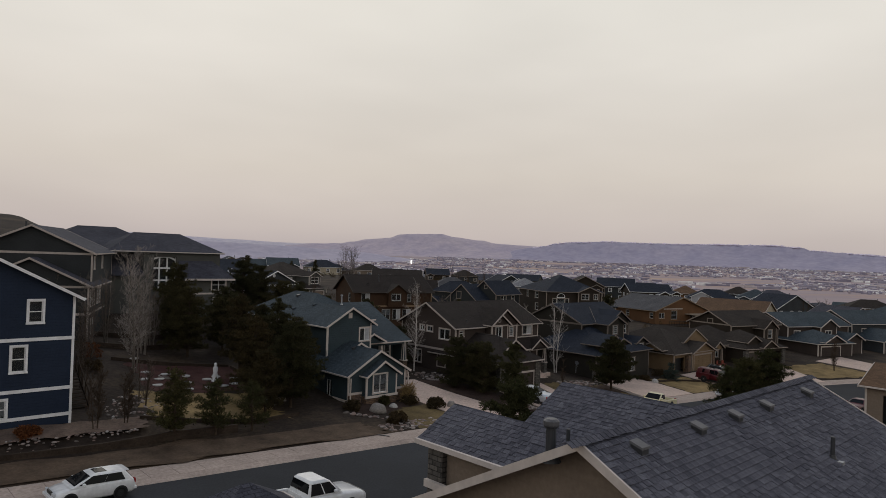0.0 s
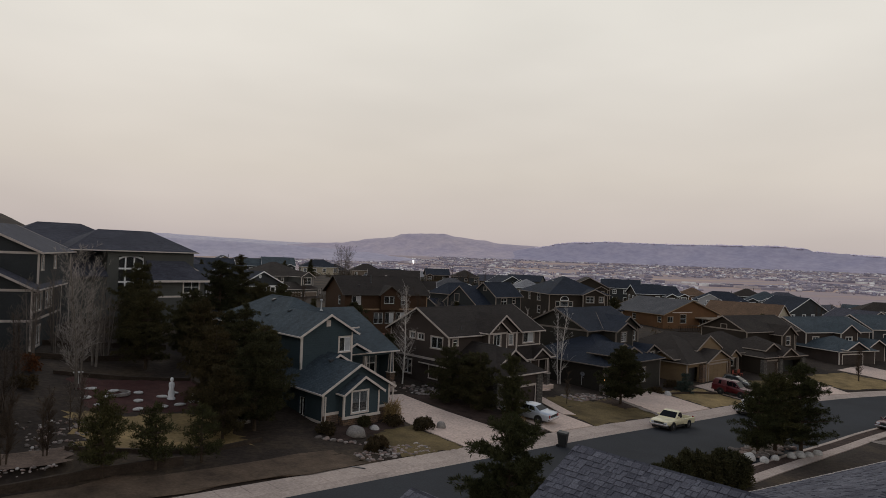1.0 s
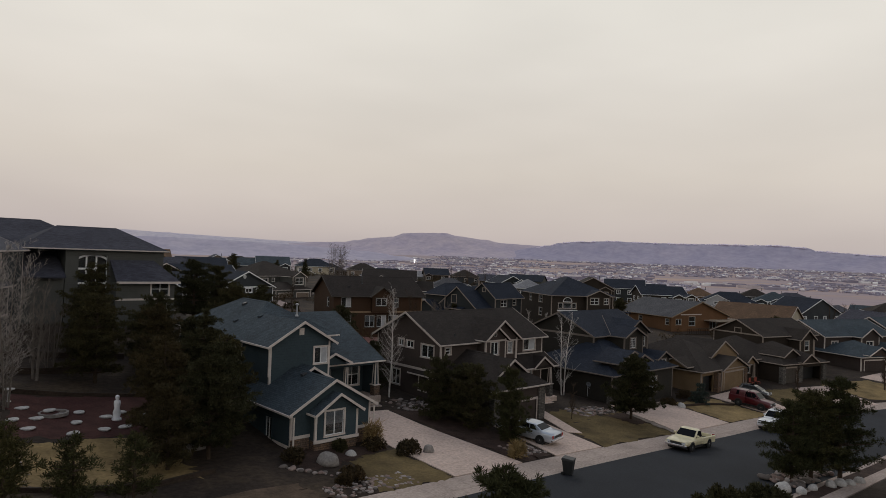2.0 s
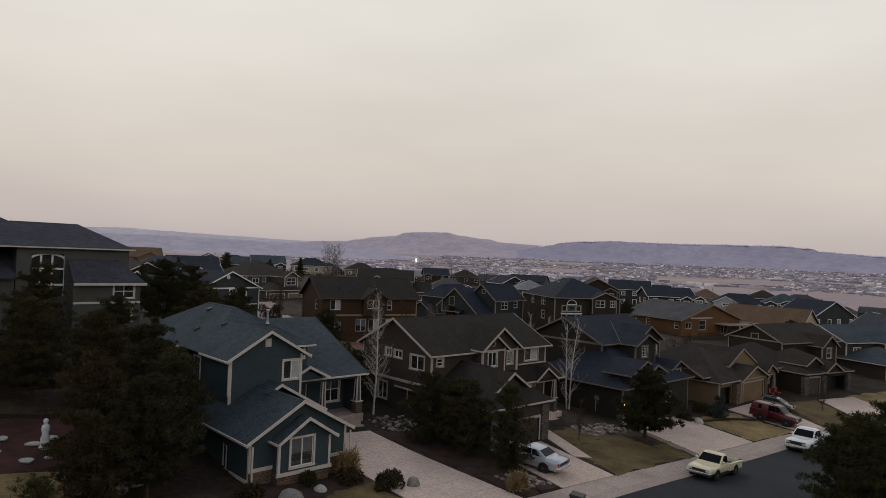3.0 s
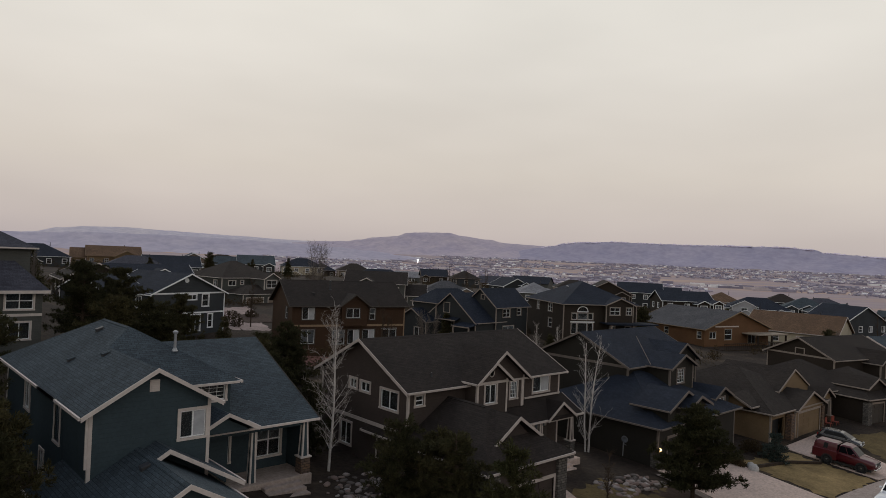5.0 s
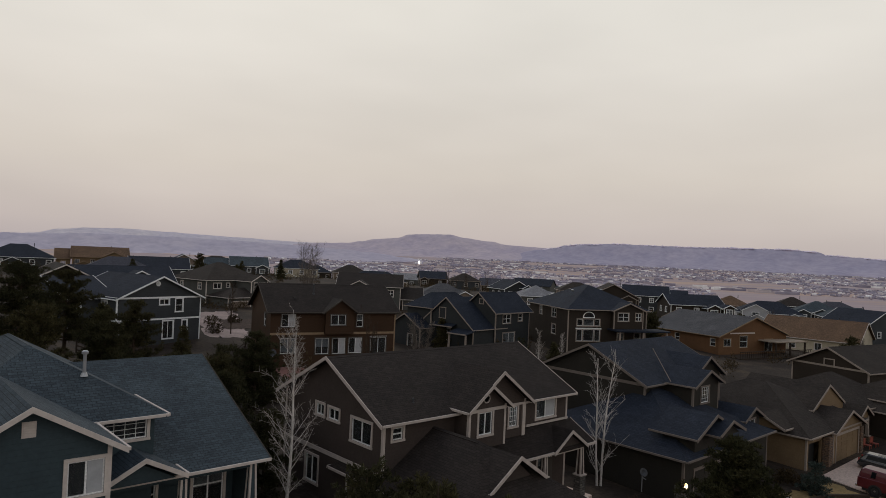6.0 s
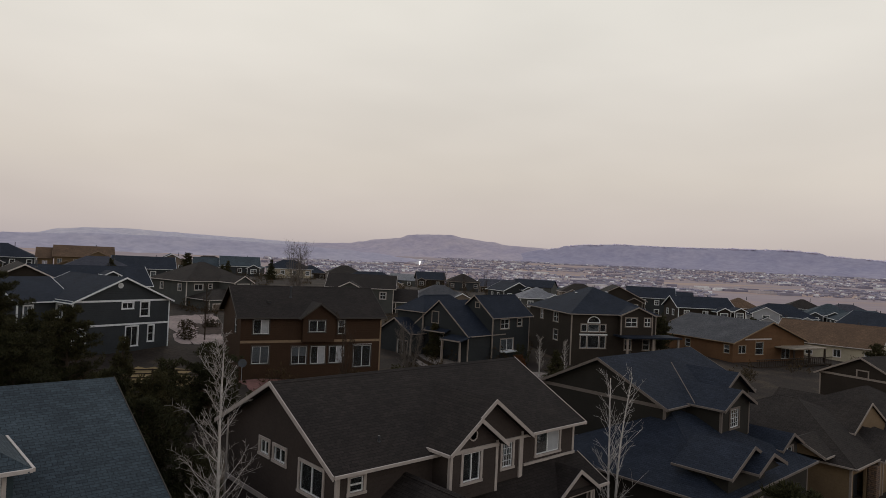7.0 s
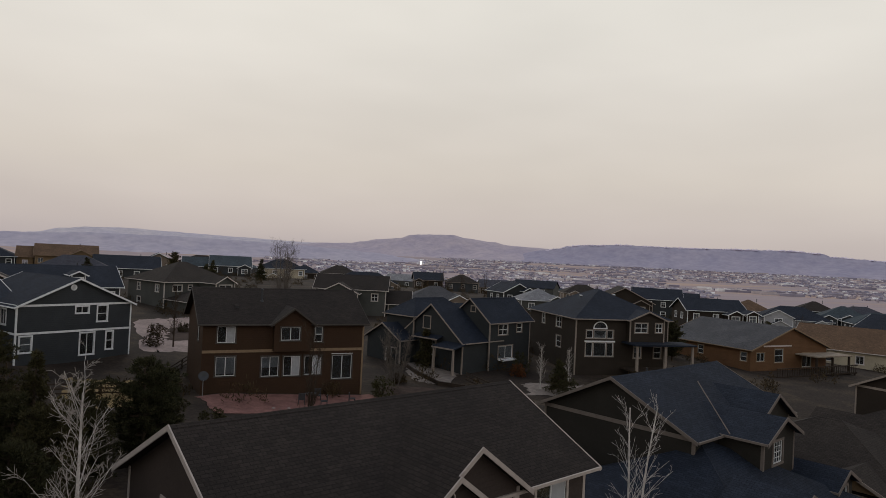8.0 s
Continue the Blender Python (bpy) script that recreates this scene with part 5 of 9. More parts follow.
prism(bm, [(32.6, 77.6, 10.2), (38.85, 77.6, 10.2), (36.9, 80.0, 12.3), (32.6, 80.0, 12.3)], 0.16)
prism(bm, [(38.85, 77.6, 10.2), (38.85, 86.0, 10.2), (36.9, 86.0, 12.3), (36.9, 80.0, 12.3)], 0.16)
h.put("porch_roof", bm, ROOF_GREY)
h.board((32.6, 77.6, 10.2), (38.85, 77.6, 10.2), 0.2, 0.08, (0, -1), "gutter")
h.walls(32.7, 38.45, 78.1, 86.0, 4.5, 10.1, {"front": [(36.1, 37.85, 8.83, 10.05, "grid"), (36.35, 37.7, 6.63, 7.85, "slider")]}, sides="front right left")
h.boxes("belt_board", TRIM_CREAM, 32.7, 38.45, 78.04, 78.1, 8.3, 8.5)
w = h.boxes("window", TRIM_WHITE, 29.5, 29.75, 80.3, 80.5, 8.9, 12.75, "tall white-framed arched stair window")
for x in (30.55, 31.45):
    h.boxes("mullion", VINYL, x - 0.07, x + 0.07, 80.32, 80.48, 8.9, 12.6, parent=w)
h.boxes("jamb", TRIM_WHITE, 32.4, 32.65, 80.3, 80.5, 8.9, 12.75, parent=w)
for z in (9.9, 11.35):
    h.boxes("transom", VINYL, 29.75, 32.4, 80.31, 80.49, z - 0.09, z + 0.09, parent=w)
bm = bmesh.new()
pts = []
for i in range(13):
    a = math.pi * i / 12
    pts.append((31.08 - 1.57 * math.cos(a), 12.05 + 0.75 * math.sin(a)))
vo = [[bm.verts.new((x, y, z)) for x, z in pts] for y in (80.28, 80.5)]
vi = [[bm.verts.new((31.08 + (x - 31.08) * 0.86, y, 12.05 + (z - 12.05) * 0.74)) for x, z in pts] for y in (80.28, 80.5)]
for i in range(12):
    bm.faces.new((vo[0][i], vo[0][i + 1], vi[0][i + 1], vi[0][i]))
    bm.faces.new((vi[0][i], vi[0][i + 1], vi[1][i + 1], vi[1][i]))
    bm.faces.new((vo[0][i + 1], vo[0][i], vo[1][i], vo[1][i + 1]))
bmesh.ops.recalc_face_normals(bm, faces=bm.faces)
h.put("arch", bm, TRIM_WHITE, w)
h.boxes("pane", GLASS, 29.6, 32.55, 80.44, 80.46, 8.9, 12.75, parent=w)
for x0, x1, z in ((29.75, 30.3, 12.62), (31.85, 32.4, 12.62)):
    h.boxes("spandrel", W_SAGE, x0 - 0.2, x1 + 0.2, 80.36, 80.42, z - 0.12, z + 0.2, parent=w)

# ---------------------------------------------------------------- grey back-row house
h = House("grey lap-sided two-storey house with white trim and navy roof", (61.0, 107.0, 2.0), 13, W_GREY, ROOF_NAVY, TRIM_WHITE, nudge=(-0.41, 0.73, 0.34))
h.block(-5.25, 6.4, -0.35, 12.0, 7.35, 10.0, "y", 0.6, ov=0.35, belts=(7.55, 4.98), corner="fl fr",
        wins={"front": [(0.42, 1.62, 6.6, 7.22, "slider"), (2.55, 3.5, 5.7, 7.25, "double"), (-4.5, -3.5, 3.15, 4.6, "double"), (0.95, 2.3, 2.5, 4.6, "slider"), (3.55, 4.2, 2.85, 4.6, "double")],
              "left": [(2.0, 3.2, 5.6, 7.0, "slider"), (8.0, 9.0, 5.6, 7.0, "slider")]})
h.block(-9.0, -3.0, 3.0, 15.0, 7.3, 9.6, "x", 1.2, ov=0.35, wins={"front": [(-8.0, -7.2, 5.6, 6.9)]})
bm = bmesh.new()
lathe(bm, [(0.3, -0.06), (0.3, 0.02), (0.2, 0.02), (0.2, -0.06)], 16, (0.1, 9.1), "y")
h.put("round_vent", bm, TRIM_WHITE)
h.boxes("skirt_board", TRIM_WHITE, -4.9, 6.0, -0.05, 0.0, 1.5, 1.68)

# ---------------------------------------------------------------- red-brown back-row house
h = House("red-brown two-storey house with dark brown roof and white windows", (74.0, 89.5, 1.0), -15, W_REDBROWN, ROOF_BROWN, TRIM_DARK, nudge=(-0.36, 0.19, 0.33))
h.block(-7.5, 7.9, -0.45, 10.0, 7.1, 9.98, "x", 0.2, ov=0.45, corner="", wins={
    "front": [(-5.85, -4.35, 5.5, 6.9, "sliderblind"), (2.72, 3.45, 5.45, 6.85, "double"), (-5.88, -4.26, 2.62, 4.28, "slider"),
              (-2.0, -0.48, 2.45, 4.2, "slider"), (-0.04, 1.45, 2.45, 4.2, "sliderblind"), (1.88, 3.44, 2.48, 4.2, "sliderblind"), (4.5, 6.4, 2.0, 4.2, "slider")],
    "left": [(2.0, 3.0, 5.4, 6.8, "double")]})
h.block(-1.5, 2.6, -0.95, 5.0, 7.1, 8.6, "y", 4.7, ov=0.4, gables="0", sides="front left right", corner="", wins={"front": [(-0.5, 1.2, 5.7, 6.85, "slider")]})
h.boxes("belt_board", TRIM_TAN, -7.05, 7.45, -0.06, 0.0, 4.62, 4.86)
h.boxes("transom", VINYL, 4.4, 6.5, -0.04, 0.03, 4.2, 4.36)
h.boxes("corner_board", TRIM_TAN, 7.35, 7.5, -0.04, 0.1, 0.3, 6.8)
h.pipe(-1.6, 2.9, 8.9, 9.9, 0.09, 0.14, METAL_DARK)
h.vent(-4.0, 2.0, 8.45, (0, 0.5), ROOF_BROWN)

# ---------------------------------------------------------------- charcoal back-row house
h = House("charcoal house with steep navy gables and grey trim", (102.0, 91.0, 0.3), 5, W_CHAR, ROOF_NAVY, TRIM_TAUPE, nudge=(-0.67, -0.12, 0.5))
h.block(-0.2, 8.8, -0.4, 6.4, 5.98, 8.8, "x", -0.6, ov=0.4, corner="fl fr", wins={
    "front": [(1.9, 3.7, 4.5, 5.75, "grid"), (5.6, 6.6, 4.7, 5.75, "double"), (2.0, 4.8, 1.6, 3.1, "slider")], "left": [(2.4, 3.0, 7.2, 7.8, "fixed")]})
h.block(-4.6, 3.0, 0.0, 10.6, 3.8, 8.0, "x", -0.6, ov=0.35, corner="fl", wins={"left": [(5.6, 6.7, 5.0, 6.4, "grid"), (4.6, 5.8, 1.9, 3.6, "slider")]})
h.block(-4.95, 6.0, 7.7, 13.4, 6.2, 8.3, "x", -0.6, hip=True, ov=0.4, corner="fl")
h.block(-7.2, -3.0, 7.6, 14.2, 3.4, 5.3, "x", -0.6, ov=0.35, corner="fl", wins={"left": [(8.6, 10.4, 0.2, 2.4, "slider")]})
bm = bmesh.new()
prism(bm, [(-5.3, 3.4, 4.0), (-4.25, 3.4, 4.35), (-4.25, 7.6, 4.35), (-5.3, 7.6, 4.0)], 0.12)
h.put("porch_roof", bm, ROOF_NAVY, label="narrow pent roof under a gable window")
h.board((-5.3, 3.4, 4.0), (-5.3, 7.6, 4.0), 0.12, 0.05, (-1, 0), "gutter")
bm = bmesh.new()
prism(bm, [(-6.4, -0.2, 3.35), (-4.25, -0.2, 3.8), (-4.25, 3.2, 3.8), (-6.4, 3.2, 3.35)], 0.12)
h.put("porch_roof", bm, ROOF_NAVY)
h.board((-6.4, -0.2, 3.35), (-6.4, 3.2, 3.35), 0.14, 0.05, (-1, 0), "gutter")
for y in (0.0, 3.0):
    h.post(-6.2, y, 0.4, 3.3, 0.0, 0.24, None)
h.boxes("bay", TRIM_WHITE, 2.0, 4.9, -0.8, -0.05, 1.4, 1.55)

# ---------------------------------------------------------------- big brown house with the arched garden windows
h = House("dark brown two-storey house with navy hip roof and arched window wall", (111.2, 85.2, 0.2), -27, W_UMBER, ROOF_NAVY, TRIM_TAUPE, nudge=(-1.12, -0.47, 0.54))
h.block(-0.45, 13.2, -0.45, 14.4, 6.95, 10.3, "x", -1.0, hip=True, ov=0.45, corner="fl fr", wins={
    "front": [(1.45, 2.3, 4.6, 5.55, "fixed"), (2.45, 4.1, 4.6, 5.55, "fixed"), (4.25, 5.05, 4.6, 5.55, "fixed"), (1.4, 2.3, 2.4, 4.05, "fixed"), (2.45, 4.1, 2.4, 4.05, "fixed"), (4.25, 5.1, 2.4, 4.05, "fixed"),
              (8.0, 9.0, 2.2, 3.6, "slider"), (10.8, 11.8, 2.2, 3.6, "double")],
    "left": [(4.0, 5.6, 5.4, 6.7, "grid"), (4.0, 5.4, 2.9, 4.3, "double"), (9.0, 10.0, 5.4, 6.7, "grid")]})
h.block(6.5, 12.0, -1.2, 5.0, 6.95, 8.1, "y", 4.0, ov=0.35, gables="0", sides="front left right", corner="fl fr", wins={"front": [(7.55, 9.25, 5.45, 6.6, "grid"), (10.4, 11.3, 5.5, 6.6, "grid")]})
bm = bmesh.new()
for i in range(10):
    a0, a1 = math.pi * i / 10, math.pi * (i + 1) / 10
    ring = [(3.27 - r * math.cos(a), d, 5.85 + 0.85 * r * math.sin(a)) for d in (-0.06, 0.05) for r, a in ((0.95, a0), (0.95, a1), (0.82, a1), (0.82, a0))]
    hexa(bm, ring)
box(bm, 2.32, 4.22, -0.06, 0.05, 5.72, 5.85)
bmesh.ops.recalc_face_normals(bm, faces=bm.faces)
h.put("arch_window", bm, VINYL, label="white arched fanlight")
bm = bmesh.new()
lathe(bm, [(0.86, -0.03), (0.86, 0.0)], 20, (3.27, 5.85), "y")
h.put("pane", bm, GLASS)
h.boxes("sill_board", VINYL, 1.2, 5.3, -0.12, 0.02, 4.12, 4.3)
h.boxes("porch_roof", ROOF_NAVY, 6.2, 14.6, -3.4, -0.1, 4.1, 4.3)
for x in (6.6, 10.4, 14.2):
    h.post(x, -3.1, -0.5, 4.1, 0.0, 0.3, None)
h.boxes("deck", TIMBER, 6.2, 14.6, -3.4, -0.1, 0.9, 1.1)
for x, y in ((3.0, 5.0), (5.0, 4.2), (8.0, 5.4)):
    h.vent(x, y, 6.95 + y * 0.49, (0, 0.4))

# ---------------------------------------------------------------- ochre back-row house
h = House("ochre-brown ranch house with grey gable roof and timber deck", (137.7, 75.3, -0.6), -15, W_ORANGE, ROOF_WEATHERED, TRIM_TAN, nudge=(-1.29, -0.43, 0.63))
h.block(-0.5, 17.0, -0.5, 16.0, 2.85, 5.9, "y", -3.0, ov=0.5, corner="", belts=(), wins={
    "front": [(1.2, 2.8, 1.25, 2.4, "slider"), (4.95, 6.75, 1.0, 2.85, "double"), (11.0, 13.0, 0.2, 2.2, "slider")], "left": [(0.6, 1.6, 1.2, 2.4, "double"), (8.0, 9.0, 1.2, 2.4, "double")]})
h.boxes("belt_board", TRIM_CREAM, 2.6, 8.5, -0.06, 0.0, 3.2, 3.4)
h.boxes("porch_roof", TIMBER_LIGHT, 9.4, 17.6, -3.2, 0.2, 2.0, 2.2, "pale flat porch roof", 0.03)
for x in (9.8, 13.4, 17.2):
    h.boxes("porch_post", TIMBER, x - 0.12, x + 0.12, -3.1, -2.86, -2.5, 1.95)
h.boxes("deck", TIMBER, 0.2, 17.6, -4.0, -0.1, -0.3, -0.1)
for i in range(35):
    x = 0.3 + i * 0.5
    h.boxes("baluster", TIMBER, x - 0.03, x + 0.03, -3.98, -3.92, -0.1, 0.85)
h.boxes("handrail", TIMBER, 0.2, 17.6, -4.05, -3.86, 0.85, 0.95)
for x in (0.4, 4.6, 8.8, 13.0, 17.3):
    h.boxes("deck_post", TIMBER, x - 0.1, x + 0.1, -3.9, -3.7, -3.0, -0.3)

# ---------------------------------------------------------------- far rows
def far_house(x, y, rz, w, d, ztop, wall, roof, trim, label, hip=False, axis="x", gables=(), low=None, seed=0):
    """A house of the far rows. gables: front gables (middle, width, how far their eaves lie under the main ones, how far they stand out).
    low: a lower range at the side (start, end, how much lower its ridge is)."""
    rnd = random.Random(seed)
    gz = min(ground_z(x, y), ztop - 5.5)
    pitch_h = 0.5 * (min(w, d) if hip else d if axis == "x" else w) / 2
    ze = ztop - pitch_h
    hh = House(label, (x, y, gz), rz, wall, roof, trim, group="far houses of the estate")
    n = max(2, int(w / 3.5))
    fr = []
    for i in range(n):
        c = -w / 2 + w * (i + 0.5) / n + rnd.uniform(-0.3, 0.3)
        fr.append((c - 0.55, c + 0.55, ze - 1.9, ze - 0.65, rnd.choice(["slider", "double", "sliderblind", "grid"])))
        if ze - 4.7 > gz + 0.4:
            fr.append((c - 0.6, c + 0.6, ze - 4.7, ze - 3.3, rnd.choice(["slider", "double", "sliderblind"])))
    lf = [(0.5 - d / 2 + d * k, 0.5 - d / 2 + d * k + 1.0, ze - 1.9, ze - 0.7, "double") for k in (0.25, 0.6)]
    hh.block(-w / 2, w / 2, -d / 2, d / 2, ze, ztop, axis, gz - 1.5, hip=hip, ov=0.45, wins={"front": fr, "left": lf}, corner="fl fr")
    if low:
        hh.block(low[0], low[1], -d / 2 + 1.0, d / 2 - 0.6, ze - low[2] + 0.2, ztop - low[2], "x", gz - 1.5, ov=0.45, corner="fl", sides="front left right",
                 wins={"front": [((low[0] + low[1]) / 2 - 0.6, (low[0] + low[1]) / 2 + 0.6, ze - low[2] - 1.7, ze - low[2] - 0.5, "slider")]})
    for mid, ww, drop, out in gables:
        g = ze - drop
        hh.block(mid - ww / 2, mid + ww / 2, -d / 2 - out, 1.0, g, g + 0.5 * ww / 2, "y", gz - 1.5, ov=0.35, gables="0", corner="fl fr", sides="front left right",
                 wins={"front": [(mid - min(0.8, ww * 0.22), mid + min(0.8, ww * 0.22), g - 1.6, g - 0.35, "grid")]})
    hh.pipe(w * 0.2, d * 0.15, ztop - 0.6, ztop + 0.35, 0.08)
    return hh


# beyond the hillside garden
far_house(89.4, 236.0, -13, 15.0, 12, 12.5, W_TAN, ROOF_TAN, TRIM_TAN, "tan-roofed ochre house on the rise", gables=((3.2, 7.0, 0.0, 1.6), (-4.2, 6.5, 2.6, 2.6)), low=(-11.5, -7.0, 0.8), seed=1)
far_house(70, 241, -12, 18, 14, 12.4, W_GREY, ROOF_NAVY, TRIM_WHITE, "navy-roofed grey house with white trim", hip=True, gables=((-1.0, 6.0, 1.4, 1.5),), seed=2)
far_house(55.6, 131.5, -6, 9.6, 12, 10.9, W_UMBER, ROOF_BROWN, TRIM_CREAM, "brown gabled house with cream trim", axis="y", seed=3)
far_house(66, 141, -4, 16, 11, 10.4, W_GREY, ROOF_NAVY, TRIM_WHITE, "grey house with long navy roof behind the back row", gables=((2.2, 2.4, -1.6, 0.4),), seed=34)
far_house(79.0, 184.5, -14, 16, 12, 10.9, W_SAGE, ROOF_GREY, TRIM_WHITE, "grey-roofed sage house among far roofs", hip=True, gables=((2.0, 6.2, 0.3, 1.2),), seed=4)
far_house(96.5, 209.0, -16, 15, 12, 10.7, W_GREY, ROOF_NAVY, TRIM_WHITE, "grey house with long navy roof among far roofs", seed=5)
far_house(112.6, 234.0, -18, 10.4, 11, 11.3, W_BEIGE, ROOF_GREY, TRIM_WHITE, "beige house with white-trimmed gables among far roofs", axis="y", gables=((-3.0, 5.0, 0.2, 2.4),), seed=6)

h = House("greige two-storey house with brown hip roof and double garage", (83.8, 148.2, 2.4), 10, W_SAGE, ROOF_UMBER, TRIM_CREAM)
h.block(-0.45, 13.6, -0.45, 12.2, 7.75, 11.0, "x", 1.4, hip=True, ov=0.45, corner="fl fr", wins={
    "front": [(1.6, 3.2, 6.2, 7.2, "slider"), (4.4, 5.1, 6.4, 7.2, "double"), (11.6, 12.4, 5.8, 7.1, "double")],
    "left": [(1.6, 2.7, 6.0, 7.2, "grid"), (7.6, 8.6, 6.0, 7.2, "grid"), (7.4, 8.5, 3.2, 4.8, "double")]})
h.block(6.0, 10.4, -5.4, 2.0, 7.75, 9.0, "y", 4.6, ov=0.35, gables="0", sides="front left right", corner="fl fr", wins={"front": [(7.0, 9.4, 6.0, 7.5, "grid")]})
h.block(0.2, 11.2, -6.6, 0.6, 4.9, 6.5, "x", 1.4, hip=True, ov=0.4, corner="fl fr", sides="front left right", wins={
    "front": [(1.4, 5.4, 1.8, 4.1, "garage", W_BEIGE), (6.6, 10.2, 1.8, 4.1, "garage", W_BEIGE)]})
h.boxes("porch_roof", ROOF_UMBER, 11.0, 15.4, -2.6, -0.1, 4.5, 4.75)
h.post(15.0, -2.3, 1.6, 4.5, 0.0, 0.3, None)

far_house(134.0, 233.0, -23, 12.5, 12, 11.2, W_GREY, ROOF_TEAL, TRIM_WHITE, "grey house with stepped slate-blue roof", gables=((4.0, 4.6, 0.5, 0.8),), low=(-14.0, -6.0, 0.7), seed=7)
far_house(146, 223, -26, 14.5, 11, 10.9, W_CREAM, ROOF_NAVY, TRIM_WHITE, "cream house with navy hip roof", hip=True, gables=((-2.6, 5.0, 2.6, 1.6),), seed=8)
far_house(162, 236, -28, 11, 10, 9.0, W_UMBER, ROOF_NAVY, TRIM_TAUPE, "umber house with dark hip roof among far roofs", hip=True, seed=33)
far_house(160, 212, -30, 12, 10, 9.9, W_BEIGE, ROOF_UMBER, TRIM_CREAM, "beige house with brown hip roof", hip=True, gables=((4.2, 3.4, 0.0, 1.0),), seed=9)
far_house(152, 187, -32, 18, 11, 8.9, W_BEIGE, ROOF_NAVY, TRIM_CREAM, "beige house with long navy roof", hip=True, gables=((6.6, 4.6, 0.4, 1.8),), seed=10)
far_house(115, 139, -40, 13.5, 10, 10.0, W_SAGE, ROOF_BROWN, TRIM_CREAM, "brown-roofed house with gabled front", gables=((-1.8, 7.4, 0.6, 3.0),), low=(6.3, 11.0, 2.6), seed=11)
far_house(189, 203, -35, 10, 10, 8.8, W_UMBER, ROOF_NAVY, TRIM_TAUPE, "umber house with navy roof", gables=((-3.4, 3.4, 0.3, 1.0),), seed=12)
far_house(194, 192, -38, 11, 10, 8.7, W_GREY, ROOF_UMBER, TRIM_TAUPE, "grey house with umber roof", hip=True, seed=13)
far_house(134.5, 138, -36, 12, 10, 8.1, W_BEIGE, ROOF_WEATHERED, TRIM_WHITE, "beige house with weathered grey roof", hip=True, gables=((4.2, 5.2, 0.1, 1.6),), seed=14)
far_house(157, 129.5, -40, 9.6, 10, 8.3, W_SAGE, ROOF_LIGHT, TRIM_WHITE, "sage house with pale grey roof", hip=True, gables=((3.2, 3.2, -0.3, 0.5),), seed=15)
far_house(169, 148.5, -20, 9, 10, 8.5, W_CHAR, ROOF_NAVY, TRIM_WHITE, "charcoal gabled house with white trim", axis="y", gables=((2.2, 3.6, -0.4, 1.2),), seed=16)
far_house(166, 114.5, -50, 12, 12, 9.7, W_UMBER, ROOF_BROWN, TRIM_TAUPE, "brown house with steep gables", axis="y", gables=((3.0, 4.2, 0.3, 1.4),), seed=17)
far_house(217.5, 136, -58, 14, 12, 8.1, W_CHAR, ROOF_NAVY, TRIM_WHITE, "charcoal house with long navy roof", seed=18)
far_house(184.5, 104.5, -40, 13.5, 9.5, 7.8, W_UMBER, ROOF_NAVY, TRIM_WHITE, "brown house with white-trimmed gables and an arched window", gables=((3.0, 3.8, 0.5, 2.2), (6.2, 3.2, 0.2, 3.0)), seed=19)
far_house(233, 116.5, -60, 11.5, 11, 6.3, W_ORANGE, ROOF_TAN, TRIM_CREAM, "ochre house with tan roof", hip=True, seed=20)
far_house(219, 100, -62, 17, 12, 6.1, W_PALE, ROOF_NAVY, TRIM_WHITE, "pale grey house with navy-blue roof and white gables", hip=True, gables=((-3.6, 7.0, -0.5, 1.0), (-3.4, 5.0, 1.4, 2.6), (5.4, 5.0, 0.8, 2.4)), seed=21)
far_house(261, 109, -64, 12, 11, 6.2, W_GREY, ROOF_UMBER, TRIM_WHITE, "grey house with umber hip roof", hip=True, seed=22)
far_house(247, 97, -66, 13, 12, 6.0, W_GREY, ROOF_TEAL, TRIM_WHITE, "grey house with slate roof and white gables", hip=True, gables=((-4.0, 4.6, 0.4, 1.6), (0.6, 4.4, 0.0, 2.0)), seed=23)
far_house(171.8, 72.4, -85, 17.4, 14, 5.6, W_CREAM, ROOF_TAN, TRIM_CREAM, "cream house with broad tan shingle roof", seed=24)
far_house(228, 208, -40, 14, 11, 6.4, W_UMBER, ROOF_GREY, TRIM_TAUPE, "umber house with grey roof", seed=25)
far_house(226, 168, -45, 14, 11, 7.2, W_BEIGE, ROOF_UMBER, TRIM_CREAM, "beige house with umber roof", hip=True, gables=((-3.0, 4.4, 0.2, 1.2),), seed=26)
far_house(209, 75, -20, 16, 12, 6.3, W_GREY, ROOF_NAVY, TRIM_WHITE, "grey house with navy gable roof", axis="y", seed=27)
far_house(185, 52, -25, 16, 12, 5.2, W_SAGE, ROOF_GREY, TRIM_CREAM, "sage gabled house among far roofs", axis="y", seed=28)
far_house(205, 36, -30, 17, 12, 4.2, W_BEIGE, ROOF_GREY, TRIM_CREAM, "beige house with grey roof", gables=((-3.0, 5.0, 0.0, 1.4),), seed=29)
far_house(240, 52, -25, 16, 12, 4.2, W_GREY, ROOF_TEAL, TRIM_WHITE, "grey house with slate roof", hip=True, gables=((3.0, 5.0, 0.2, 1.4),), seed=30)
far_house(270, 150, -50, 16, 12, 4.0, W_GREY, ROOF_NAVY, TRIM_WHITE, "grey house with navy roof", gables=((-3.0, 5.0, 0.2, 1.4),), seed=31)
far_house(268, 99, -50, 15, 11, 5.4, W_UMBER, ROOF_GREY, TRIM_TAUPE, "umber house with grey hip roof among far roofs", hip=True, gables=((2.0, 4.4, 0.2, 1.4),), seed=35)
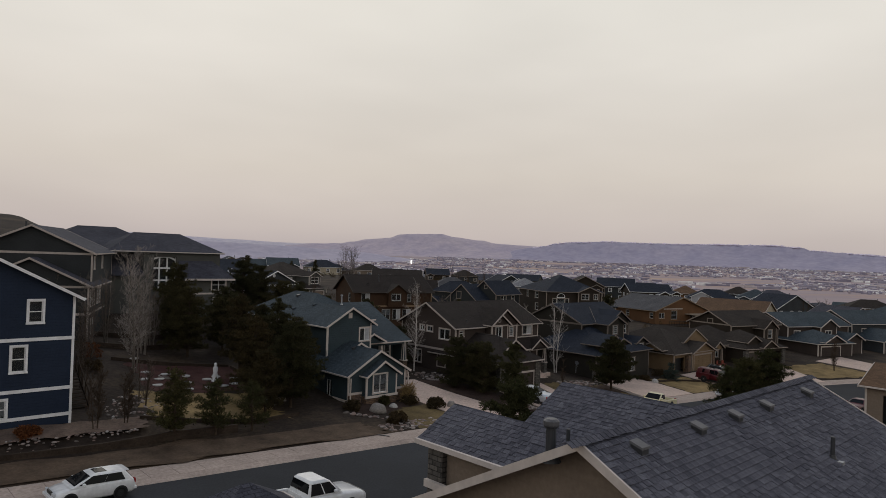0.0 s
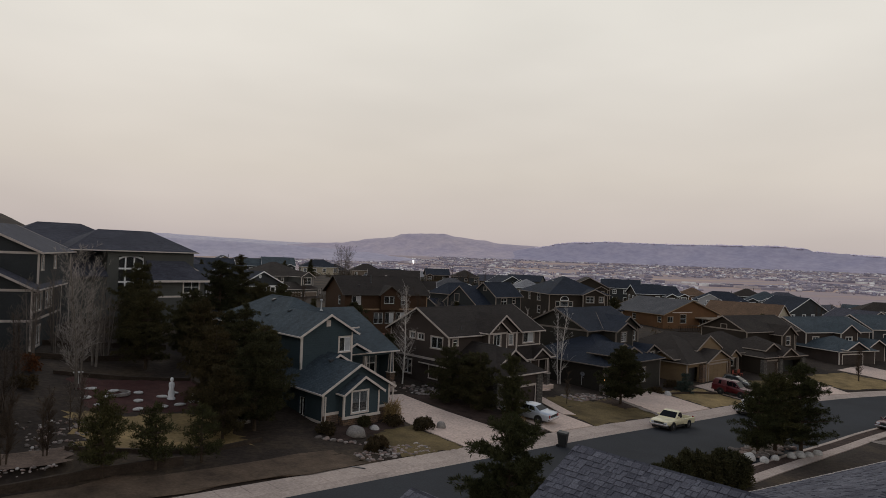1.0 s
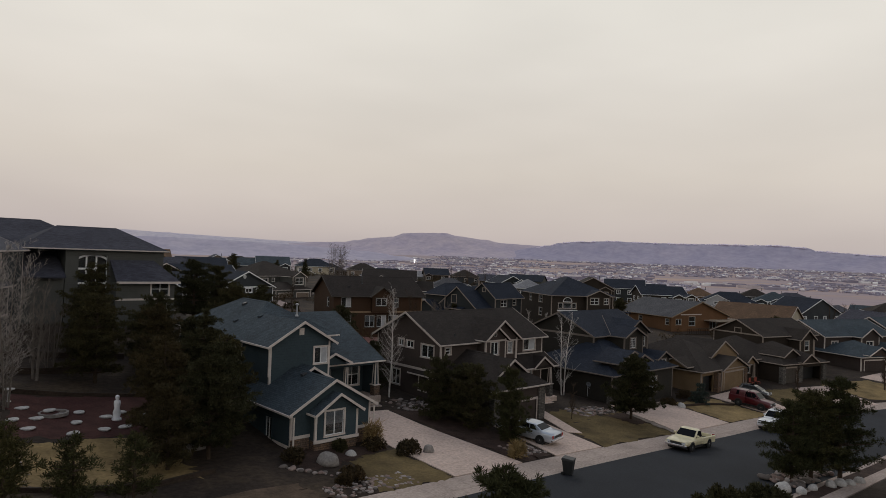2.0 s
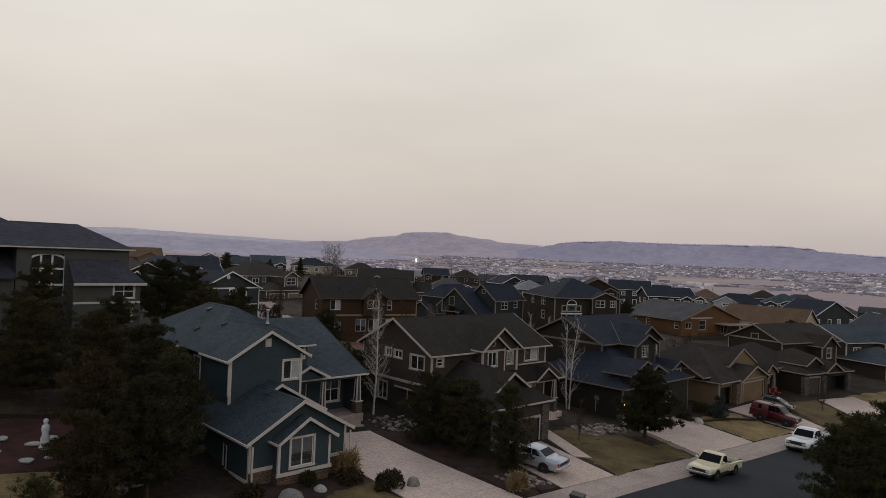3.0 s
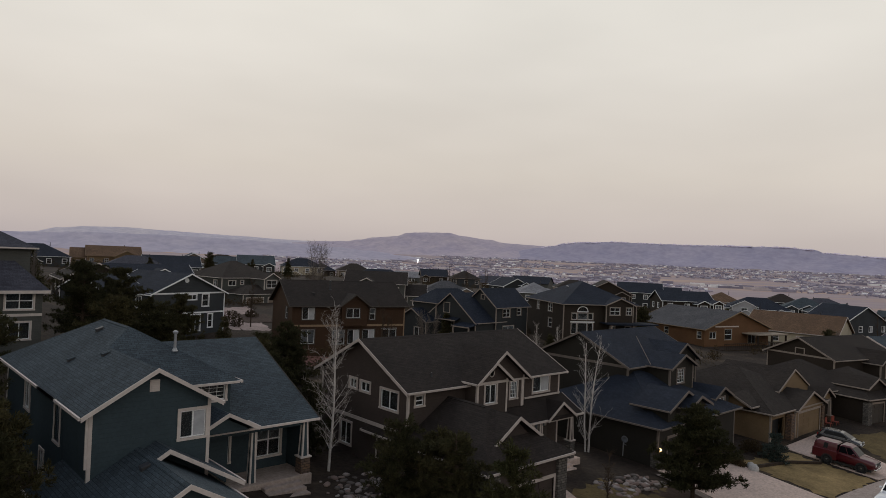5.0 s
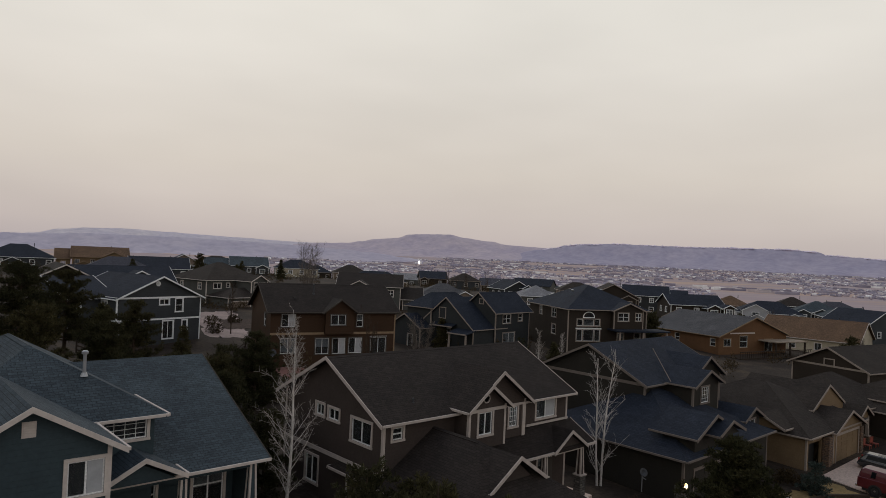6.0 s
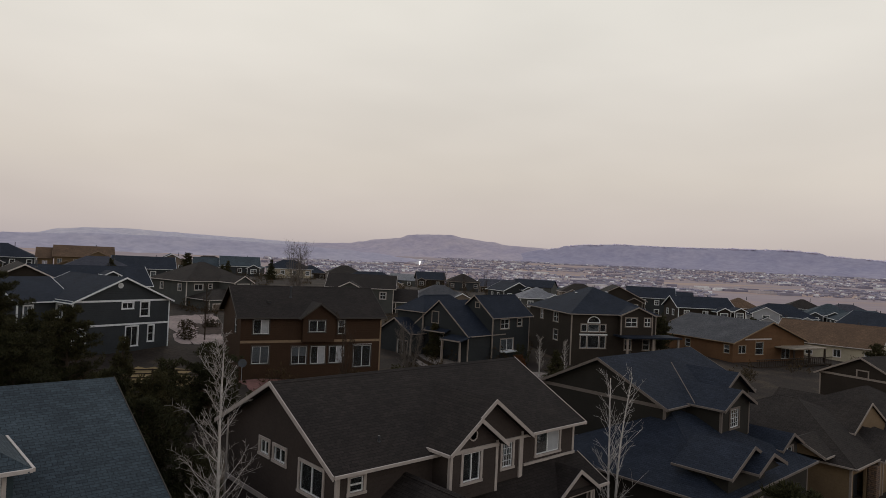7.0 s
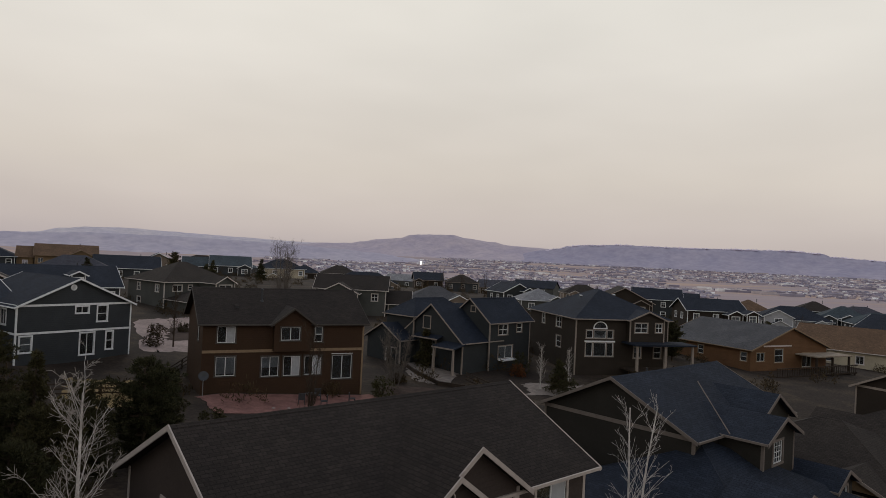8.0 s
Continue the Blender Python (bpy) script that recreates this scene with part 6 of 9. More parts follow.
far_house(240, 86, -58, 16, 11, 5.2, W_GREY, ROOF_TEAL, TRIM_WHITE, "grey house with slate hip roof and white gable", hip=True, gables=((-3.0, 4.2, 0.2, 1.4),), seed=36)
far_house(280, 70, -60, 17, 12, 3.6, W_BEIGE, ROOF_UMBER, TRIM_WHITE, "beige house with umber roof", hip=True, seed=32)


# ---------------------------------------------------------------- trees and shrubs
def tube(vs, fs, p, q, r0, r1, sides=5):
    """A tapered limb from p to q."""
    p, q = Vector(p), Vector(q)
    d = (q - p).normalized()
    a = d.orthogonal().normalized()
    b = d.cross(a)
    base = len(vs)
    for c, r in ((p, r0), (q, r1)):
        for i in range(sides):
            t = 2 * math.pi * i / sides
            vs.append(tuple(c + a * (r * math.cos(t)) + b * (r * math.sin(t))))
    for i in range(sides):
        j = (i + 1) % sides
        fs.append((base + i, base + j, base + sides + j, base + sides + i))
    fs.append(tuple(base + sides + i for i in range(sides)))


def needle_tufts(centres, dirs, rnd, size=0.3, blades=9, width=0.045):
    """Sprays of needles: thin leaf blades about each centre, leaning along dirs."""
    n = len(centres)
    rs = np.random.RandomState(rnd.randint(0, 10 ** 6))
    c = np.repeat(np.array(centres), blades, 0)
    d = np.repeat(np.array(dirs), blades, 0)
    v = rs.normal(size=(n * blades, 3)) * 0.75 + d
    v /= np.linalg.norm(v, axis=1)[:, None]
    length = size * rs.uniform(0.6, 1.15, (n * blades, 1))
    s = np.cross(v, rs.normal(size=(n * blades, 3)))
    s /= np.linalg.norm(s, axis=1)[:, None] + 1e-9
    w = width * rs.uniform(0.7, 1.5, (n * blades, 1))
    start = c + rs.normal(size=(n * blades, 3)) * size * 0.18
    pts = np.stack([start, start + v * length * 0.55 + s * w, start + v * length, start + v * length * 0.55 - s * w], 1).reshape(-1, 3)
    k = np.arange(n * blades)[:, None] * 4 + np.arange(4)[None]
    return pts.tolist(), k.tolist()


def pine_mesh(h, r, seed, shape="pine", whorls=None, bare=0.12):
    """Trunk and crown of a conifer: whorls of limbs, each with sprays of needles."""
    rnd = random.Random(seed)
    tv, tf = [], []
    segs = 8
    lean = Vector((rnd.uniform(-0.03, 0.03), rnd.uniform(-0.03, 0.03), 0))
    pts = [Vector((0, 0, -0.3))] + [Vector((lean.x * h * (i / segs) ** 1.5 + rnd.uniform(-0.03, 0.03), lean.y * h * (i / segs) ** 1.5, h * i / segs)) for i in range(1, segs + 1)]
    for i in range(segs):
        tube(tv, tf, pts[i], pts[i + 1], 0.022 * h * (1 - i / segs) + 0.02, 0.022 * h * (1 - (i + 1) / segs) + 0.015, 8)
    centres, dirs = [], []
    whorls = whorls or int(h / 0.3)
    for k in range(whorls):
        f = bare + (1 - bare) * (k + rnd.uniform(-0.4, 0.4)) / whorls
        f = min(0.985, max(bare, f))
        z = h * f
        if shape == "pine":
            env = r * (math.sin(math.pi * min(1, (1 - f) * 0.62 + 0.06)) ** 0.75) * (0.8 + 0.35 * math.sin(k * 1.7 + seed))
        else:
            env = r * (1 - f) ** 0.85 * (0.9 + 0.2 * math.sin(k * 2.1 + seed)) + 0.08
        for j in range(rnd.randint(6, 9)):
            a = rnd.uniform(0, 2 * math.pi)
            ln = env * rnd.uniform(0.6, 1.1)
            rise = rnd.uniform(0.05, 0.45) if shape == "pine" else rnd.uniform(-0.25, 0.1)
            p0 = Vector((lean.x * z, lean.y * z, z))
            d = Vector((math.cos(a), math.sin(a), rise)).normalized()
            p1 = p0 + d * ln
            tube(tv, tf, p0, p1, 0.012 * h * (1 - f) + 0.01, 0.006, 4)
            m = max(2, int(ln / 0.155))
            for i in range(m):
                s = 0.22 + 0.78 * (i + rnd.random()) / m
                side = Vector((-d.y, d.x, 0)) * rnd.uniform(-0.32, 0.32) * ln * s
                centres.append(tuple(p0 + d * ln * s + side + Vector((0, 0, rnd.uniform(-0.08, 0.16)))))
                dirs.append(tuple(d * 0.6 + Vector((0, 0, 0.55))))
    return tv, tf, centres, dirs, rnd


def conifer(x, y, h, r, seed, label, shape="pine", leaf=None, size=0.25, blades=28, width=0.019, z=None, bare=0.12, group="conifers"):
    tv, tf, c, d, rnd = pine_mesh(h, r, seed, shape, bare=bare)
    ob = thing("pine_tree" if shape == "pine" else "spruce_tree", pose(x, y, ground_z(x, y) if z is None else z, 0, 0, seed * 47 % 360), label, "tree", group)
    raw("trunk", tv, tf, BARK, ob, "rough brown trunk and limbs")
    v, f = needle_tufts(c, d, rnd, size, blades, width)
    raw("crown", v, f, leaf or PINE, ob, "sprays of green needles")
    return ob


def bare_tree(x, y, h, seed, label, bark, twig, stems=1, spread_=0.5, levels=5, z=None, name="birch_tree", thick=0.016, kids=3, group="leafless trees", limbs=4, fan=0.05):
    """A leafless tree: stems that fork into limbs and fine twigs."""
    rnd = random.Random(seed)
    tv, tf, bv, bf = [], [], [], []

    def grow(p, d, ln, r, lev):
        n = (7, 3, 2, 1, 1)[lev]
        q = p
        for i in range(n):
            w = 0.025 if lev == 0 else 0.1
            d2 = (d + Vector((rnd.gauss(0, w), rnd.gauss(0, w), 0.05))).normalized()
            if lev == 0 and stems == 1:
                d2 = Vector((d2.x * 0.5, d2.y * 0.5, d2.z)).normalized()
            e = q + d2 * (ln / n)
            ra, rb = r * (1 - 0.75 * i / n), r * (1 - 0.75 * (i + 1) / n)
            if lev < 2:
                tube(tv, tf, q, e, max(0.006, ra), max(0.005, rb), 6 if lev == 0 else 5)
            else:
                tube(bv, bf, q, e, max(0.005, ra), max(0.004, rb), 3)
            if lev < levels - 1 and (i > 0 or lev > 0):
                for _ in range(kids + (limbs if lev == 0 else 0)):
                    if rnd.random() < 0.8:
                        a = rnd.uniform(0, 2 * math.pi)
                        side = d2.orthogonal().normalized()
                        side = (Matrix.Rotation(a, 3, d2) @ side)
                        nd = (d2 * (1 - spread_ * 0.6) + side * spread_ + Vector((0, 0, 0.25))).normalized()
                        at = q + (e - q) * rnd.random()
                        grow(at, nd, ln * rnd.uniform(0.12, 0.24) * (1.1 - 0.35 * i / n) * (1.9 if lev else 1.0), max(0.007, ra * (0.24 if lev == 0 else 0.5)), lev + 1)
            q, d = e, d2

    for s in range(stems):
        a = rnd.uniform(0, 2 * math.pi)
        off = 0.0 if stems == 1 else 0.22
        lean = Vector((math.cos(a) * fan * (stems > 1), math.sin(a) * fan * (stems > 1), 1))
        grow(Vector((math.cos(a) * off, math.sin(a) * off, -0.2)), lean.normalized(), h * rnd.uniform(0.88, 1.0), thick * h, 0)
    ob = thing(name, pose(x, y, ground_z(x, y) if z is None else z), label, "tree", group)
    raw("trunk", tv, tf, bark, ob, "slender pale trunk and limbs")
    raw("crown", bv, bf, twig, ob, "fine leafless twigs")
    return ob


def shrub(x, y, r, h, seed, label, leaf, count=260, size=0.16, name="shrub", z=None, width=0.03):
    rnd = random.Random(seed)
    tv, tf, c, d = [], [], [], []
    for i in range(14):
        a = rnd.uniform(0, 2 * math.pi)
        p = Vector((math.cos(a) * r * rnd.uniform(0.2, 0.8), math.sin(a) * r * rnd.uniform(0.2, 0.8), h * rnd.uniform(0.6, 0.95)))
        tube(tv, tf, (0, 0, -0.1), p, 0.02, 0.006, 4)
    for i in range(count):
        a, e = rnd.uniform(0, 2 * math.pi), rnd.uniform(0.02, 1.0)
        rr = r * math.sqrt(rnd.uniform(0.2, 1)) * (0.75 + 0.3 * math.sin(3 * a + seed))
        zz = h * e * math.sqrt(max(0.05, 1 - (rr / (r * 1.15)) ** 2))
        c.append((rr * math.cos(a), rr * math.sin(a), zz))
        d.append((math.cos(a) * 0.5, math.sin(a) * 0.5, 0.6))
    ob = thing(name, pose(x, y, ground_z(x, y) if z is None else z), label, "shrub", "garden shrubs")
    raw("stems", tv, tf, BARK, ob)
    v, f = needle_tufts(c, d, rnd, size, 8, width)
    raw("foliage", v, f, leaf, ob)
    return ob


# garden of pines beside the teal house
conifer(28.0, 69.5, 7.6, 2.6, 11, "tall dark pine with rounded crown on the slope", leaf=PINE_DARK, z=4.4)
conifer(42.0, 82.5, 6.8, 2.7, 13, "dark pine before the hillside house", leaf=PINE_DARK, z=5.6)
conifer(45.5, 84.5, 6.2, 2.4, 14, "dark pine before the hillside house", leaf=PINE_DARK, z=5.6)
conifer(30.4, 52.7, 7.2, 1.9, 16, "slender dark pine beside the teal house", leaf=PINE_DARK)
conifer(28.4, 55.5, 7.0, 2.0, 17, "slender dark pine beside the teal house", leaf=PINE_BROWN)
conifer(31.2, 57.2, 5.9, 1.8, 18, "slender dark pine beside the teal house", leaf=PINE_DARK)
conifer(26.1, 61.5, 6.4, 2.3, 19, "broad dark pine in the back garden", leaf=PINE_DARK)
conifer(30.4, 63.4, 5.2, 2.1, 20, "broad dark pine in the back garden", leaf=PINE_DARK)
conifer(25.3, 45.1, 4.6, 2.0, 21, "brownish young pine by the timber wall", leaf=PINE_BROWN)
conifer(28.0, 46.0, 6.0, 2.5, 22, "dense young pine by the timber wall", leaf=PINE_DARK)
conifer(29.8, 48.6, 6.2, 2.2, 23, "dense young pine by the timber wall", leaf=PINE_DARK)
conifer(26.4, 48.8, 6.4, 2.3, 45, "dense dark pine by the timber wall", leaf=PINE_BROWN)
conifer(30.6, 50.0, 6.2, 2.0, 46, "dense dark pine beside the teal house", leaf=PINE_DARK)
conifer(26.6, 66.0, 5.6, 2.3, 47, "dark pine on the garden slope", leaf=PINE_DARK)
conifer(33.6, 70.5, 5.0, 2.2, 48, "dark pine on the garden slope", leaf=PINE_DARK)
conifer(16.9, 41.0, 4.1, 1.4, 24, "young pine above the pavement", size=0.26, blades=20)
conifer(19.6, 41.1, 3.4, 1.25, 25, "sparse young pine above the pavement", size=0.26, blades=14)
conifer(22.3, 41.4, 3.2, 1.2, 26, "sparse young pine above the pavement", size=0.26, blades=14)
# pines between the teal and the taupe house
conifer(47.6, 47.5, 4.9, 2.0, 27, "bushy pine beside a driveway", leaf=PINE_DARK, bare=0.03)
conifer(48.7, 44.4, 5.0, 1.9, 28, "bushy pine beside a driveway", leaf=PINE_DARK, bare=0.03)
conifer(49.1, 41.2, 5.4, 1.6, 29, "slim pine at the corner of a driveway", leaf=PINE, bare=0.03)
conifer(49.5, 46.5, 4.6, 1.9, 30, "bushy pine beside a driveway", leaf=PINE_DARK, bare=0.03)
conifer(67.1, 41.8, 5.9, 2.7, 31, "full round pine on a mulch ring", leaf=PINE_MID, bare=0.13, size=0.28, blades=36, width=0.024)
conifer(83.4, 43.1, 2.5, 1.25, 32, "small blue spruce beside a driveway", "spruce", SPRUCE_BLUE, size=0.22, bare=0.02)
conifer(48.6, 57.6, 4.4, 1.7, 39, "dark pine between two houses", leaf=PINE_DARK, bare=0.03)
conifer(48.0, 61.7, 5.2, 2.1, 33, "dark pine between two houses", leaf=PINE_DARK)
conifer(50.5, 68.0, 5.0, 2.1, 34, "dark pine between two houses", leaf=PINE_DARK)
conifer(57.3, 76.4, 4.8, 1.9, 35, "dark spreading pine in a back garden", leaf=PINE_DARK)
conifer(47.5, 83.0, 5.4, 1.9, 36, "dark spruce in a back garden", "spruce", PINE_DARK)
conifer(45.0, 73.0, 6.0, 2.2, 37, "dark pine in a back garden", leaf=PINE_DARK)
conifer(40.5, 70.0, 6.4, 2.3, 38, "dark pine in a back garden", leaf=PINE_DARK)
# screen of conifers between the back gardens
for i, (x, y, top, r, kind) in enumerate(((51.5, 76.5, 8.1, 1.7, "spruce"), (56.6, 74.5, 7.7, 2.4, "pine"), (49.3, 80.5, 9.5, 2.4, "pine"), (53.0, 72.4, 7.0, 1.9, "pine"), (50.0, 73.0, 6.6, 2.0, "pine"), (58.6, 76.5, 5.6, 1.6, "spruce"))):
    conifer(x, y, top - ground_z(x, y), r, 230 + i, "dark conifer in the screen between back gardens", kind, PINE_DARK, bare=0.04)
# near side of the street
conifer(62.0, 24.6, 6.3, 2.3, 41, "tall green pine on the near verge", size=0.27, bare=0.1)
conifer(64.2, 23.4, 7.1, 2.3, 42, "tall green pine on the near verge", size=0.27, bare=0.1)
conifer(60.2, 25.2, 5.3, 1.9, 43, "smaller green pine on the near verge", size=0.27, bare=0.1)
conifer(25.8, 21.2, 6.6, 2.1, 44, "green pine on the near verge beside the street", size=0.24, blades=60, width=0.014, bare=0.04)
# far conifers
for i, (x, y, hh, r) in enumerate(((132, 84, 5.5, 2.0), (134.5, 86, 4.8, 1.8), (141, 93, 5.0, 1.8), (150, 60, 4.6, 1.8), (101, 80, 3.6, 1.6), (96, 96, 4.5, 1.7),
                                  (83, 103, 4.0, 1.5), (99, 168, 6.0, 2.2), (102, 172, 6.5, 2.2), (110, 215, 6.5, 2.2), (78, 172, 6.0, 2.4), (125, 195, 6.0, 2.0), (197, 118, 5.0, 2.0),
                                  (221, 119, 5.0, 2.0), (239, 112, 5.0, 2.0), (170, 86, 5.0, 1.9), (181, 90, 4.5, 1.8), (63, 88, 2.8, 1.3), (52, 98, 5.0, 1.8), (47, 104, 5.5, 2.2), (41, 98, 6.0, 2.4))):
    conifer(x, y, hh, r, 60 + i, "dark conifer among far houses", "spruce" if i % 3 else "pine", PINE_DARK, size=0.34, blades=6, width=0.05)

# leafless trees
bare_tree(48.1, 54.4, 9.5, 71, "tall white-barked aspen with bare branches", BARK_BIRCH, BARK_TAN, 1, 0.75, 4, kids=3, thick=0.0095, limbs=6)
bare_tree(69.2, 51.2, 9.4, 72, "white-barked aspen clump with bare branches", BARK_BIRCH, BARK_BIRCH, 2, 0.65, 4, kids=1, z=-0.6, thick=0.009, limbs=6)
bare_tree(19.6, 56.3, 10.2, 73, "tall pale bare aspen in the back garden", BARK_GREY, BARK_TAN, 4, 0.6, 4, kids=3, thick=0.006, limbs=4, fan=0.09)
bare_tree(22.4, 62.7, 7.0, 74, "grey bare aspen in the back garden", BARK_GREY, BARK_GREY, 2, 0.5, 4, kids=3)
bare_tree(60.4, 43.7, 3.4, 75, "small bare ornamental tree in a lawn", BARK, BARK, 1, 0.6, 4, name="ornamental_tree", thick=0.012)
bare_tree(104.6, 146.5, 13.2, 76, "tall bare cottonwood above the roofs", BARK_GREY, BARK_DUSK, 8, 0.7, 4, name="cottonwood_tree", thick=0.007, kids=3, fan=0.13, limbs=3, z=2.0)
for i, (x, y, hh) in enumerate(((16.2, 58.0, 5.0), (18.0, 63.0, 6.0), (14.6, 52.0, 4.0), (20.5, 66.5, 6.5), (16.0, 67.0, 6.0), (23.8, 64.5, 5.5), (17.2, 47.5, 3.4))):
    bare_tree(x, y, hh, 170 + i, "tangled bare grey-brown thicket tree in the garden", BARK_GREY if i % 2 else BARK, BARK_DUSK, 4, 0.6, 4, name="thicket_tree", thick=0.009, kids=2)
# winter thicket over the banks between the far gardens
th_rnd = random.Random(77)
cs, ds = [], []
for i in range(330):
    x, y = th_rnd.uniform(48, 230), th_rnd.uniform(64, 235)
    if y < 64 or (64 < x < 90 and 100 < y < 136):
        continue
    r, hh = th_rnd.uniform(0.7, 2.0), th_rnd.uniform(0.8, 2.4)
    for k in range(60):
        a, q = th_rnd.uniform(0, 2 * math.pi), math.sqrt(th_rnd.random())
        cs.append((x + r * q * math.cos(a), y + r * q * math.sin(a), ground_z(x, y) + hh * th_rnd.random() * (1.1 - q * q * 0.8)))
        ds.append((math.cos(a) * 0.4, math.sin(a) * 0.4, 0.9))
v, f = needle_tufts(cs, ds, th_rnd, 0.5, 4, 0.035)
tagged(raw("thicket", v, f, BUSH), "brown winter thicket and scrub between gardens", "scrub", kind="stuff")
bare_tree(61.8, 60.5, 4.2, 77, "bare shrubby tree behind the taupe house", BARK_GREY, BARK_GREY, 4, 0.55, 4, z=0.4, thick=0.01)
bare_tree(66.5, 74.0, 8.4, 78, "thin bare tree behind the taupe house", BARK, BARK, 2, 0.4, 4, z=0.4, thick=0.009)
bare_tree(85.4, 88.4, 5.8, 79, "broad bare greyish garden tree", BARK_GREY, BARK_GREY, 6, 0.6, 4, thick=0.009, fan=0.3)
bare_tree(100.3, 81.9, 5.0, 80, "slim white aspen by a garden wall", BARK_BIRCH, BARK_TAN, 1, 0.5, 4)
bare_tree(103.2, 80.4, 4.8, 81, "slim white aspen by a garden wall", BARK_BIRCH, BARK_TAN, 1, 0.5, 4)
bare_tree(40.0, 92.0, 6.0, 82, "bare grey tree on the slope", BARK_GREY, BARK_GREY, 2, 0.5, 4)
bare_tree(44.0, 90.0, 5.0, 83, "bare grey tree on the slope", BARK_GREY, BARK_GREY, 3, 0.5, 4)
bare_tree(72.5, 113.0, 6.5, 84, "bare street tree beside a forecourt", BARK, BARK, 1, 0.55, 5, name="street_tree")
bare_tree(12.9, 42.6, 3.6, 85, "low bare shrub tree on a rock bank", BARK, BARK, 3, 0.6, 4, name="ornamental_tree", thick=0.01)
bare_tree(14.8, 43.6, 3.4, 86, "low bare shrub tree on a rock bank", BARK, BARK, 3, 0.6, 4, name="ornamental_tree", thick=0.01)
bare_tree(115.5, 32.9, 5.0, 87, "bare street tree with dark twigs", BARK, BARK, 2, 0.55, 5, name="street_tree", thick=0.012)
bare_tree(99.2, 38.3, 4.0, 88, "slim bare tree in a front garden", BARK, BARK, 1, 0.5, 4, name="ornamental_tree", thick=0.012)
bare_tree(148.0, 58.0, 5.0, 89, "pale bare tree beside a deck", BARK_GREY, BARK_GREY, 2, 0.5, 4)
for i, (x, y, hh) in enumerate(((95, 152, 7.0), (122, 176, 7.5), (164, 168, 7.0), (182, 170, 7.5), (212, 152, 7.0), (190, 88, 6.5), (203, 66, 8.0), (209, 62, 8.5), (216, 66, 8.0), (160, 156, 6.5), (143, 143, 6.0))):
    bare_tree(x, y, hh, 90 + i, "bare brown tree between far houses", BARK, BARK, 2, 0.55, 4, name="street_tree", thick=0.011, kids=2)

# shrubs
for i, (x, y, r, hh, leaf, lab) in enumerate(((32.3, 43.6, 0.75, 0.8, BUSH, "round dark winter shrub by the teal house"), (36.0, 44.2, 0.5, 0.7, PINE_DARK, "small evergreen shrub under a window"),
                                             (38.3, 43.6, 0.8, 0.75, BUSH, "low brown shrub under a window"), (39.7, 41.9, 0.9, 0.8, BUSH, "low brown shrub beside a driveway"),
                                             (40.7, 42.7, 0.6, 0.6, BUSH, "low brown shrub beside a driveway"), (33.8, 39.7, 0.8, 0.7, BUSH, "rounded brown shrub on a rock bank"),
                                             (32.9, 39.1, 0.5, 0.6, BUSH, "rounded brown shrub on a rock bank"), (9.3, 42.8, 0.7, 0.6, BUSH_RUST, "rust-red shrub on a rock bank"),
                                             (7.0, 42.4, 0.6, 0.5, BUSH_RUST, "rust-red shrub on a rock bank"), (13.1, 53.1, 1.0, 2.6, BUSH_RUST, "tall dark red shrub beside the blue house"),
                                             (17.4, 60.4, 0.9, 1.3, BUSH_RUST, "dark red shrub in the back garden"), (16.3, 56.3, 1.2, 0.8, BUSH, "brown shrub in the back garden"),
                                             (84.2, 45.2, 1.0, 1.0, BUSH, "brown hedge by the tan house"), (79.1, 44.4, 0.9, 0.6, BUSH, "low shrub by the front walk"),
                                             (63.0, 80.0, 1.2, 1.6, PINE_DARK, "dark evergreen shrub by the patio"), (82.0, 86.0, 1.3, 2.0, PINE, "olive evergreen shrub by the patio"),
                                             (51.5, 86.0, 1.4, 1.8, BUSH, "brown thicket on the slope"), (104.4, 88.4, 1.1, 2.6, PINE_DARK, "dark upright evergreen by a house corner"), (102.9, 87.4, 1.0, 1.5, BUSH_RUST, "rust-brown shrub by a house corner"),
                                             (70.4, 113.4, 1.2, 1.5, BUSH, "brown shrub beside a forecourt"), (73.6, 121.6, 1.3, 1.4, BUSH, "brown shrub on a planted mound"), (78.0, 124.0, 1.2, 1.2, BUSH, "brown shrub on a planted mound"),
                                             (87.6, 90.6, 0.9, 1.0, BUSH, "low brown shrub on a gravel terrace"), (97.6, 94.2, 0.8, 0.9, BUSH, "low brown shrub on a gravel terrace"), (67.4, 99.4, 1.0, 1.3, PINE_DARK, "dark evergreen shrub by a fence"), (120.4, 81.8, 1.0, 1.6, PINE_DARK, "dark evergreen shrub by a fence"), (100.0, 78.0, 1.4, 2.2, PINE_DARK, "dark evergreen shrub by a garden wall"))):
    shrub(x, y, r, hh, 120 + i, lab, leaf)
for i, (x, y, hh) in enumerate(((44.2, 23.7, 2.0), (45.3, 23.3, 2.4), (46.4, 22.9, 2.1), (47.6, 22.4, 2.4), (48.7, 22.0, 2.1), (43.2, 24.1, 1.6))):
    shrub(x, y, 1.0, hh, 150 + i, "tall dark evergreen hedge shrub on the near verge", PINE_DARK, 1000, 0.28, z=ground_z(x, y))
for i, (x, y, hh) in enumerate(((38.4, 44.3, 1.4), (38.9, 44.2, 1.6), (46.2, 38.1, 1.0), (47.0, 38.3, 0.9))):
    shrub(x, y, 0.3, hh, 160 + i, "tuft of tall dry ornamental grass", REED, 90, 0.45, "ornamental_grass", width=0.018)


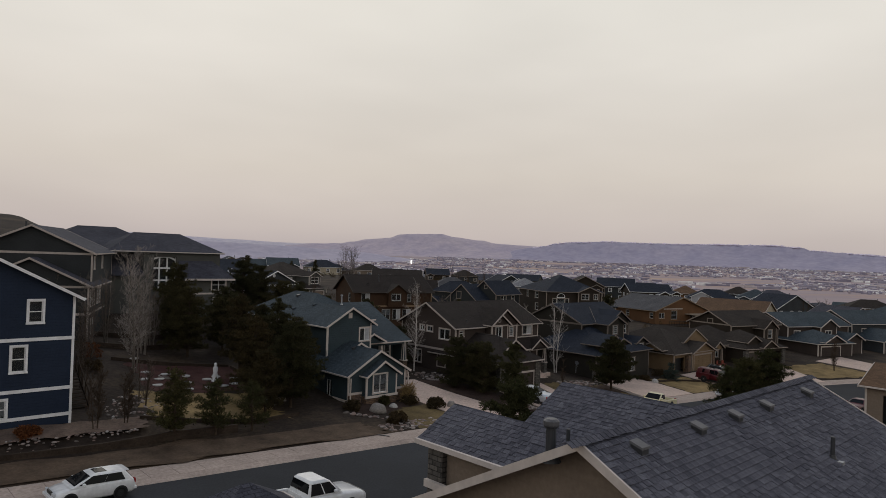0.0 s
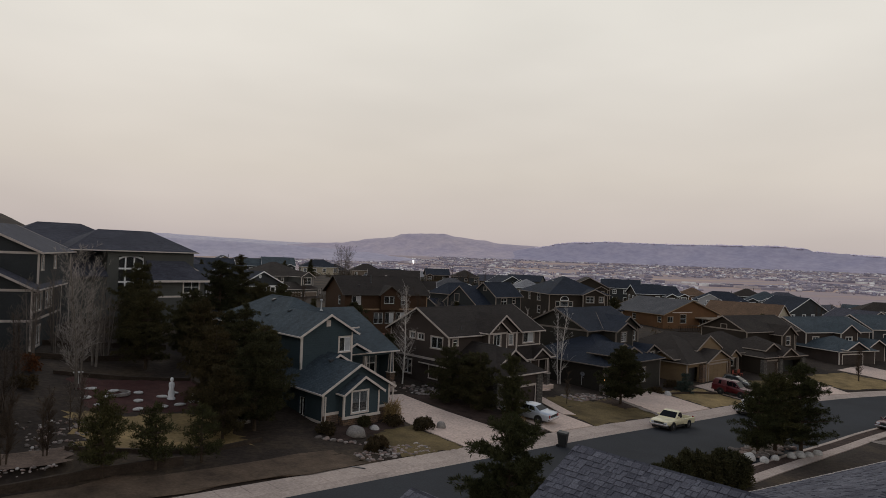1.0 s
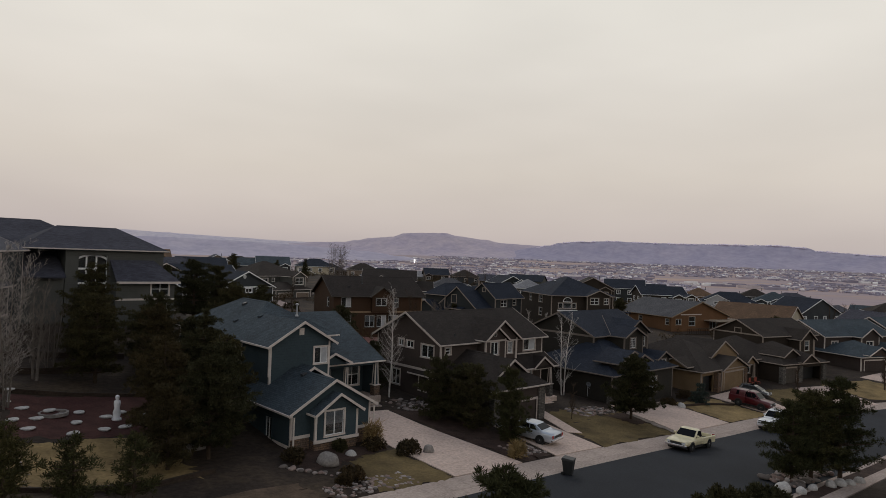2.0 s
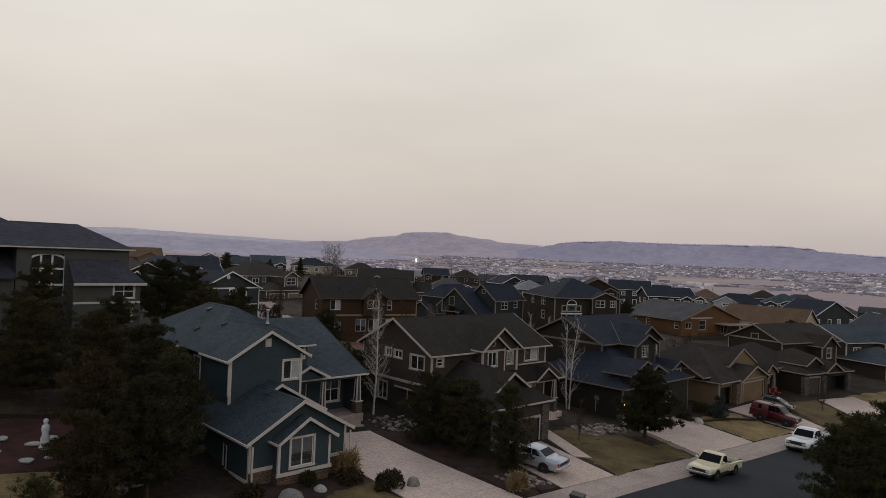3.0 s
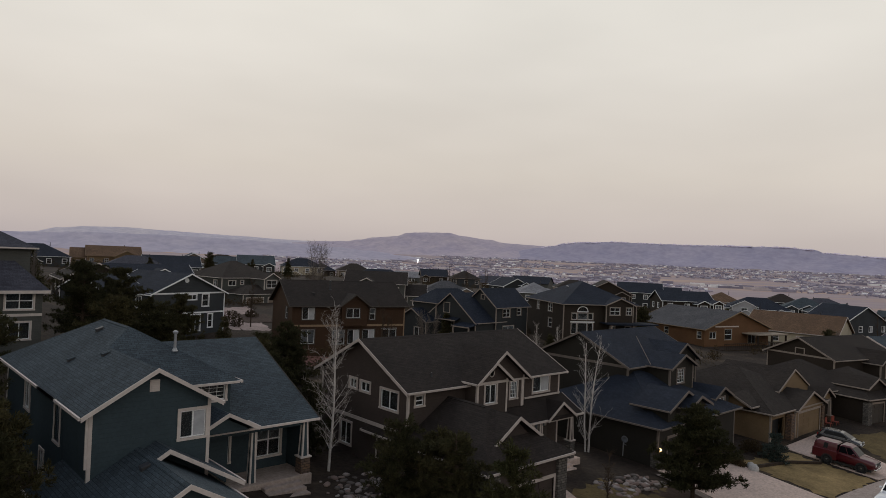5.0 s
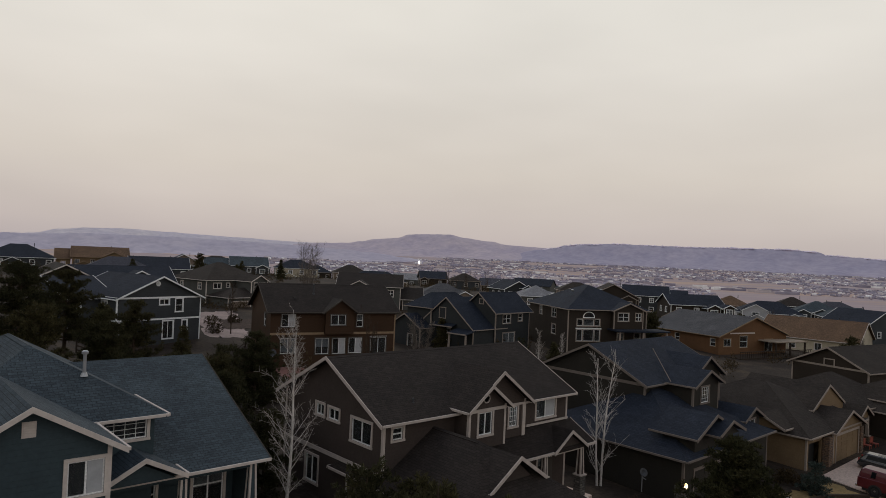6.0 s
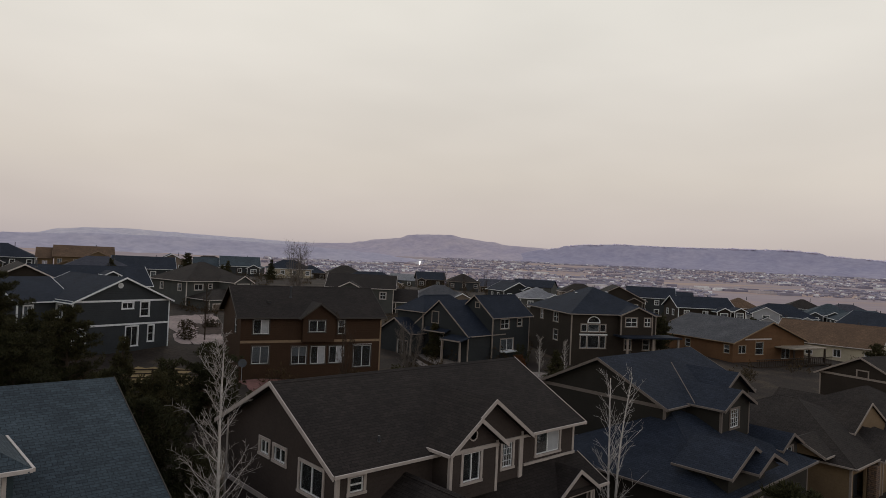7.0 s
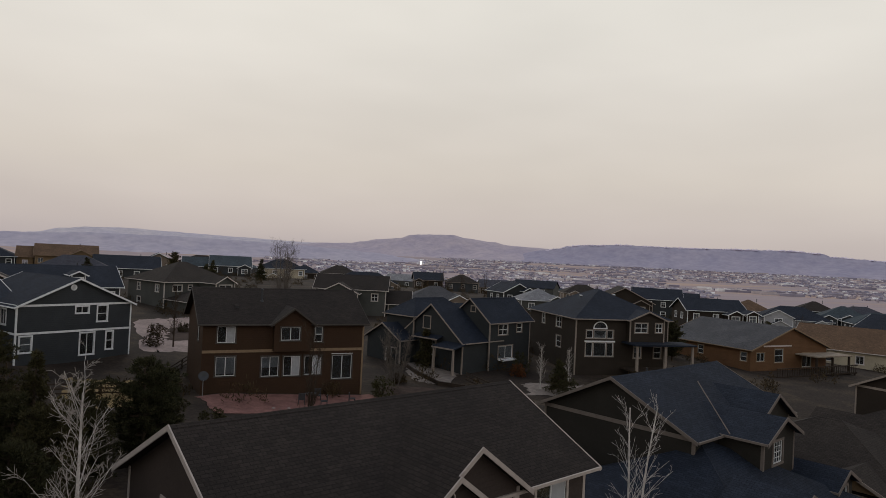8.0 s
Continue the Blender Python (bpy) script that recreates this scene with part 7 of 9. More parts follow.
# ---------------------------------------------------------------- vehicles
def wheel(parent, x, y, r, w, rim):
    s = 1 if y > 0 else -1
    bm = bmesh.new()
    y0, y1 = y - s * w, y
    lathe(bm, [(r * 0.6, y0), (r * 0.94, y0), (r, y0 + s * w * 0.2), (r, y1 - s * w * 0.2), (r * 0.94, y1), (r * 0.62, y1), (r * 0.6, y1 - s * 0.03)], 20, (x, r), "y")
    t = part("wheel", bm, RUBBER, parent, "black rubber tyre on a metal rim", True)
    bm = bmesh.new()
    lathe(bm, [(r * 0.62, y1 - s * 0.06), (r * 0.6, y1 - s * 0.02), (r * 0.5, y1 - s * 0.045), (r * 0.2, y1 - s * 0.03), (r * 0.16, y1 - s * 0.005), (r * 0.05, y1)], 14, (x, r), "y")
    part("rim", bm, rim, t)


def loft(stations):
    """A body shell from stations (x, bottom, top, half width, shoulder)."""
    bm = bmesh.new()
    rows = []
    for x, zb, zt, w, sh in stations:
        m = zb + (zt - zb) * 0.55
        half = [(w * 0.86, zb), (w * 0.97, zb + 0.1), (w, m), (w * 0.97, zt - 0.09), (w * sh, zt - 0.01), (w * sh * 0.5, zt)]
        ring = [(x, y, z) for y, z in half] + [(x, -y, z) for y, z in half[::-1]]
        rows.append([bm.verts.new(p) for p in ring])
    for a, b in zip(rows, rows[1:]):
        for i in range(12):
            bm.faces.new((a[i], a[(i + 1) % 12], b[(i + 1) % 12], b[i]))
    bm.faces.new(rows[0])
    bm.faces.new(rows[-1][::-1])
    bmesh.ops.recalc_face_normals(bm, faces=bm.faces)
    return bm


def cabin(ob, paint, xb0, xb1, xt0, xt1, zb, zt, wb, wt, panes, rear=True):
    """The glasshouse of a car: roof and pillars, with panes let into every side."""
    def corner(x_b, x_t, s, k):
        return Vector((x_b + (x_t - x_b) * k, s * (wb + (wt - wb) * k), zb + (zt - zb) * k))
    bm = bmesh.new()
    rows = []
    for k, grow in ((0, 0), (0.5, 0.015), (0.88, 0.01), (1.0, -0.07)):
        z = zb + (zt - zb) * k
        x0, x1 = xb0 + (xt0 - xb0) * k - grow, xb1 + (xt1 - xb1) * k + grow
        w = wb + (wt - wb) * k + grow
        c = 0.1
        rows.append([bm.verts.new(p) for p in ((x0 + c, -w, z), (x1 - c, -w, z), (x1, -w + c, z), (x1, w - c, z), (x1 - c, w, z), (x0 + c, w, z), (x0, w - c, z), (x0, -w + c, z))])
    for a, b in zip(rows, rows[1:]):
        for i in range(8):
            bm.faces.new((a[i], a[(i + 1) % 8], b[(i + 1) % 8], b[i]))
    bm.faces.new(rows[-1])
    bm.faces.new(rows[0][::-1])
    bmesh.ops.recalc_face_normals(bm, faces=bm.faces)
    part("cab", bm, paint, ob)

    def quad(name, a, b, c, d, out):
        bm = bmesh.new()
        o = Vector(out).normalized() * 0.018
        p = [Vector(v) + o for v in (a, b, c, d)]
        q = [v - o * 1.4 for v in p]
        hexa(bm, q + p)
        bmesh.ops.recalc_face_normals(bm, faces=bm.faces)
        part(name, bm, CAR_GLASS, ob)

    k0, k1 = 0.16, 0.84
    wi = 0.9
    fb, ft = corner(xb1, xt1, 1, k0), corner(xb1, xt1, 1, k1)
    quad("windscreen", (fb.x, -fb.y * wi, fb.z), (fb.x, fb.y * wi, fb.z), (ft.x, ft.y * wi, ft.z), (ft.x, -ft.y * wi, ft.z), (zt - zb, 0, xb1 - xt1))
    if rear:
        fb, ft = corner(xb0, xt0, 1, k0 + 0.12), corner(xb0, xt0, 1, k1)
        quad("rear_window", (fb.x, fb.y * wi, fb.z), (fb.x, -fb.y * wi, fb.z), (ft.x, -ft.y * wi, ft.z), (ft.x, ft.y * wi, ft.z), (-(zt - zb), 0, xt0 - xb0))
    for s in (1, -1):
        for a, b in panes:
            p = []
            for f, k in ((a, k0), (b, k0), (b, k1), (a, k1)):
                x0, x1 = xb0 + (xt0 - xb0) * k, xb1 + (xt1 - xb1) * k
                y = s * (wb + (wt - wb) * k)
                p.append((x0 + (x1 - x0) * f, y, zb + (zt - zb) * k))
            if s < 0:
                p = p[::-1]
            quad("side_window", *p, (0, s * (zt - zb), wb - wt))


def fittings(ob, L, W, r, wb, zl, paint, rim, grille=BLACK, bumper=None, hood_z=0.8, wheel_x=None, tail_z=0.85, wide=0.2, tall=0.11):
    hx = L / 2
    xs = wheel_x or (wb / 2, -wb / 2)
    for x in xs:
        for s in (1, -1):
            bm = bmesh.new()
            lathe(bm, [(r * 1.16, s * (W / 2 - 0.12)), (r * 1.16, s * (W / 2 + 0.004))], 20, (x, r * 1.02), "y")
            part("wheel_arch", bm, BLACK, ob)
            wheel(ob, x, s * (W / 2 + 0.02), r, 0.22, rim)
    for s in (1, -1):
        bm = bmesh.new()
        box(bm, hx - 0.12, hx + 0.015, s * W * 0.33 - 0.17, s * W * 0.33 + 0.17, zl - 0.09, zl + 0.1)
        soft(bm, 0.03, 1)
        part("headlight", bm, HEADLIGHT, ob, "clear headlight")
        bm = bmesh.new()
        box(bm, -hx - 0.015, -hx + 0.1, s * W * 0.4 - 0.1, s * W * 0.4 + 0.1, tail_z - 0.12, tail_z + 0.14)
        soft(bm, 0.02, 1)
        part("tail_light", bm, TAILLIGHT, ob, "red tail light")
        bm = bmesh.new()
        box(bm, L * 0.16 - 0.08, L * 0.16 + 0.08, s * (W / 2 + 0.02) - 0.1, s * (W / 2 + 0.02) + 0.1, hood_z + 0.12, hood_z + 0.28)
        soft(bm, 0.04, 1)
        part("mirror", bm, paint, ob)
    bm = bmesh.new()
    box(bm, hx - 0.06, hx + 0.008, -W * wide, W * wide, zl - 0.14, zl + tall)
    part("grille", bm, grille, ob)
    for x, n in ((hx, 1), (-hx, -1)):
        bm = bmesh.new()
        box(bm, x - 0.1, x + 0.1, -W * 0.47, W * 0.47, 0.38, 0.56)
        soft(bm, 0.04, 2)
        part("bumper", bm, bumper or paint, ob)
    bm = bmesh.new()
    box(bm, -hx + 0.3, hx - 0.3, -W * 0.4, W * 0.4, 0.2, 0.4)
    part("underbody", bm, BLACK, ob)


def car_at(name, x, y, yaw, label, category, z=None, tilt=True, size=1.0):
    zc = (ground_z(x, y) - 0.13 if z is None else z)
    sl = 0.0
    if tilt:
        d = Vector((math.cos(radians(yaw)), math.sin(radians(yaw))))
        sl = math.degrees(math.atan2(ground_z(x + d.x * 1.5, y + d.y * 1.5) - ground_z(x - d.x * 1.5, y - d.y * 1.5), 3.0))
    return thing(name, Matrix.Translation((x, y, zc)) @ pose(0, 0, 0, 0, 0, yaw) @ pose(0, 0, 0, 0, -sl, 0) @ Matrix.Scale(size, 4), label, category, "parked vehicles")


def hatchback(x, y, yaw, paint, label, **kw):
    ob = car_at("hatchback_car", x, y, yaw, label, "car", **kw)
    part("body", loft([(-2.1, 0.42, 0.74, 0.74, 0.9), (-2.07, 0.3, 0.9, 0.82, 0.92), (-1.9, 0.24, 1.0, 0.88, 0.93), (-1.3, 0.2, 1.0, 0.9, 0.93), (-0.4, 0.19, 0.97, 0.9, 0.93), (0.75, 0.19, 0.94, 0.9, 0.93), (1.2, 0.2, 0.9, 0.89, 0.9), (1.6, 0.22, 0.84, 0.87, 0.86), (1.9, 0.26, 0.76, 0.82, 0.82), (2.05, 0.32, 0.66, 0.74, 0.8), (2.1, 0.4, 0.58, 0.66, 0.8)]), paint, ob, smooth=True)
    cabin(ob, paint, -2.0, 1.3, -1.5, 0.12, 0.92, 1.49, 0.85, 0.64, ((0.14, 0.5), (0.503, 0.93)))
    bm = bmesh.new()
    box(bm, -0.62, 0.0, -0.4, 0.4, 1.485, 1.505)
    part("sunroof", bm, CAR_GLASS, ob)
    bm = bmesh.new()
    hexa(bm, [(-1.78, -0.56, 1.41), (-1.42, -0.6, 1.45), (-1.42, 0.6, 1.45), (-1.78, 0.56, 1.41), (-1.78, -0.54, 1.45), (-1.42, -0.58, 1.5), (-1.42, 0.58, 1.5), (-1.78, 0.54, 1.45)])
    soft(bm, 0.015, 1)
    part("spoiler", bm, paint, ob)
    fittings(ob, 4.16, 1.8, 0.33, 2.56, 0.68, paint, BLACK, hood_z=0.85)
    return ob


def pickup(x, y, yaw, paint, label, L=5.8, W=1.98, old=False, topper=False, name="pickup_truck", **kw):
    ob = car_at(name, x, y, yaw, label, "pickup truck", **kw)
    hx = L / 2
    top = 1.08 if not old else 0.94
    cabz = 1.82 if not old else 1.6
    front = hx
    ws = hx * 0.36 if not old else hx * 0.3
    back = -hx * 0.2 if not old else -hx * 0.12
    part("body", loft([(back - 0.02, 0.42, top + 0.05, W / 2, 0.95), (ws, 0.4, top + 0.02, W / 2, 0.95), (ws + 0.5, 0.4, top, W / 2, 0.9), (front - 0.25, 0.42, top - 0.06, W / 2 * 0.97, 0.86), (front, 0.48, top - 0.16, W / 2 * 0.92, 0.85)]), paint, ob, smooth=not old)
    cabin(ob, paint, back, ws + 0.42, back + 0.16, ws - 0.4, top, cabz, W / 2 * 0.92, W / 2 * 0.76, ((0.06, 0.46), (0.5, 0.9)) if not old else ((0.12, 0.86),))
    # open bed: floor, sides and tailgate
    bz = top + 0.06 if not old else top
    for nm, a in (("bed_floor", (-hx + 0.05, back, -W / 2 + 0.12, W / 2 - 0.12, 0.6, 0.66)), ("bed_side", (-hx + 0.05, back, W / 2 - 0.14, W / 2, 0.42, bz)),
                  ("bed_side", (-hx + 0.05, back, -W / 2, -W / 2 + 0.14, 0.42, bz)), ("tailgate", (-hx, -hx + 0.09, -W / 2 + 0.02, W / 2 - 0.02, 0.5, bz)), ("bulkhead", (back - 0.06, back - 0.02, -W / 2 + 0.14, W / 2 - 0.14, 0.6, bz))):
        bm = bmesh.new()
        box(bm, *a)
        soft(bm, 0.025, 1)
        part(nm, bm, BLACK if nm == "bed_floor" else paint, ob)
    if topper:
        cabin(ob, paint, -hx + 0.03, back - 0.02, -hx + 0.2, back - 0.06, bz, cabz - 0.04, W / 2 * 0.94, W / 2 * 0.78, ((0.42, 0.6),))
    fittings(ob, L, W, 0.38 if not old else 0.36, L * 0.62, top - 0.28, paint, ALLOY, grille=BLACK, bumper=CHROME, hood_z=top, wheel_x=(hx - 0.95, -hx + 1.15), tail_z=0.85, wide=0.4 if not old else 0.36, tall=0.14 if not old else 0.07)
    return ob


def coupe(x, y, yaw, paint, label, **kw):
    ob = car_at("coupe_car", x, y, yaw, label, "car", **kw)
    part("body", loft([(-2.4, 0.45, 0.84, 0.84, 0.94), (-2.3, 0.3, 0.93, 0.9, 0.95), (-1.2, 0.24, 0.95, 0.93, 0.93), (0.9, 0.22, 0.9, 0.92, 0.93), (2.1, 0.28, 0.86, 0.9, 0.9), (2.4, 0.4, 0.78, 0.86, 0.9)]), paint, ob, smooth=True)
    cabin(ob, paint, -1.65, 0.95, -0.75, 0.15, 0.9, 1.36, 0.84, 0.62, ((0.2, 0.45), (0.49, 0.85)))
    fittings(ob, 4.8, 1.86, 0.33, 2.8, 0.7, paint, ALLOY, bumper=CHROME, hood_z=0.82, tail_z=0.72)
    bm = bmesh.new()
    box(bm, -2.425, -2.39, -0.55, 0.55, 0.62, 0.82)
    part("rear_panel", bm, BLACK, ob)
    return ob


WHITE_PAINT = plain("white_car_paint", (0.82, 0.83, 0.84), 0.25, 0.0, 0.6)
CREAM_PAINT = plain("cream_yellow_car_paint", (0.80, 0.72, 0.47), 0.3, 0.0, 0.5)
SILVER_PAINT = plain("silver_blue_car_paint", (0.50, 0.54, 0.60), 0.3, 0.35, 0.5)
RED_PAINT = plain("dark_red_car_paint", (0.085, 0.006, 0.012), 0.35, 0.0, 0.3)
DARK_PAINT = plain("black_car_paint", (0.02, 0.021, 0.024), 0.25, 0.0, 0.6)
hatchback(10.2, 34.1, 182.0, WHITE_PAINT, "white hatchback with dark wheels parked at the kerb", z=street_z(10.2) - 0.13, size=0.86)
pickup(17.5, 26.7, 0.0, WHITE_PAINT, "white crew-cab pickup parked on the near side", 5.5, 1.95)
coupe(51.3, 41.1, 101.0, SILVER_PAINT, "silver-blue muscle coupe parked on a driveway", z=ground_z(51.3, 41.1) + 0.05)
pickup(63.4, 34.1, 181.0, CREAM_PAINT, "vintage cream-yellow pickup parked at the kerb", 5.1, 1.9, True)
pickup(81.2, 33.8, 179.0, WHITE_PAINT, "modern white pickup parked at the kerb")
pickup(88.2, 39.3, -90.0, RED_PAINT, "dark red pickup with a topper on a driveway", 4.6, 1.7, False, True, z=ground_z(88.2, 39.3) + 0.05)
hatchback(94.6, 41.6, -85.0, DARK_PAINT, "dark car parked on a driveway", z=ground_z(93.6, 42.0) + 0.05, size=0.85)
hatchback(81.5, 116.5, 40.0, DARK_PAINT, "dark car parked on a far forecourt", z=ground_z(81.5, 116.5) + 0.05)
coupe(87.4, 22.2, 172.0, RED_PAINT, "dark red car parked on the near side")


# ---------------------------------------------------------------- garden things
def stones(name, spots, label, material, seed, lo=0.1, hi=0.3):
    """A scatter of cobbles, each an uneven lump with seven sides."""
    rnd = random.Random(seed)
    vs, fs = [], []
    for x, y in spots:
        s = 0.55 * rnd.uniform(lo, hi)
        z = ground_z(x, y) + s * 0.05
        base = len(vs)
        st, tn = rnd.uniform(1.0, 1.7), rnd.uniform(0, math.pi)
        lump = [rnd.uniform(0.75, 1.15) for _ in range(7)]
        tilt = rnd.uniform(-0.2, 0.2)
        for rad, hh in ((0.8, -0.2), (1.0, 0.18), (0.72, 0.5), (0.3, 0.62)):
            for i in range(7):
                a = 2 * math.pi * i / 7
                p, q = s * rad * lump[i] * math.cos(a) * st, s * rad * lump[i] * math.sin(a)
                vs.append((x + p * math.cos(tn) - q * math.sin(tn), y + p * math.sin(tn) + q * math.cos(tn), z + s * hh + tilt * p * (hh > 0.3)))
        for k in (0, 7, 14):
            for i in range(7):
                j = (i + 1) % 7
                fs.append((base + k + i, base + k + j, base + k + 7 + j, base + k + 7 + i))
        fs.append(tuple(base + 21 + i for i in range(7)))
    return tagged(raw(name, vs, fs, material, smooth=True), label, "stones", kind="stuff")


rr = random.Random(5)
COBBLE = by_island("mixed_cobbles", [(0.0, (0.22, 0.16, 0.14, 1)), (0.25, (0.31, 0.265, 0.245, 1)), (0.5, (0.14, 0.12, 0.11, 1)), (0.75, (0.26, 0.195, 0.17, 1)), (0.92, (0.42, 0.39, 0.37, 1))], 0.9)
stones("rock_bank", [(rr.uniform(31.4, 37.0), kerb_y(33) + 2.7 + rr.uniform(0, 1.9)) for _ in range(190)], "pinkish cobbles on the bank by the pavement", COBBLE, 1, 0.1, 0.28)
stones("rock_bank", [(31.2 + 0.14 * i + rr.uniform(-0.2, 0.2), 42.8 - 0.15 * i + rr.uniform(-0.2, 0.2)) for i in range(26)], "line of pale edging stones", COBBLE, 2, 0.15, 0.4)
stones("rock_bank", [(rr.uniform(47.0, 49.6), rr.uniform(38.1, 40.4)) for _ in range(110)], "pinkish cobbles at the corner of a driveway", COBBLE, 3, 0.14, 0.36)
stones("rock_bank", [(rr.uniform(5.5, 15.0), rr.uniform(41.5, 44.3)) for _ in range(420)], "pinkish rocks on the bank below the blue house", COBBLE, 4, 0.07, 0.2)
stones("rock_bank", [(rr.uniform(14.4, 18.8), rr.uniform(44.0, 50.0)) for _ in range(140)], "pale rocks in the back garden", COBBLE, 5, 0.1, 0.24)
stones("rock_bank", [(rr.uniform(62.6, 68.2), rr.uniform(43.9, 46.6)) for _ in range(120)], "pale rocks before the navy-roofed house", COBBLE, 6, 0.15, 0.45)
stones("rock_bank", [(rr.uniform(46.2, 50.4), rr.uniform(49.8, 53.5)) for _ in range(90)], "pale rocks beside the porch steps", COBBLE, 7, 0.15, 0.4)
stones("rock_bank", [(rr.uniform(58.4, 66.0), rr.uniform(24.2, 26.6)) for _ in range(120)], "pale rocks under the verge pines", COBBLE, 8, 0.2, 0.6)
stones("rock_bank", [(rr.uniform(70.0, 80.0), rr.uniform(80.0, 85.0)) for _ in range(110)], "stones along the patio", COBBLE, 9, 0.15, 0.45)
stones("rock_bank", [(rr.uniform(102.0, 112.0), rr.uniform(74.0, 79.0)) for _ in range(120)], "stones below a garden wall", COBBLE, 10, 0.2, 0.5)


def boulder(x, y, rx, ry, rz_, seed, label, material=ROCK):
    bm = bmesh.new()
    bmesh.ops.create_icosphere(bm, subdivisions=3, radius=1.0)
    for v in bm.verts:
        n = 1 + 0.16 * noise.noise(v.co * 1.3 + Vector((seed, 0, 0))) + 0.05 * noise.noise(v.co * 4 + Vector((0, seed, 0)))
        v.co = Vector((v.co.x * rx * n, v.co.y * ry * n, max(-0.25, v.co.z) * rz_ * n))
    ob = part("boulder", bm, material, smooth=True)
    ob.matrix_world = pose(x, y, ground_z(x, y) + rz_ * 0.2, 0, 0, seed * 31)
    return tagged(ob, label, "rock")


boulder(33.9, 42.4, 0.8, 0.6, 0.6, 3, "large pale granite boulder in the front bed")
boulder(36.1, 43.1, 0.35, 0.3, 0.3, 4, "small pale stone in the front bed", WHITE_STONE)
boulder(41.3, 41.5, 0.4, 0.32, 0.45, 5, "upright pale stone beside the driveway")
boulder(79.1, 42.9, 0.45, 0.4, 0.4, 6, "white stone beside a front walk", WHITE_STONE)
boulder(79.8, 43.4, 0.35, 0.3, 0.32, 7, "white stone beside a front walk", WHITE_STONE)
for i, (x, y, r) in enumerate(((57.0, 24.6, 0.55), (57.6, 23.7, 0.4), (61.6, 23.2, 0.4), (62.6, 22.9, 0.45), (63.6, 22.6, 0.35), (65.0, 22.4, 0.4), (59.4, 23.6, 0.35))):
    boulder(x, y, r, r * 0.8, r * 0.85, 40 + i, "pale boulder under the verge pines", WHITE_STONE)
boulder(27.1, 47.3, 0.7, 0.5, 0.45, 8, "pale garden rock under pines")
boulder(28.1, 47.8, 0.5, 0.5, 0.4, 9, "pale garden rock under pines")

paver = bmesh.new()
lathe(paver, [(0.32, 0.0), (0.34, 0.06), (0.3, 0.1)], 9)
for v in paver.verts:
    v.co.x *= 1.25 + 0.2 * math.sin(3 * math.atan2(v.co.y, v.co.x))
paver_ob = part("stepping_stone", paver, WHITE_STONE)
spots = [(20.1, 52.6), (20.9, 54.4), (22.3, 51.8), (22.9, 53.6), (24.1, 52.1), (24.8, 54.2), (25.3, 52.2), (21.9, 55.9), (23.5, 55.4), (25.8, 54.8), (26.5, 52.6), (20.5, 56.3), (19.6, 54.1), (27.1, 54.0)]
tagged(paver_ob, "pale flat stepping stone in red mulch", "stepping stone", "stepping stones")
paver_ob.matrix_world = pose(spots[0][0], spots[0][1], ground_z(*spots[0]) + 0.04)
for i, (x, y) in enumerate(spots[1:]):
    copy_thing(paver_ob, pose(x, y, ground_z(x, y) + 0.04, 0, 0, i * 37))

# statue, bird bath, fire ring
bm = bmesh.new()
lathe(bm, [(0.24, 0.0), (0.24, 0.1), (0.16, 0.16), (0.2, 0.4), (0.13, 0.62), (0.17, 0.85), (0.15, 1.0), (0.06, 1.06), (0.1, 1.14), (0.1, 1.24), (0.04, 1.3)], 12)
st = tagged(part("garden_statue", bm, TRIM_WHITE, smooth=True), "small white garden statue on a plinth", "statue")
st.matrix_world = pose(25.23, 53.6, ground_z(25.23, 53.6)) @ Matrix.Scale(1.25, 4)
bath = thing("bird_bath", pose(20.0, 57.7, ground_z(20.0, 57.7)) @ Matrix.Scale(0.8, 4), "white bird bath on a pedestal", "bird bath")
bm = bmesh.new()
lathe(bm, [(0.2, 0.0), (0.2, 0.06), (0.08, 0.12), (0.07, 0.8), (0.12, 0.86)], 12)
part("pedestal", bm, WHITE_STONE, bath)
bm = bmesh.new()
lathe(bm, [(0.14, 0.86), (0.42, 0.98), (0.44, 1.04), (0.38, 1.03), (0.1, 0.94)], 16)
part("basin", bm, WHITE_STONE, bath)
ring = thing("fire_ring", pose(22.0, 55.25, ground_z(22.0, 55.25)), "low pale stone ring with a shrub", "planter")
bm = bmesh.new()
lathe(bm, [(0.85, 0.0), (0.85, 0.2), (0.72, 0.2), (0.7, 0.05)], 22)
part("stone_rim", bm, ROCK, ring)


def timber_run(points, h, label, name="timber_edging"):
    """Low walls of stacked sleepers that follow the slope."""
    top = thing(name, Matrix.Translation((points[0][0], points[0][1], ground_z(*points[0]))), label, "retaining wall")
    o = Vector((points[0][0], points[0][1], ground_z(*points[0])))
    for a, b in zip(points, points[1:]):
        a, b = Vector((a[0], a[1], ground_z(*a))), Vector((b[0], b[1], ground_z(*b)))
        n = Vector((-(b - a).y, (b - a).x, 0)).normalized() * 0.1
        for k in range(int(h / 0.18)):
            z = Vector((0, 0, 0.18 * k - 0.1))
            u = Vector((0, 0, 0.172))
            bm = bmesh.new()
            hexa(bm, [p - o + z for p in (a - n, b - n, b + n, a + n)] + [p - o + z + u for p in (a - n, b - n, b + n, a + n)])
            part("sleeper", bm, TIMBER, top)


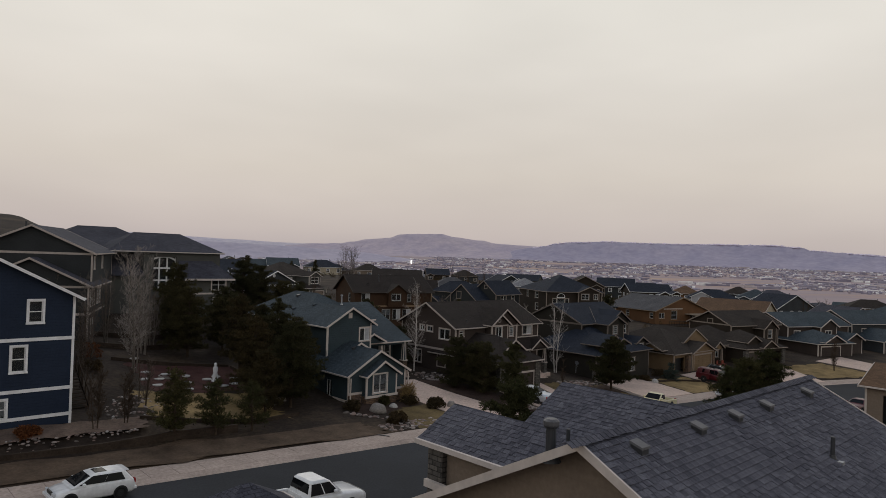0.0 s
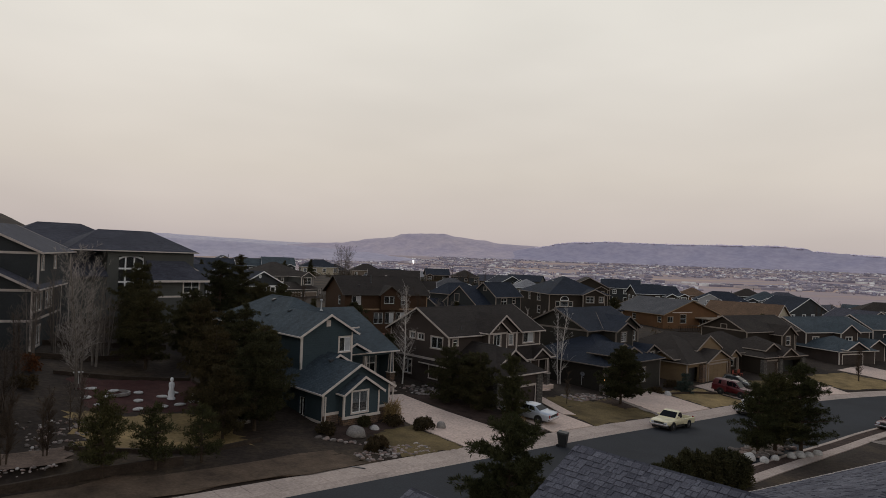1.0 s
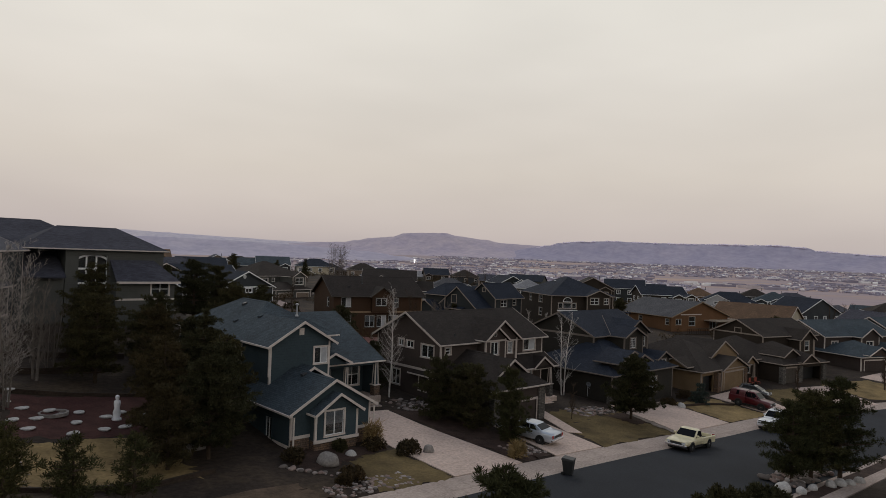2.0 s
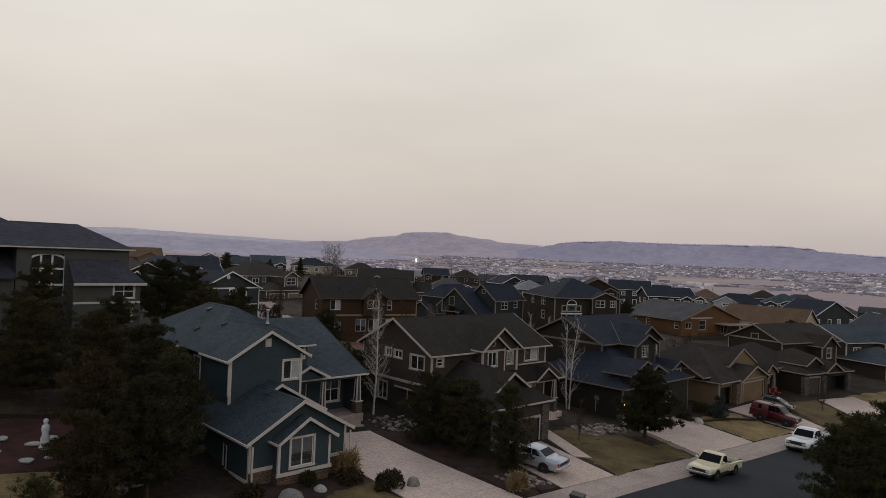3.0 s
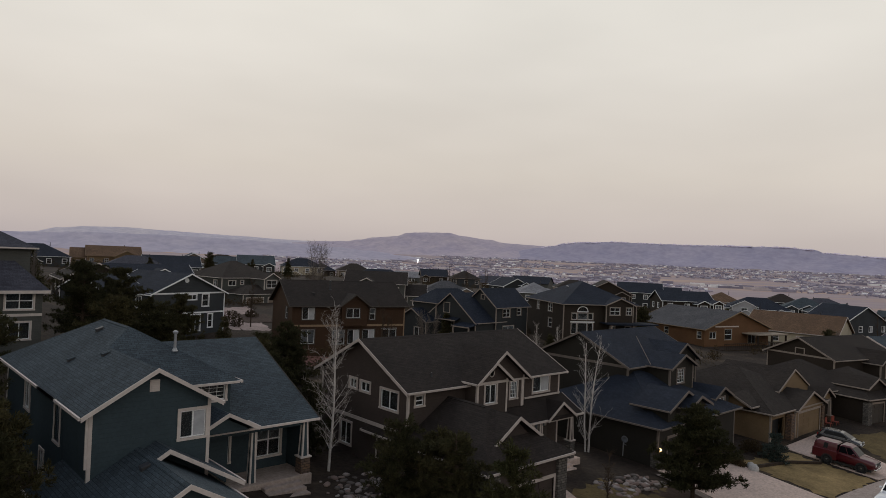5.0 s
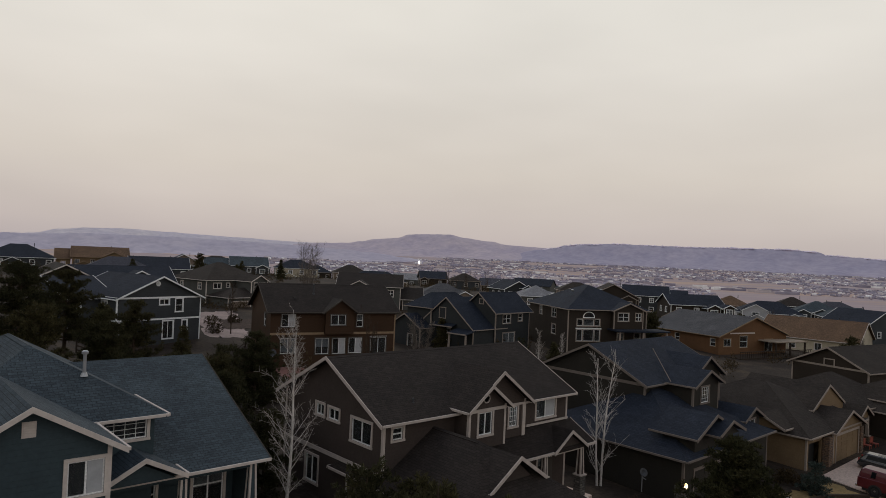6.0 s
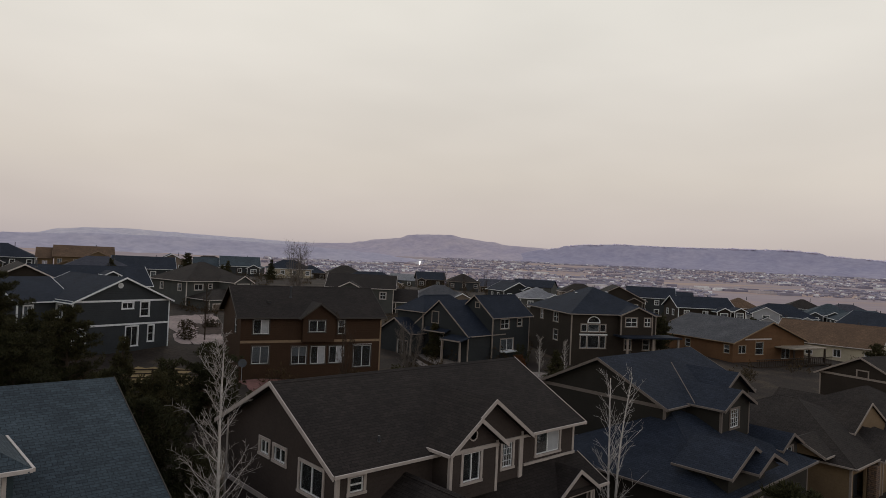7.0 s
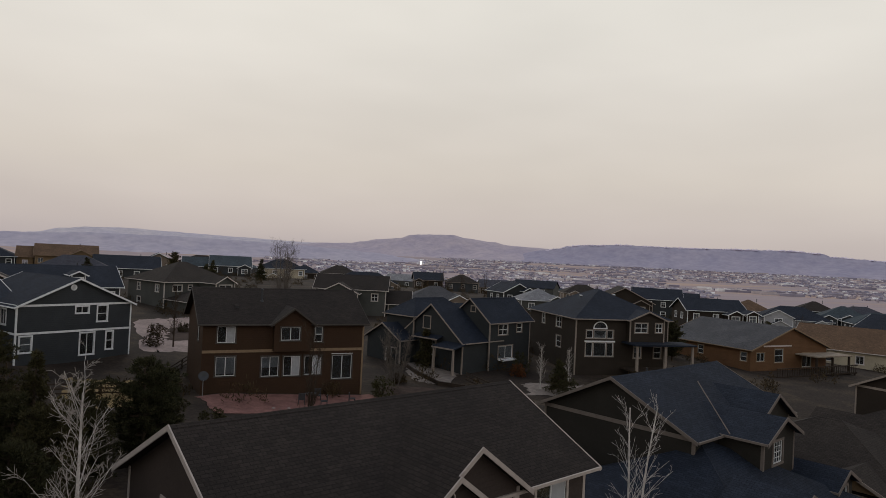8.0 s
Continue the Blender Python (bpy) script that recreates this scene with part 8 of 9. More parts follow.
timber_run([(3.9, 41.4), (8.4, 41.1), (12.8, 41.0), (17.0, 41.0), (21.2, 41.3)], 0.6, "low dark timber retaining wall above the pavement")
timber_run([(15.9, 44.2), (20.1, 43.2), (24.1, 43.1), (27.4, 43.8)], 0.36, "low dark timber edging of a lawn")
timber_run([(18.9, 60.0), (23.9, 58.9), (28.3, 57.6)], 0.36, "low timber edging behind red mulch")
timber_run([(28.4, 57.3), (28.7, 52.7), (29.1, 49.0)], 0.36, "pale timber edging beside pines")
timber_run([(79.5, 43.1), (84.0, 42.2), (86.7, 40.6)], 0.36, "dark timber edging of a sloping lawn")
timber_run([(16.9, 64.3), (22.9, 64.2), (28.8, 64.6)], 0.55, "timber retaining wall on the slope")
timber_run([(14.8, 69.0), (22.9, 68.9), (30.0, 67.5)], 0.55, "timber retaining wall on the slope")

# garden stair and deck of the hillside house
stair = thing("timber_stair", pose(13.2, 47.6, ground_z(13.2, 47.6)), "dark red-brown timber stair with railing", "stair")
for i in range(12):
    bm = bmesh.new()
    box(bm, -0.6, 0.6, i * 0.28, i * 0.28 + 0.3, i * 0.18 + 0.1, i * 0.18 + 0.15)
    part("tread", bm, TIMBER, stair)
for s in (-0.62, 0.62):
    bm = bmesh.new()
    hexa(bm, [(s - 0.03, 0, 0.0), (s + 0.03, 0, 0.0), (s + 0.03, 3.4, 2.1), (s - 0.03, 3.4, 2.1), (s - 0.03, 0, 0.25), (s + 0.03, 0, 0.25), (s + 0.03, 3.4, 2.35), (s - 0.03, 3.4, 2.35)])
    part("stringer", bm, TIMBER, stair)
    bm = bmesh.new()
    hexa(bm, [(s - 0.03, 0, 1.0), (s + 0.03, 0, 1.0), (s + 0.03, 3.4, 3.1), (s - 0.03, 3.4, 3.1), (s - 0.03, 0, 1.09), (s + 0.03, 0, 1.09), (s + 0.03, 3.4, 3.19), (s - 0.03, 3.4, 3.19)])
    part("handrail", bm, TIMBER, stair)
    for k in range(5):
        bm = bmesh.new()
        y = 0.1 + k * 0.8
        box(bm, s - 0.04, s + 0.04, y - 0.04, y + 0.04, y * 0.62, y * 0.62 + 1.05)
        part("baluster", bm, TIMBER, stair)


def rail_fence(points, label, h=1.1, rails=3):
    o = Vector((points[0][0], points[0][1], ground_z(*points[0])))
    top = thing("rail_fence", Matrix.Translation(o), label, "fence")
    for a, b in zip(points, points[1:]):
        a, b = Vector((a[0], a[1], ground_z(*a))), Vector((b[0], b[1], ground_z(*b)))
        n = max(1, round((b - a).length / 2.4))
        side = Vector((-(b - a).y, (b - a).x, 0)).normalized() * 0.03
        for i in range(n):
            p, q = a.lerp(b, i / n) - o, a.lerp(b, (i + 1) / n) - o
            bm = bmesh.new()
            box(bm, p.x - 0.06, p.x + 0.06, p.y - 0.06, p.y + 0.06, p.z - 0.1, p.z + h)
            part("post", bm, TIMBER, top)
            for k in range(rails):
                z = Vector((0, 0, h * (k + 0.6) / rails))
                u = Vector((0, 0, 0.12))
                bm = bmesh.new()
                hexa(bm, [v + z for v in (p - side, q - side, q + side, p + side)] + [v + z + u for v in (p - side, q - side, q + side, p + side)])
                part("rail", bm, TIMBER, top)


timber_run([(95.0, 100.2), (92.4, 93.6), (91.0, 88.0), (92.6, 85.6)], 0.55, "dark timber edging of a gravel terrace")
rail_fence([(112.0, 84.4), (119.0, 80.6), (127.0, 77.0)], "brown timber rail fence below the arched windows", 1.0, 2)
rail_fence([(66.5, 97.5), (68.6, 104.0)], "dark timber rail fence behind a lawn")
rail_fence([(48.0, 91.0), (53.5, 93.5), (60.0, 95.0), (66.0, 93.0)], "dark timber rail fence behind a lawn")
rail_fence([(92.0, 76.0), (95.0, 88.0)], "dark timber rail fence between gardens")
rail_fence([(67.5, 100.5), (71.5, 104.5)], "dark timber rail fence by a forecourt")

# wheelie bin
wb_ = thing("wheelie_bin", pose(47.0, 34.2, street_z(47.4) - 0.13, 0, 0, 20), "black wheelie bin at the kerb", "bin")
bm = bmesh.new()
hexa(bm, [(-0.24, -0.26, 0.05), (0.24, -0.26, 0.05), (0.24, 0.26, 0.05), (-0.24, 0.26, 0.05), (-0.34, -0.36, 1.0), (0.34, -0.36, 1.0), (0.34, 0.38, 1.0), (-0.34, 0.38, 1.0)])
soft(bm, 0.03, 2)
part("bin_body", bm, BLACK, wb_)
bm = bmesh.new()
hexa(bm, [(-0.37, -0.4, 1.0), (0.37, -0.4, 1.0), (0.37, 0.42, 1.0), (-0.37, 0.42, 1.0), (-0.34, -0.36, 1.08), (0.34, -0.36, 1.08), (0.34, 0.38, 1.14), (-0.34, 0.38, 1.14)])
soft(bm, 0.02, 1)
part("lid", bm, BLACK, wb_)
for s in (-0.3, 0.3):
    bm = bmesh.new()
    lathe(bm, [(0.12, s - 0.03), (0.12, s + 0.03)], 12, (0, 0.12), "y")
    bm.transform(Matrix.Rotation(radians(90), 4, "Z") @ Matrix.Translation((0.3, 0, 0)))
    part("wheel", bm, RUBBER, wb_)


def dish(x, y, z, yaw, label, r=0.42, pole=1.3):
    ob = thing("satellite_dish", pose(x, y, z - pole, 0, 0, yaw), label, "satellite dish")
    bm = bmesh.new()
    lathe(bm, [(0.03, 0.0), (0.03, pole)], 8)
    part("pole", bm, METAL_GREY, ob)
    bm = bmesh.new()
    lathe(bm, [(0.05, 0.0), (r * 0.6, 0.05), (r, 0.14), (r * 0.97, 0.15), (r * 0.55, 0.075), (0.03, 0.03)], 20)
    bm.transform(Matrix.Translation((0.05, 0, pole)) @ Matrix.Rotation(radians(62), 4, "Y"))
    part("reflector", bm, METAL_DARK, ob, smooth=True)
    bm = bmesh.new()
    box(bm, 0.0, 0.45, -0.015, 0.015, pole - 0.3, pole - 0.27)
    part("feed_arm", bm, METAL_GREY, ob)


dish(69.7, 48.5, 1.3, -120, "grey satellite dish on a short pole", 0.26, 1.2)
dish(66.6, 90.4, 3.2, -110, "grey satellite dish beside the red-brown house", 0.42, 2.2)

# lamps
def wall_lamp(x, y, z, label, r=0.1):
    ob = thing("porch_lamp", pose(x, y, z), label, "lamp", "porch lamps")
    bm = bmesh.new()
    box(bm, -0.1, 0.1, 0.02, 0.1, -0.12, 0.2)
    part("back_plate", bm, METAL_DARK, ob)
    bm = bmesh.new()
    lathe(bm, [(r * 0.6, -0.12), (r, -0.05), (r, 0.1), (r * 0.5, 0.17)], 10)
    part("globe", bm, LAMP, ob, "lit warm globe")


wall_lamp(70.88, 46.22, 0.85, "lit warm porch lamp on a stone pier", 0.115)

# patio and porch furniture
def chair(x, y, z, yaw, material, label):
    ob = thing("garden_chair", pose(x, y, z, 0, 0, yaw), label, "chair", "garden chairs")
    for nm, a in (("seat", (-0.28, 0.28, -0.28, 0.28, 0.38, 0.44)), ("backrest", (-0.28, -0.22, -0.28, 0.28, 0.44, 0.95))):
        bm = bmesh.new()
        box(bm, *a)
        soft(bm, 0.02, 1)
        part(nm, bm, material, ob)
    for sx in (-0.25, 0.25):
        for sy in (-0.25, 0.25):
            bm = bmesh.new()
            box(bm, sx - 0.025, sx + 0.025, sy - 0.025, sy + 0.025, 0, 0.38)
            part("leg", bm, material, ob)
    return ob


CHAIR_RED = plain("red_painted_wood", (0.24, 0.045, 0.025), 0.6)
chair(101.2, 44.6, -1.4, -90, CHAIR_RED, "red wooden porch chair by the tan house")
chair(102.5, 44.4, -1.4, -100, CHAIR_RED, "red wooden porch chair by the tan house")
for i, (x, y) in enumerate(((73.2, 85.6), (74.8, 84.6), (75.4, 86.6), (77.8, 84.8))):
    chair(x, y, ground_z(x, y) + 0.07, 60 + i * 90, METAL_DARK, "dark metal patio chair behind the brown house")
tb = thing("patio_table", pose(74.4, 86.0, ground_z(74.4, 86.0) + 0.07), "dark round patio table behind the brown house", "table")
bm = bmesh.new()
lathe(bm, [(0.6, 0.7), (0.62, 0.72), (0.6, 0.75)], 20)
part("tabletop", bm, METAL_DARK, tb)
bm = bmesh.new()
lathe(bm, [(0.25, 0.0), (0.05, 0.06), (0.04, 0.7)], 10)
part("pedestal", bm, METAL_DARK, tb)
bb = thing("storm_drain", pose(29.8, 37.1, street_z(29.8) + 0.016, 0, 0, -60), "dark drain slot across the pavement", "drain")
bm = bmesh.new()
box(bm, -0.9, 0.9, -0.05, 0.05, 0.0, 0.04)
part("grate", bm, METAL_DARK, bb)


# ---------------------------------------------------------------- the valley: town, woods and mesas
def at_bearing(px, dist):
    """A place in the valley: px counts sideways, dist along the ground from the middle of the flight."""
    d = (AHEAD + ASIDE * ((px - 784) / 1182)).normalized()
    return Vector((37.2, 30.8, 0)) + d * dist


def hill_material(name, c1, c2):
    m, nt, b = nodes_of(name, 1.0)
    b.inputs["Specular IOR Level"].default_value = 0.0
    n1, n2 = noise_node(nt, 0.006, 6.0), noise_node(nt, 0.03, 5.0)
    a = ramp_node(nt, n1.outputs[0], [(0.3, rgba(c1)), (0.7, rgba(c2))])
    f = ramp_node(nt, n2.outputs[0], [(0.32, (0.86, 0.87, 0.90, 1)), (0.68, (1.08, 1.08, 1.06, 1))])
    nt.links.new(mix_node(nt, 1.0, a.outputs[0], f.outputs[0], "MULTIPLY"), b.inputs["Base Color"])
    return m


def lerp_list(pts, v):
    for (a, p), (b, q) in zip(pts, pts[1:]):
        if a <= v <= b:
            return p + (q - p) * sstep(a, b, v)
    return pts[0][1] if v < pts[0][0] else pts[-1][1]


def mesa(name, profile, dist, foot, material, label, seed, rough=1.0):
    """A far ridge: its skyline over the sideways count, with gullied slopes down to the plain."""
    vs, fs = [], []
    a, b = profile[0][0], profile[-1][0]
    n = int((b - a) / 2.5)
    rows = 9
    for i in range(n + 1):
        px = a + (b - a) * i / n
        top = lerp_list(profile, px)
        top += rough * noise.noise(Vector((px * 0.06, seed, 0))) + 0.6 * rough * noise.noise(Vector((px * 0.3, seed, 1))) + 0.35 * rough * noise.noise(Vector((px * 0.9, seed, 2)))
        zt = 14.2 + dist * top / 1182
        for j in range(rows + 1):
            t = j / rows
            if j == rows:
                d, z = dist + 250, zt - 60
            else:
                t = j / (rows - 1)
                g = noise.noise(Vector((px * 0.035, seed + 3, t * 1.2)))
                d = dist - foot * (1 - t) * (1 + 0.25 * g)
                z0 = plain_z(d) - 3
                z = z0 + (zt - z0) * (0.55 * t + 0.45 * t ** 3 + 0.05 * g * math.sin(math.pi * t))
            p = at_bearing(px, d)
            vs.append((p.x, p.y, z))
    w = rows + 1
    for i in range(n):
        for j in range(rows):
            fs.append((i * w + j, i * w + j + 1, (i + 1) * w + j + 1, (i + 1) * w + j))
    return tagged(raw(name, vs, fs, material, smooth=True), label, "hill", kind="structure")


# aerial haze is mixed into these hill colours, palest on the farthest
HILL_NEAR = hill_material("haze_tinted_mesa", (0.45, 0.395, 0.485), (0.57, 0.49, 0.53))
HILL_MID = hill_material("haze_tinted_ridge", (0.365, 0.342, 0.445), (0.465, 0.42, 0.505))
HILL_FAR = hill_material("haze_tinted_mountain", (0.57, 0.53, 0.615), (0.67, 0.61, 0.635))
HILL_FOOT = hill_material("haze_tinted_foothill", (0.46, 0.425, 0.52), (0.55, 0.50, 0.565))
mesa("mountain_backdrop", [(-400, -6), (-120, -4), (0, 1), (58, 8), (107, 16), (157, 20), (227, 21.5), (297, 19.5), (357, 18), (417, 16.5), (518, 14), (640, 12), (760, 12), (880, 20), (937, 22), (990, 22), (1100, 20), (1300, 16)], 4350, 500, HILL_FAR, "pale distant mountain slope with haze in its colour", 1, 0.5)
mesa("mesa_backdrop", [(520, 10), (575, 14.5), (612, 16), (640, 20), (664, 25), (704, 29), (724, 35.5), (741, 37.5), (798, 39), (824, 34), (866, 30), (900, 25), (940, 23.5), (980, 22), (1030, 14), (1080, 8)], 4150, 520, HILL_NEAR, "flat-topped mesa beyond the town, mauve with painted haze", 2, 0.6)
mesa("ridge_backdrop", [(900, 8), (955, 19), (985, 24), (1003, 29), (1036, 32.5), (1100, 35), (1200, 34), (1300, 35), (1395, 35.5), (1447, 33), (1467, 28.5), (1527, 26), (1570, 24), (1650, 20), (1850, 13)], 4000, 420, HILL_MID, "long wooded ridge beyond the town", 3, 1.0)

mesa("foothill_backdrop", [(-500, 0), (-120, 3), (58, 7), (150, 11), (300, 12), (417, 11), (518, 8), (600, 5), (660, 1), (720, -5), (780, -14)], 2830, 260, HILL_FOOT, "low foothill below the mountain, blue-mauve with painted haze", 5, 0.8)

rt = random.Random(9)
bm_v, bm_f, tr_v, tr_f = [], [], [], []
RIDGE = [(900, 8), (955, 19), (985, 24), (1003, 29), (1036, 32.5), (1100, 35), (1200, 34), (1300, 35), (1395, 35.5), (1447, 33), (1467, 28.5), (1527, 26), (1570, 24), (1650, 20)]


def add_block(p, w, d, hgt, yaw, pitch=0.0):
    base = len(bm_v)
    c, s = math.cos(yaw), math.sin(yaw)
    for z in (-2, hgt):
        for x, y in ((-w / 2, -d / 2), (w / 2, -d / 2), (w / 2, d / 2), (-w / 2, d / 2)):
            bm_v.append((p.x + x * c - y * s, p.y + x * s + y * c, p.z + z))
    bm_f.extend([(base, base + 1, base + 5, base + 4), (base + 1, base + 2, base + 6, base + 5), (base + 2, base + 3, base + 7, base + 6), (base + 3, base, base + 4, base + 7)])
    if pitch:
        for x in (-w / 2, w / 2):
            bm_v.append((p.x + x * c, p.y + x * s, p.z + hgt + pitch))
        bm_f.extend([(base + 4, base + 5, base + 9, base + 8), (base + 6, base + 7, base + 8, base + 9), (base + 5, base + 6, base + 9), (base + 7, base + 4, base + 8)])
    else:
        bm_f.append((base + 4, base + 5, base + 6, base + 7))


def add_clump(p, r, hgt):
    base = len(tr_v)
    for k, (rr_, z) in enumerate(((0.7, 0.0), (1.0, 0.35), (0.75, 0.75))):
        for i in range(5):
            a = 2 * math.pi * i / 5 + rt.uniform(-0.4, 0.4)
            q = r * rr_ * rt.uniform(0.7, 1.2)
            tr_v.append((p.x + q * math.cos(a), p.y + q * math.sin(a), p.z + hgt * z * rt.uniform(0.85, 1.1) - 0.5))
    tr_v.append((p.x + rt.uniform(-0.3, 0.3) * r, p.y, p.z + hgt))
    for k in (0, 5):
        for i in range(5):
            j = (i + 1) % 5
            tr_f.append((base + k + i, base + k + j, base + k + 5 + j, base + k + 5 + i))
    for i in range(5):
        tr_f.append((base + 10 + i, base + 10 + (i + 1) % 5, base + 15))


def ground_at(p):
    return Vector((p.x, p.y, ground_z(p.x, p.y)))


# a fringe of trees along the far ridge
for i in range(330):
    px = rt.uniform(960, 1640)
    if noise.noise(Vector((px * 0.045, 7.0, 0))) < -0.12:
        continue
    p = at_bearing(px, 3998)
    p.z = 14.2 + 3998 * lerp_list(RIDGE, px) / 1182 - 5
    add_clump(p, rt.uniform(4, 16), rt.uniform(4, 8) + 3.5 * rt.random() ** 3)
# the pale base colour stands in for haze over these trees
tagged(raw("ridge_trees", tr_v, tr_f, hill_material("haze_tinted_ridge_trees", (0.78, 0.71, 0.82), (0.84, 0.76, 0.86))), "fringe of trees along the far ridge with haze in their colour", "trees", kind="stuff")
tr_v, tr_f = [], []

# town on the plain: districts of small houses and trees, long across the view, with open fields between them
def open_field(px, dist):
    return (px > 1230 and dist < 1900) or (1150 < px < 1440 and 2050 < dist < 2350) or (px < 780 and dist > 3050) or (px < 560 and dist < 2200)


for i in range(2300):
    px = rt.uniform(470, 1660)
    dist = 1150 + (2600 if px > 760 else 1900) * rt.random() ** (1.7 if i % 2 else 0.9)
    if open_field(px, dist) or noise.noise(Vector((px * 0.0045, dist * 0.0035, 4))) < -0.26:
        continue
    half, deep = rt.uniform(12, 80), rt.uniform(10, 70)
    kind = rt.random()
    for k in range(int(half * deep / 210) + 3):
        a, c = rt.uniform(-1, 1), rt.uniform(-1, 1)
        p = ground_at(at_bearing(px + a * half * 1182 / dist, dist + c * deep))
        if kind < 0.36 and k % 5:
            add_clump(p, rt.uniform(2.0, 5.0), rt.uniform(2.5, 6.0))
        elif kind < 0.92:
            if k % 3:
                add_block(p, rt.uniform(6, 14), rt.uniform(6, 9), rt.uniform(2.0, 4.2), -0.74 + rt.uniform(-0.5, 0.5), rt.uniform(1.0, 2.2))
            else:
                add_clump(p, rt.uniform(1.5, 4.0), rt.uniform(2.5, 5.5))
        elif k % 6 == 0:
            add_block(p, rt.uniform(20, 60), rt.uniform(14, 28), rt.uniform(4, 7), -0.74 + rt.uniform(-0.1, 0.1))
# the long pale sheds of the trading estate and the shops beside the fields
for px0, px1, dist, n in ((880, 945, 2330, 7), (950, 1010, 2350, 5), (1030, 1095, 2200, 7), (1100, 1130, 2420, 3), (1010, 1080, 2050, 6), (1215, 1330, 1930, 12), (1340, 1400, 1900, 5), (1140, 1210, 2020, 6), (660, 740, 2750, 6)):
    for i in range(n):
        p = ground_at(at_bearing(rt.uniform(px0, px1), dist + rt.uniform(-45, 45)))
        add_block(p, rt.uniform(18, 60), rt.uniform(12, 24), rt.uniform(4, 8), -0.74 + rt.uniform(-0.06, 0.06))
# wall, roof and tree tones carry a mauve lift painted in as haze
HAZY_TOWN = by_island("haze_tinted_town", [(0.0, (0.27, 0.245, 0.31, 1)), (0.25, (0.40, 0.35, 0.40, 1)), (0.45, (0.31, 0.29, 0.36, 1)), (0.62, (0.50, 0.44, 0.46, 1)), (0.80, (0.66, 0.60, 0.61, 1)), (0.92, (0.88, 0.86, 0.86, 1))])
HAZY_WOOD = by_island("haze_tinted_far_trees", [(0.0, (0.23, 0.205, 0.265, 1)), (0.35, (0.29, 0.25, 0.30, 1)), (0.7, (0.36, 0.31, 0.345, 1))], 1.0)
tagged(raw("town_buildings", bm_v, bm_f, HAZY_TOWN), "hundreds of small town buildings on the plain, paled by painted haze", "town", kind="stuff")
tagged(raw("town_trees", tr_v, tr_f, HAZY_WOOD), "dark tree clumps scattered over the town, tinted with haze", "trees", kind="stuff")

# nearer rows on the falling ground: one thing for each house
RO = (ROOF_NAVY, ROOF_GREY, ROOF_UMBER, ROOF_TEAL, ROOF_BROWN, ROOF_LIGHT)
WA = (W_BEIGE, W_GREY, W_SAGE, W_UMBER, W_CREAM, W_CHAR)
for i in range(95):
    dist = rt.uniform(270, 720)
    px = rt.uniform(360, 1640)
    if dist < 330 and px > 1250:
        dist += 80
    p = ground_at(at_bearing(px, dist))
    ri, wi = rt.randrange(6), rt.randrange(6)
    w, d = rt.uniform(12, 18), rt.uniform(9, 12)
    names_r = ("navy", "grey", "umber", "slate-blue", "brown", "pale grey")
    names_w = ("beige", "grey", "sage", "umber", "cream", "charcoal")
    hz = rt.uniform(4.6, 6.0)
    hs = House(f"{names_w[wi]} house with {names_r[ri]} roof on falling ground", (p.x, p.y, p.z), math.degrees(math.atan2(-0.68, 0.73)) + rt.uniform(-60, 60), WA[wi], RO[ri], TRIM_WHITE, group="distant houses")
    b0 = p.z
    hs.walls(-w / 2, w / 2, -d / 2, d / 2, b0 - 3, b0 + hz, {"front": [(-w * 0.3, -w * 0.3 + 1.4, b0 + hz - 1.9, b0 + hz - 0.7), (w * 0.2, w * 0.2 + 1.4, b0 + hz - 1.9, b0 + hz - 0.7)]})
    if rt.random() < 0.5:
        hs.hip_roof(-w / 2 - 0.4, w / 2 + 0.4, -d / 2 - 0.4, d / 2 + 0.4, b0 + hz - 0.05, b0 + hz + d * 0.24, fascia=False)
    else:
        hs.gable_roof(-w / 2 - 0.4, w / 2 + 0.4, -d / 2 - 0.4, d / 2 + 0.4, b0 + hz - 0.05, b0 + hz + d * 0.24, "x", fascia=False)
        hs.gable_end("x", -w / 2, -d / 2, d / 2, b0 + hz, b0 + hz + d * 0.2)
        hs.gable_end("x", w / 2, -d / 2, d / 2, b0 + hz, b0 + hz + d * 0.2, flip=-1)
tr_v, tr_f = [], []
for i in range(500):
    add_clump(ground_at(at_bearing(rt.uniform(300, 1650), rt.uniform(260, 800))), rt.uniform(1.2, 2.6), rt.uniform(2.5, 5.5))
tagged(raw("slope_trees", tr_v, tr_f, foliage("winter_slope_trees", (0.06, 0.05, 0.045))), "dark bare trees between distant houses", "trees", kind="stuff")
tw = thing("water_tower", Matrix.Translation(ground_at(at_bearing(744, 2600))), "small bright white tower on the plain", "tower")
bm = bmesh.new()
lathe(bm, [(2.0, 0.0), (2.0, 4.0), (3.0, 8.0), (3.0, 12.0), (2.0, 14.0)], 14)
# the tank's brightness is emission put into its own surface
part("tank", bm, lamp_glow("glowing_white_tower", (1.0, 0.98, 0.95), 1.5), tw)


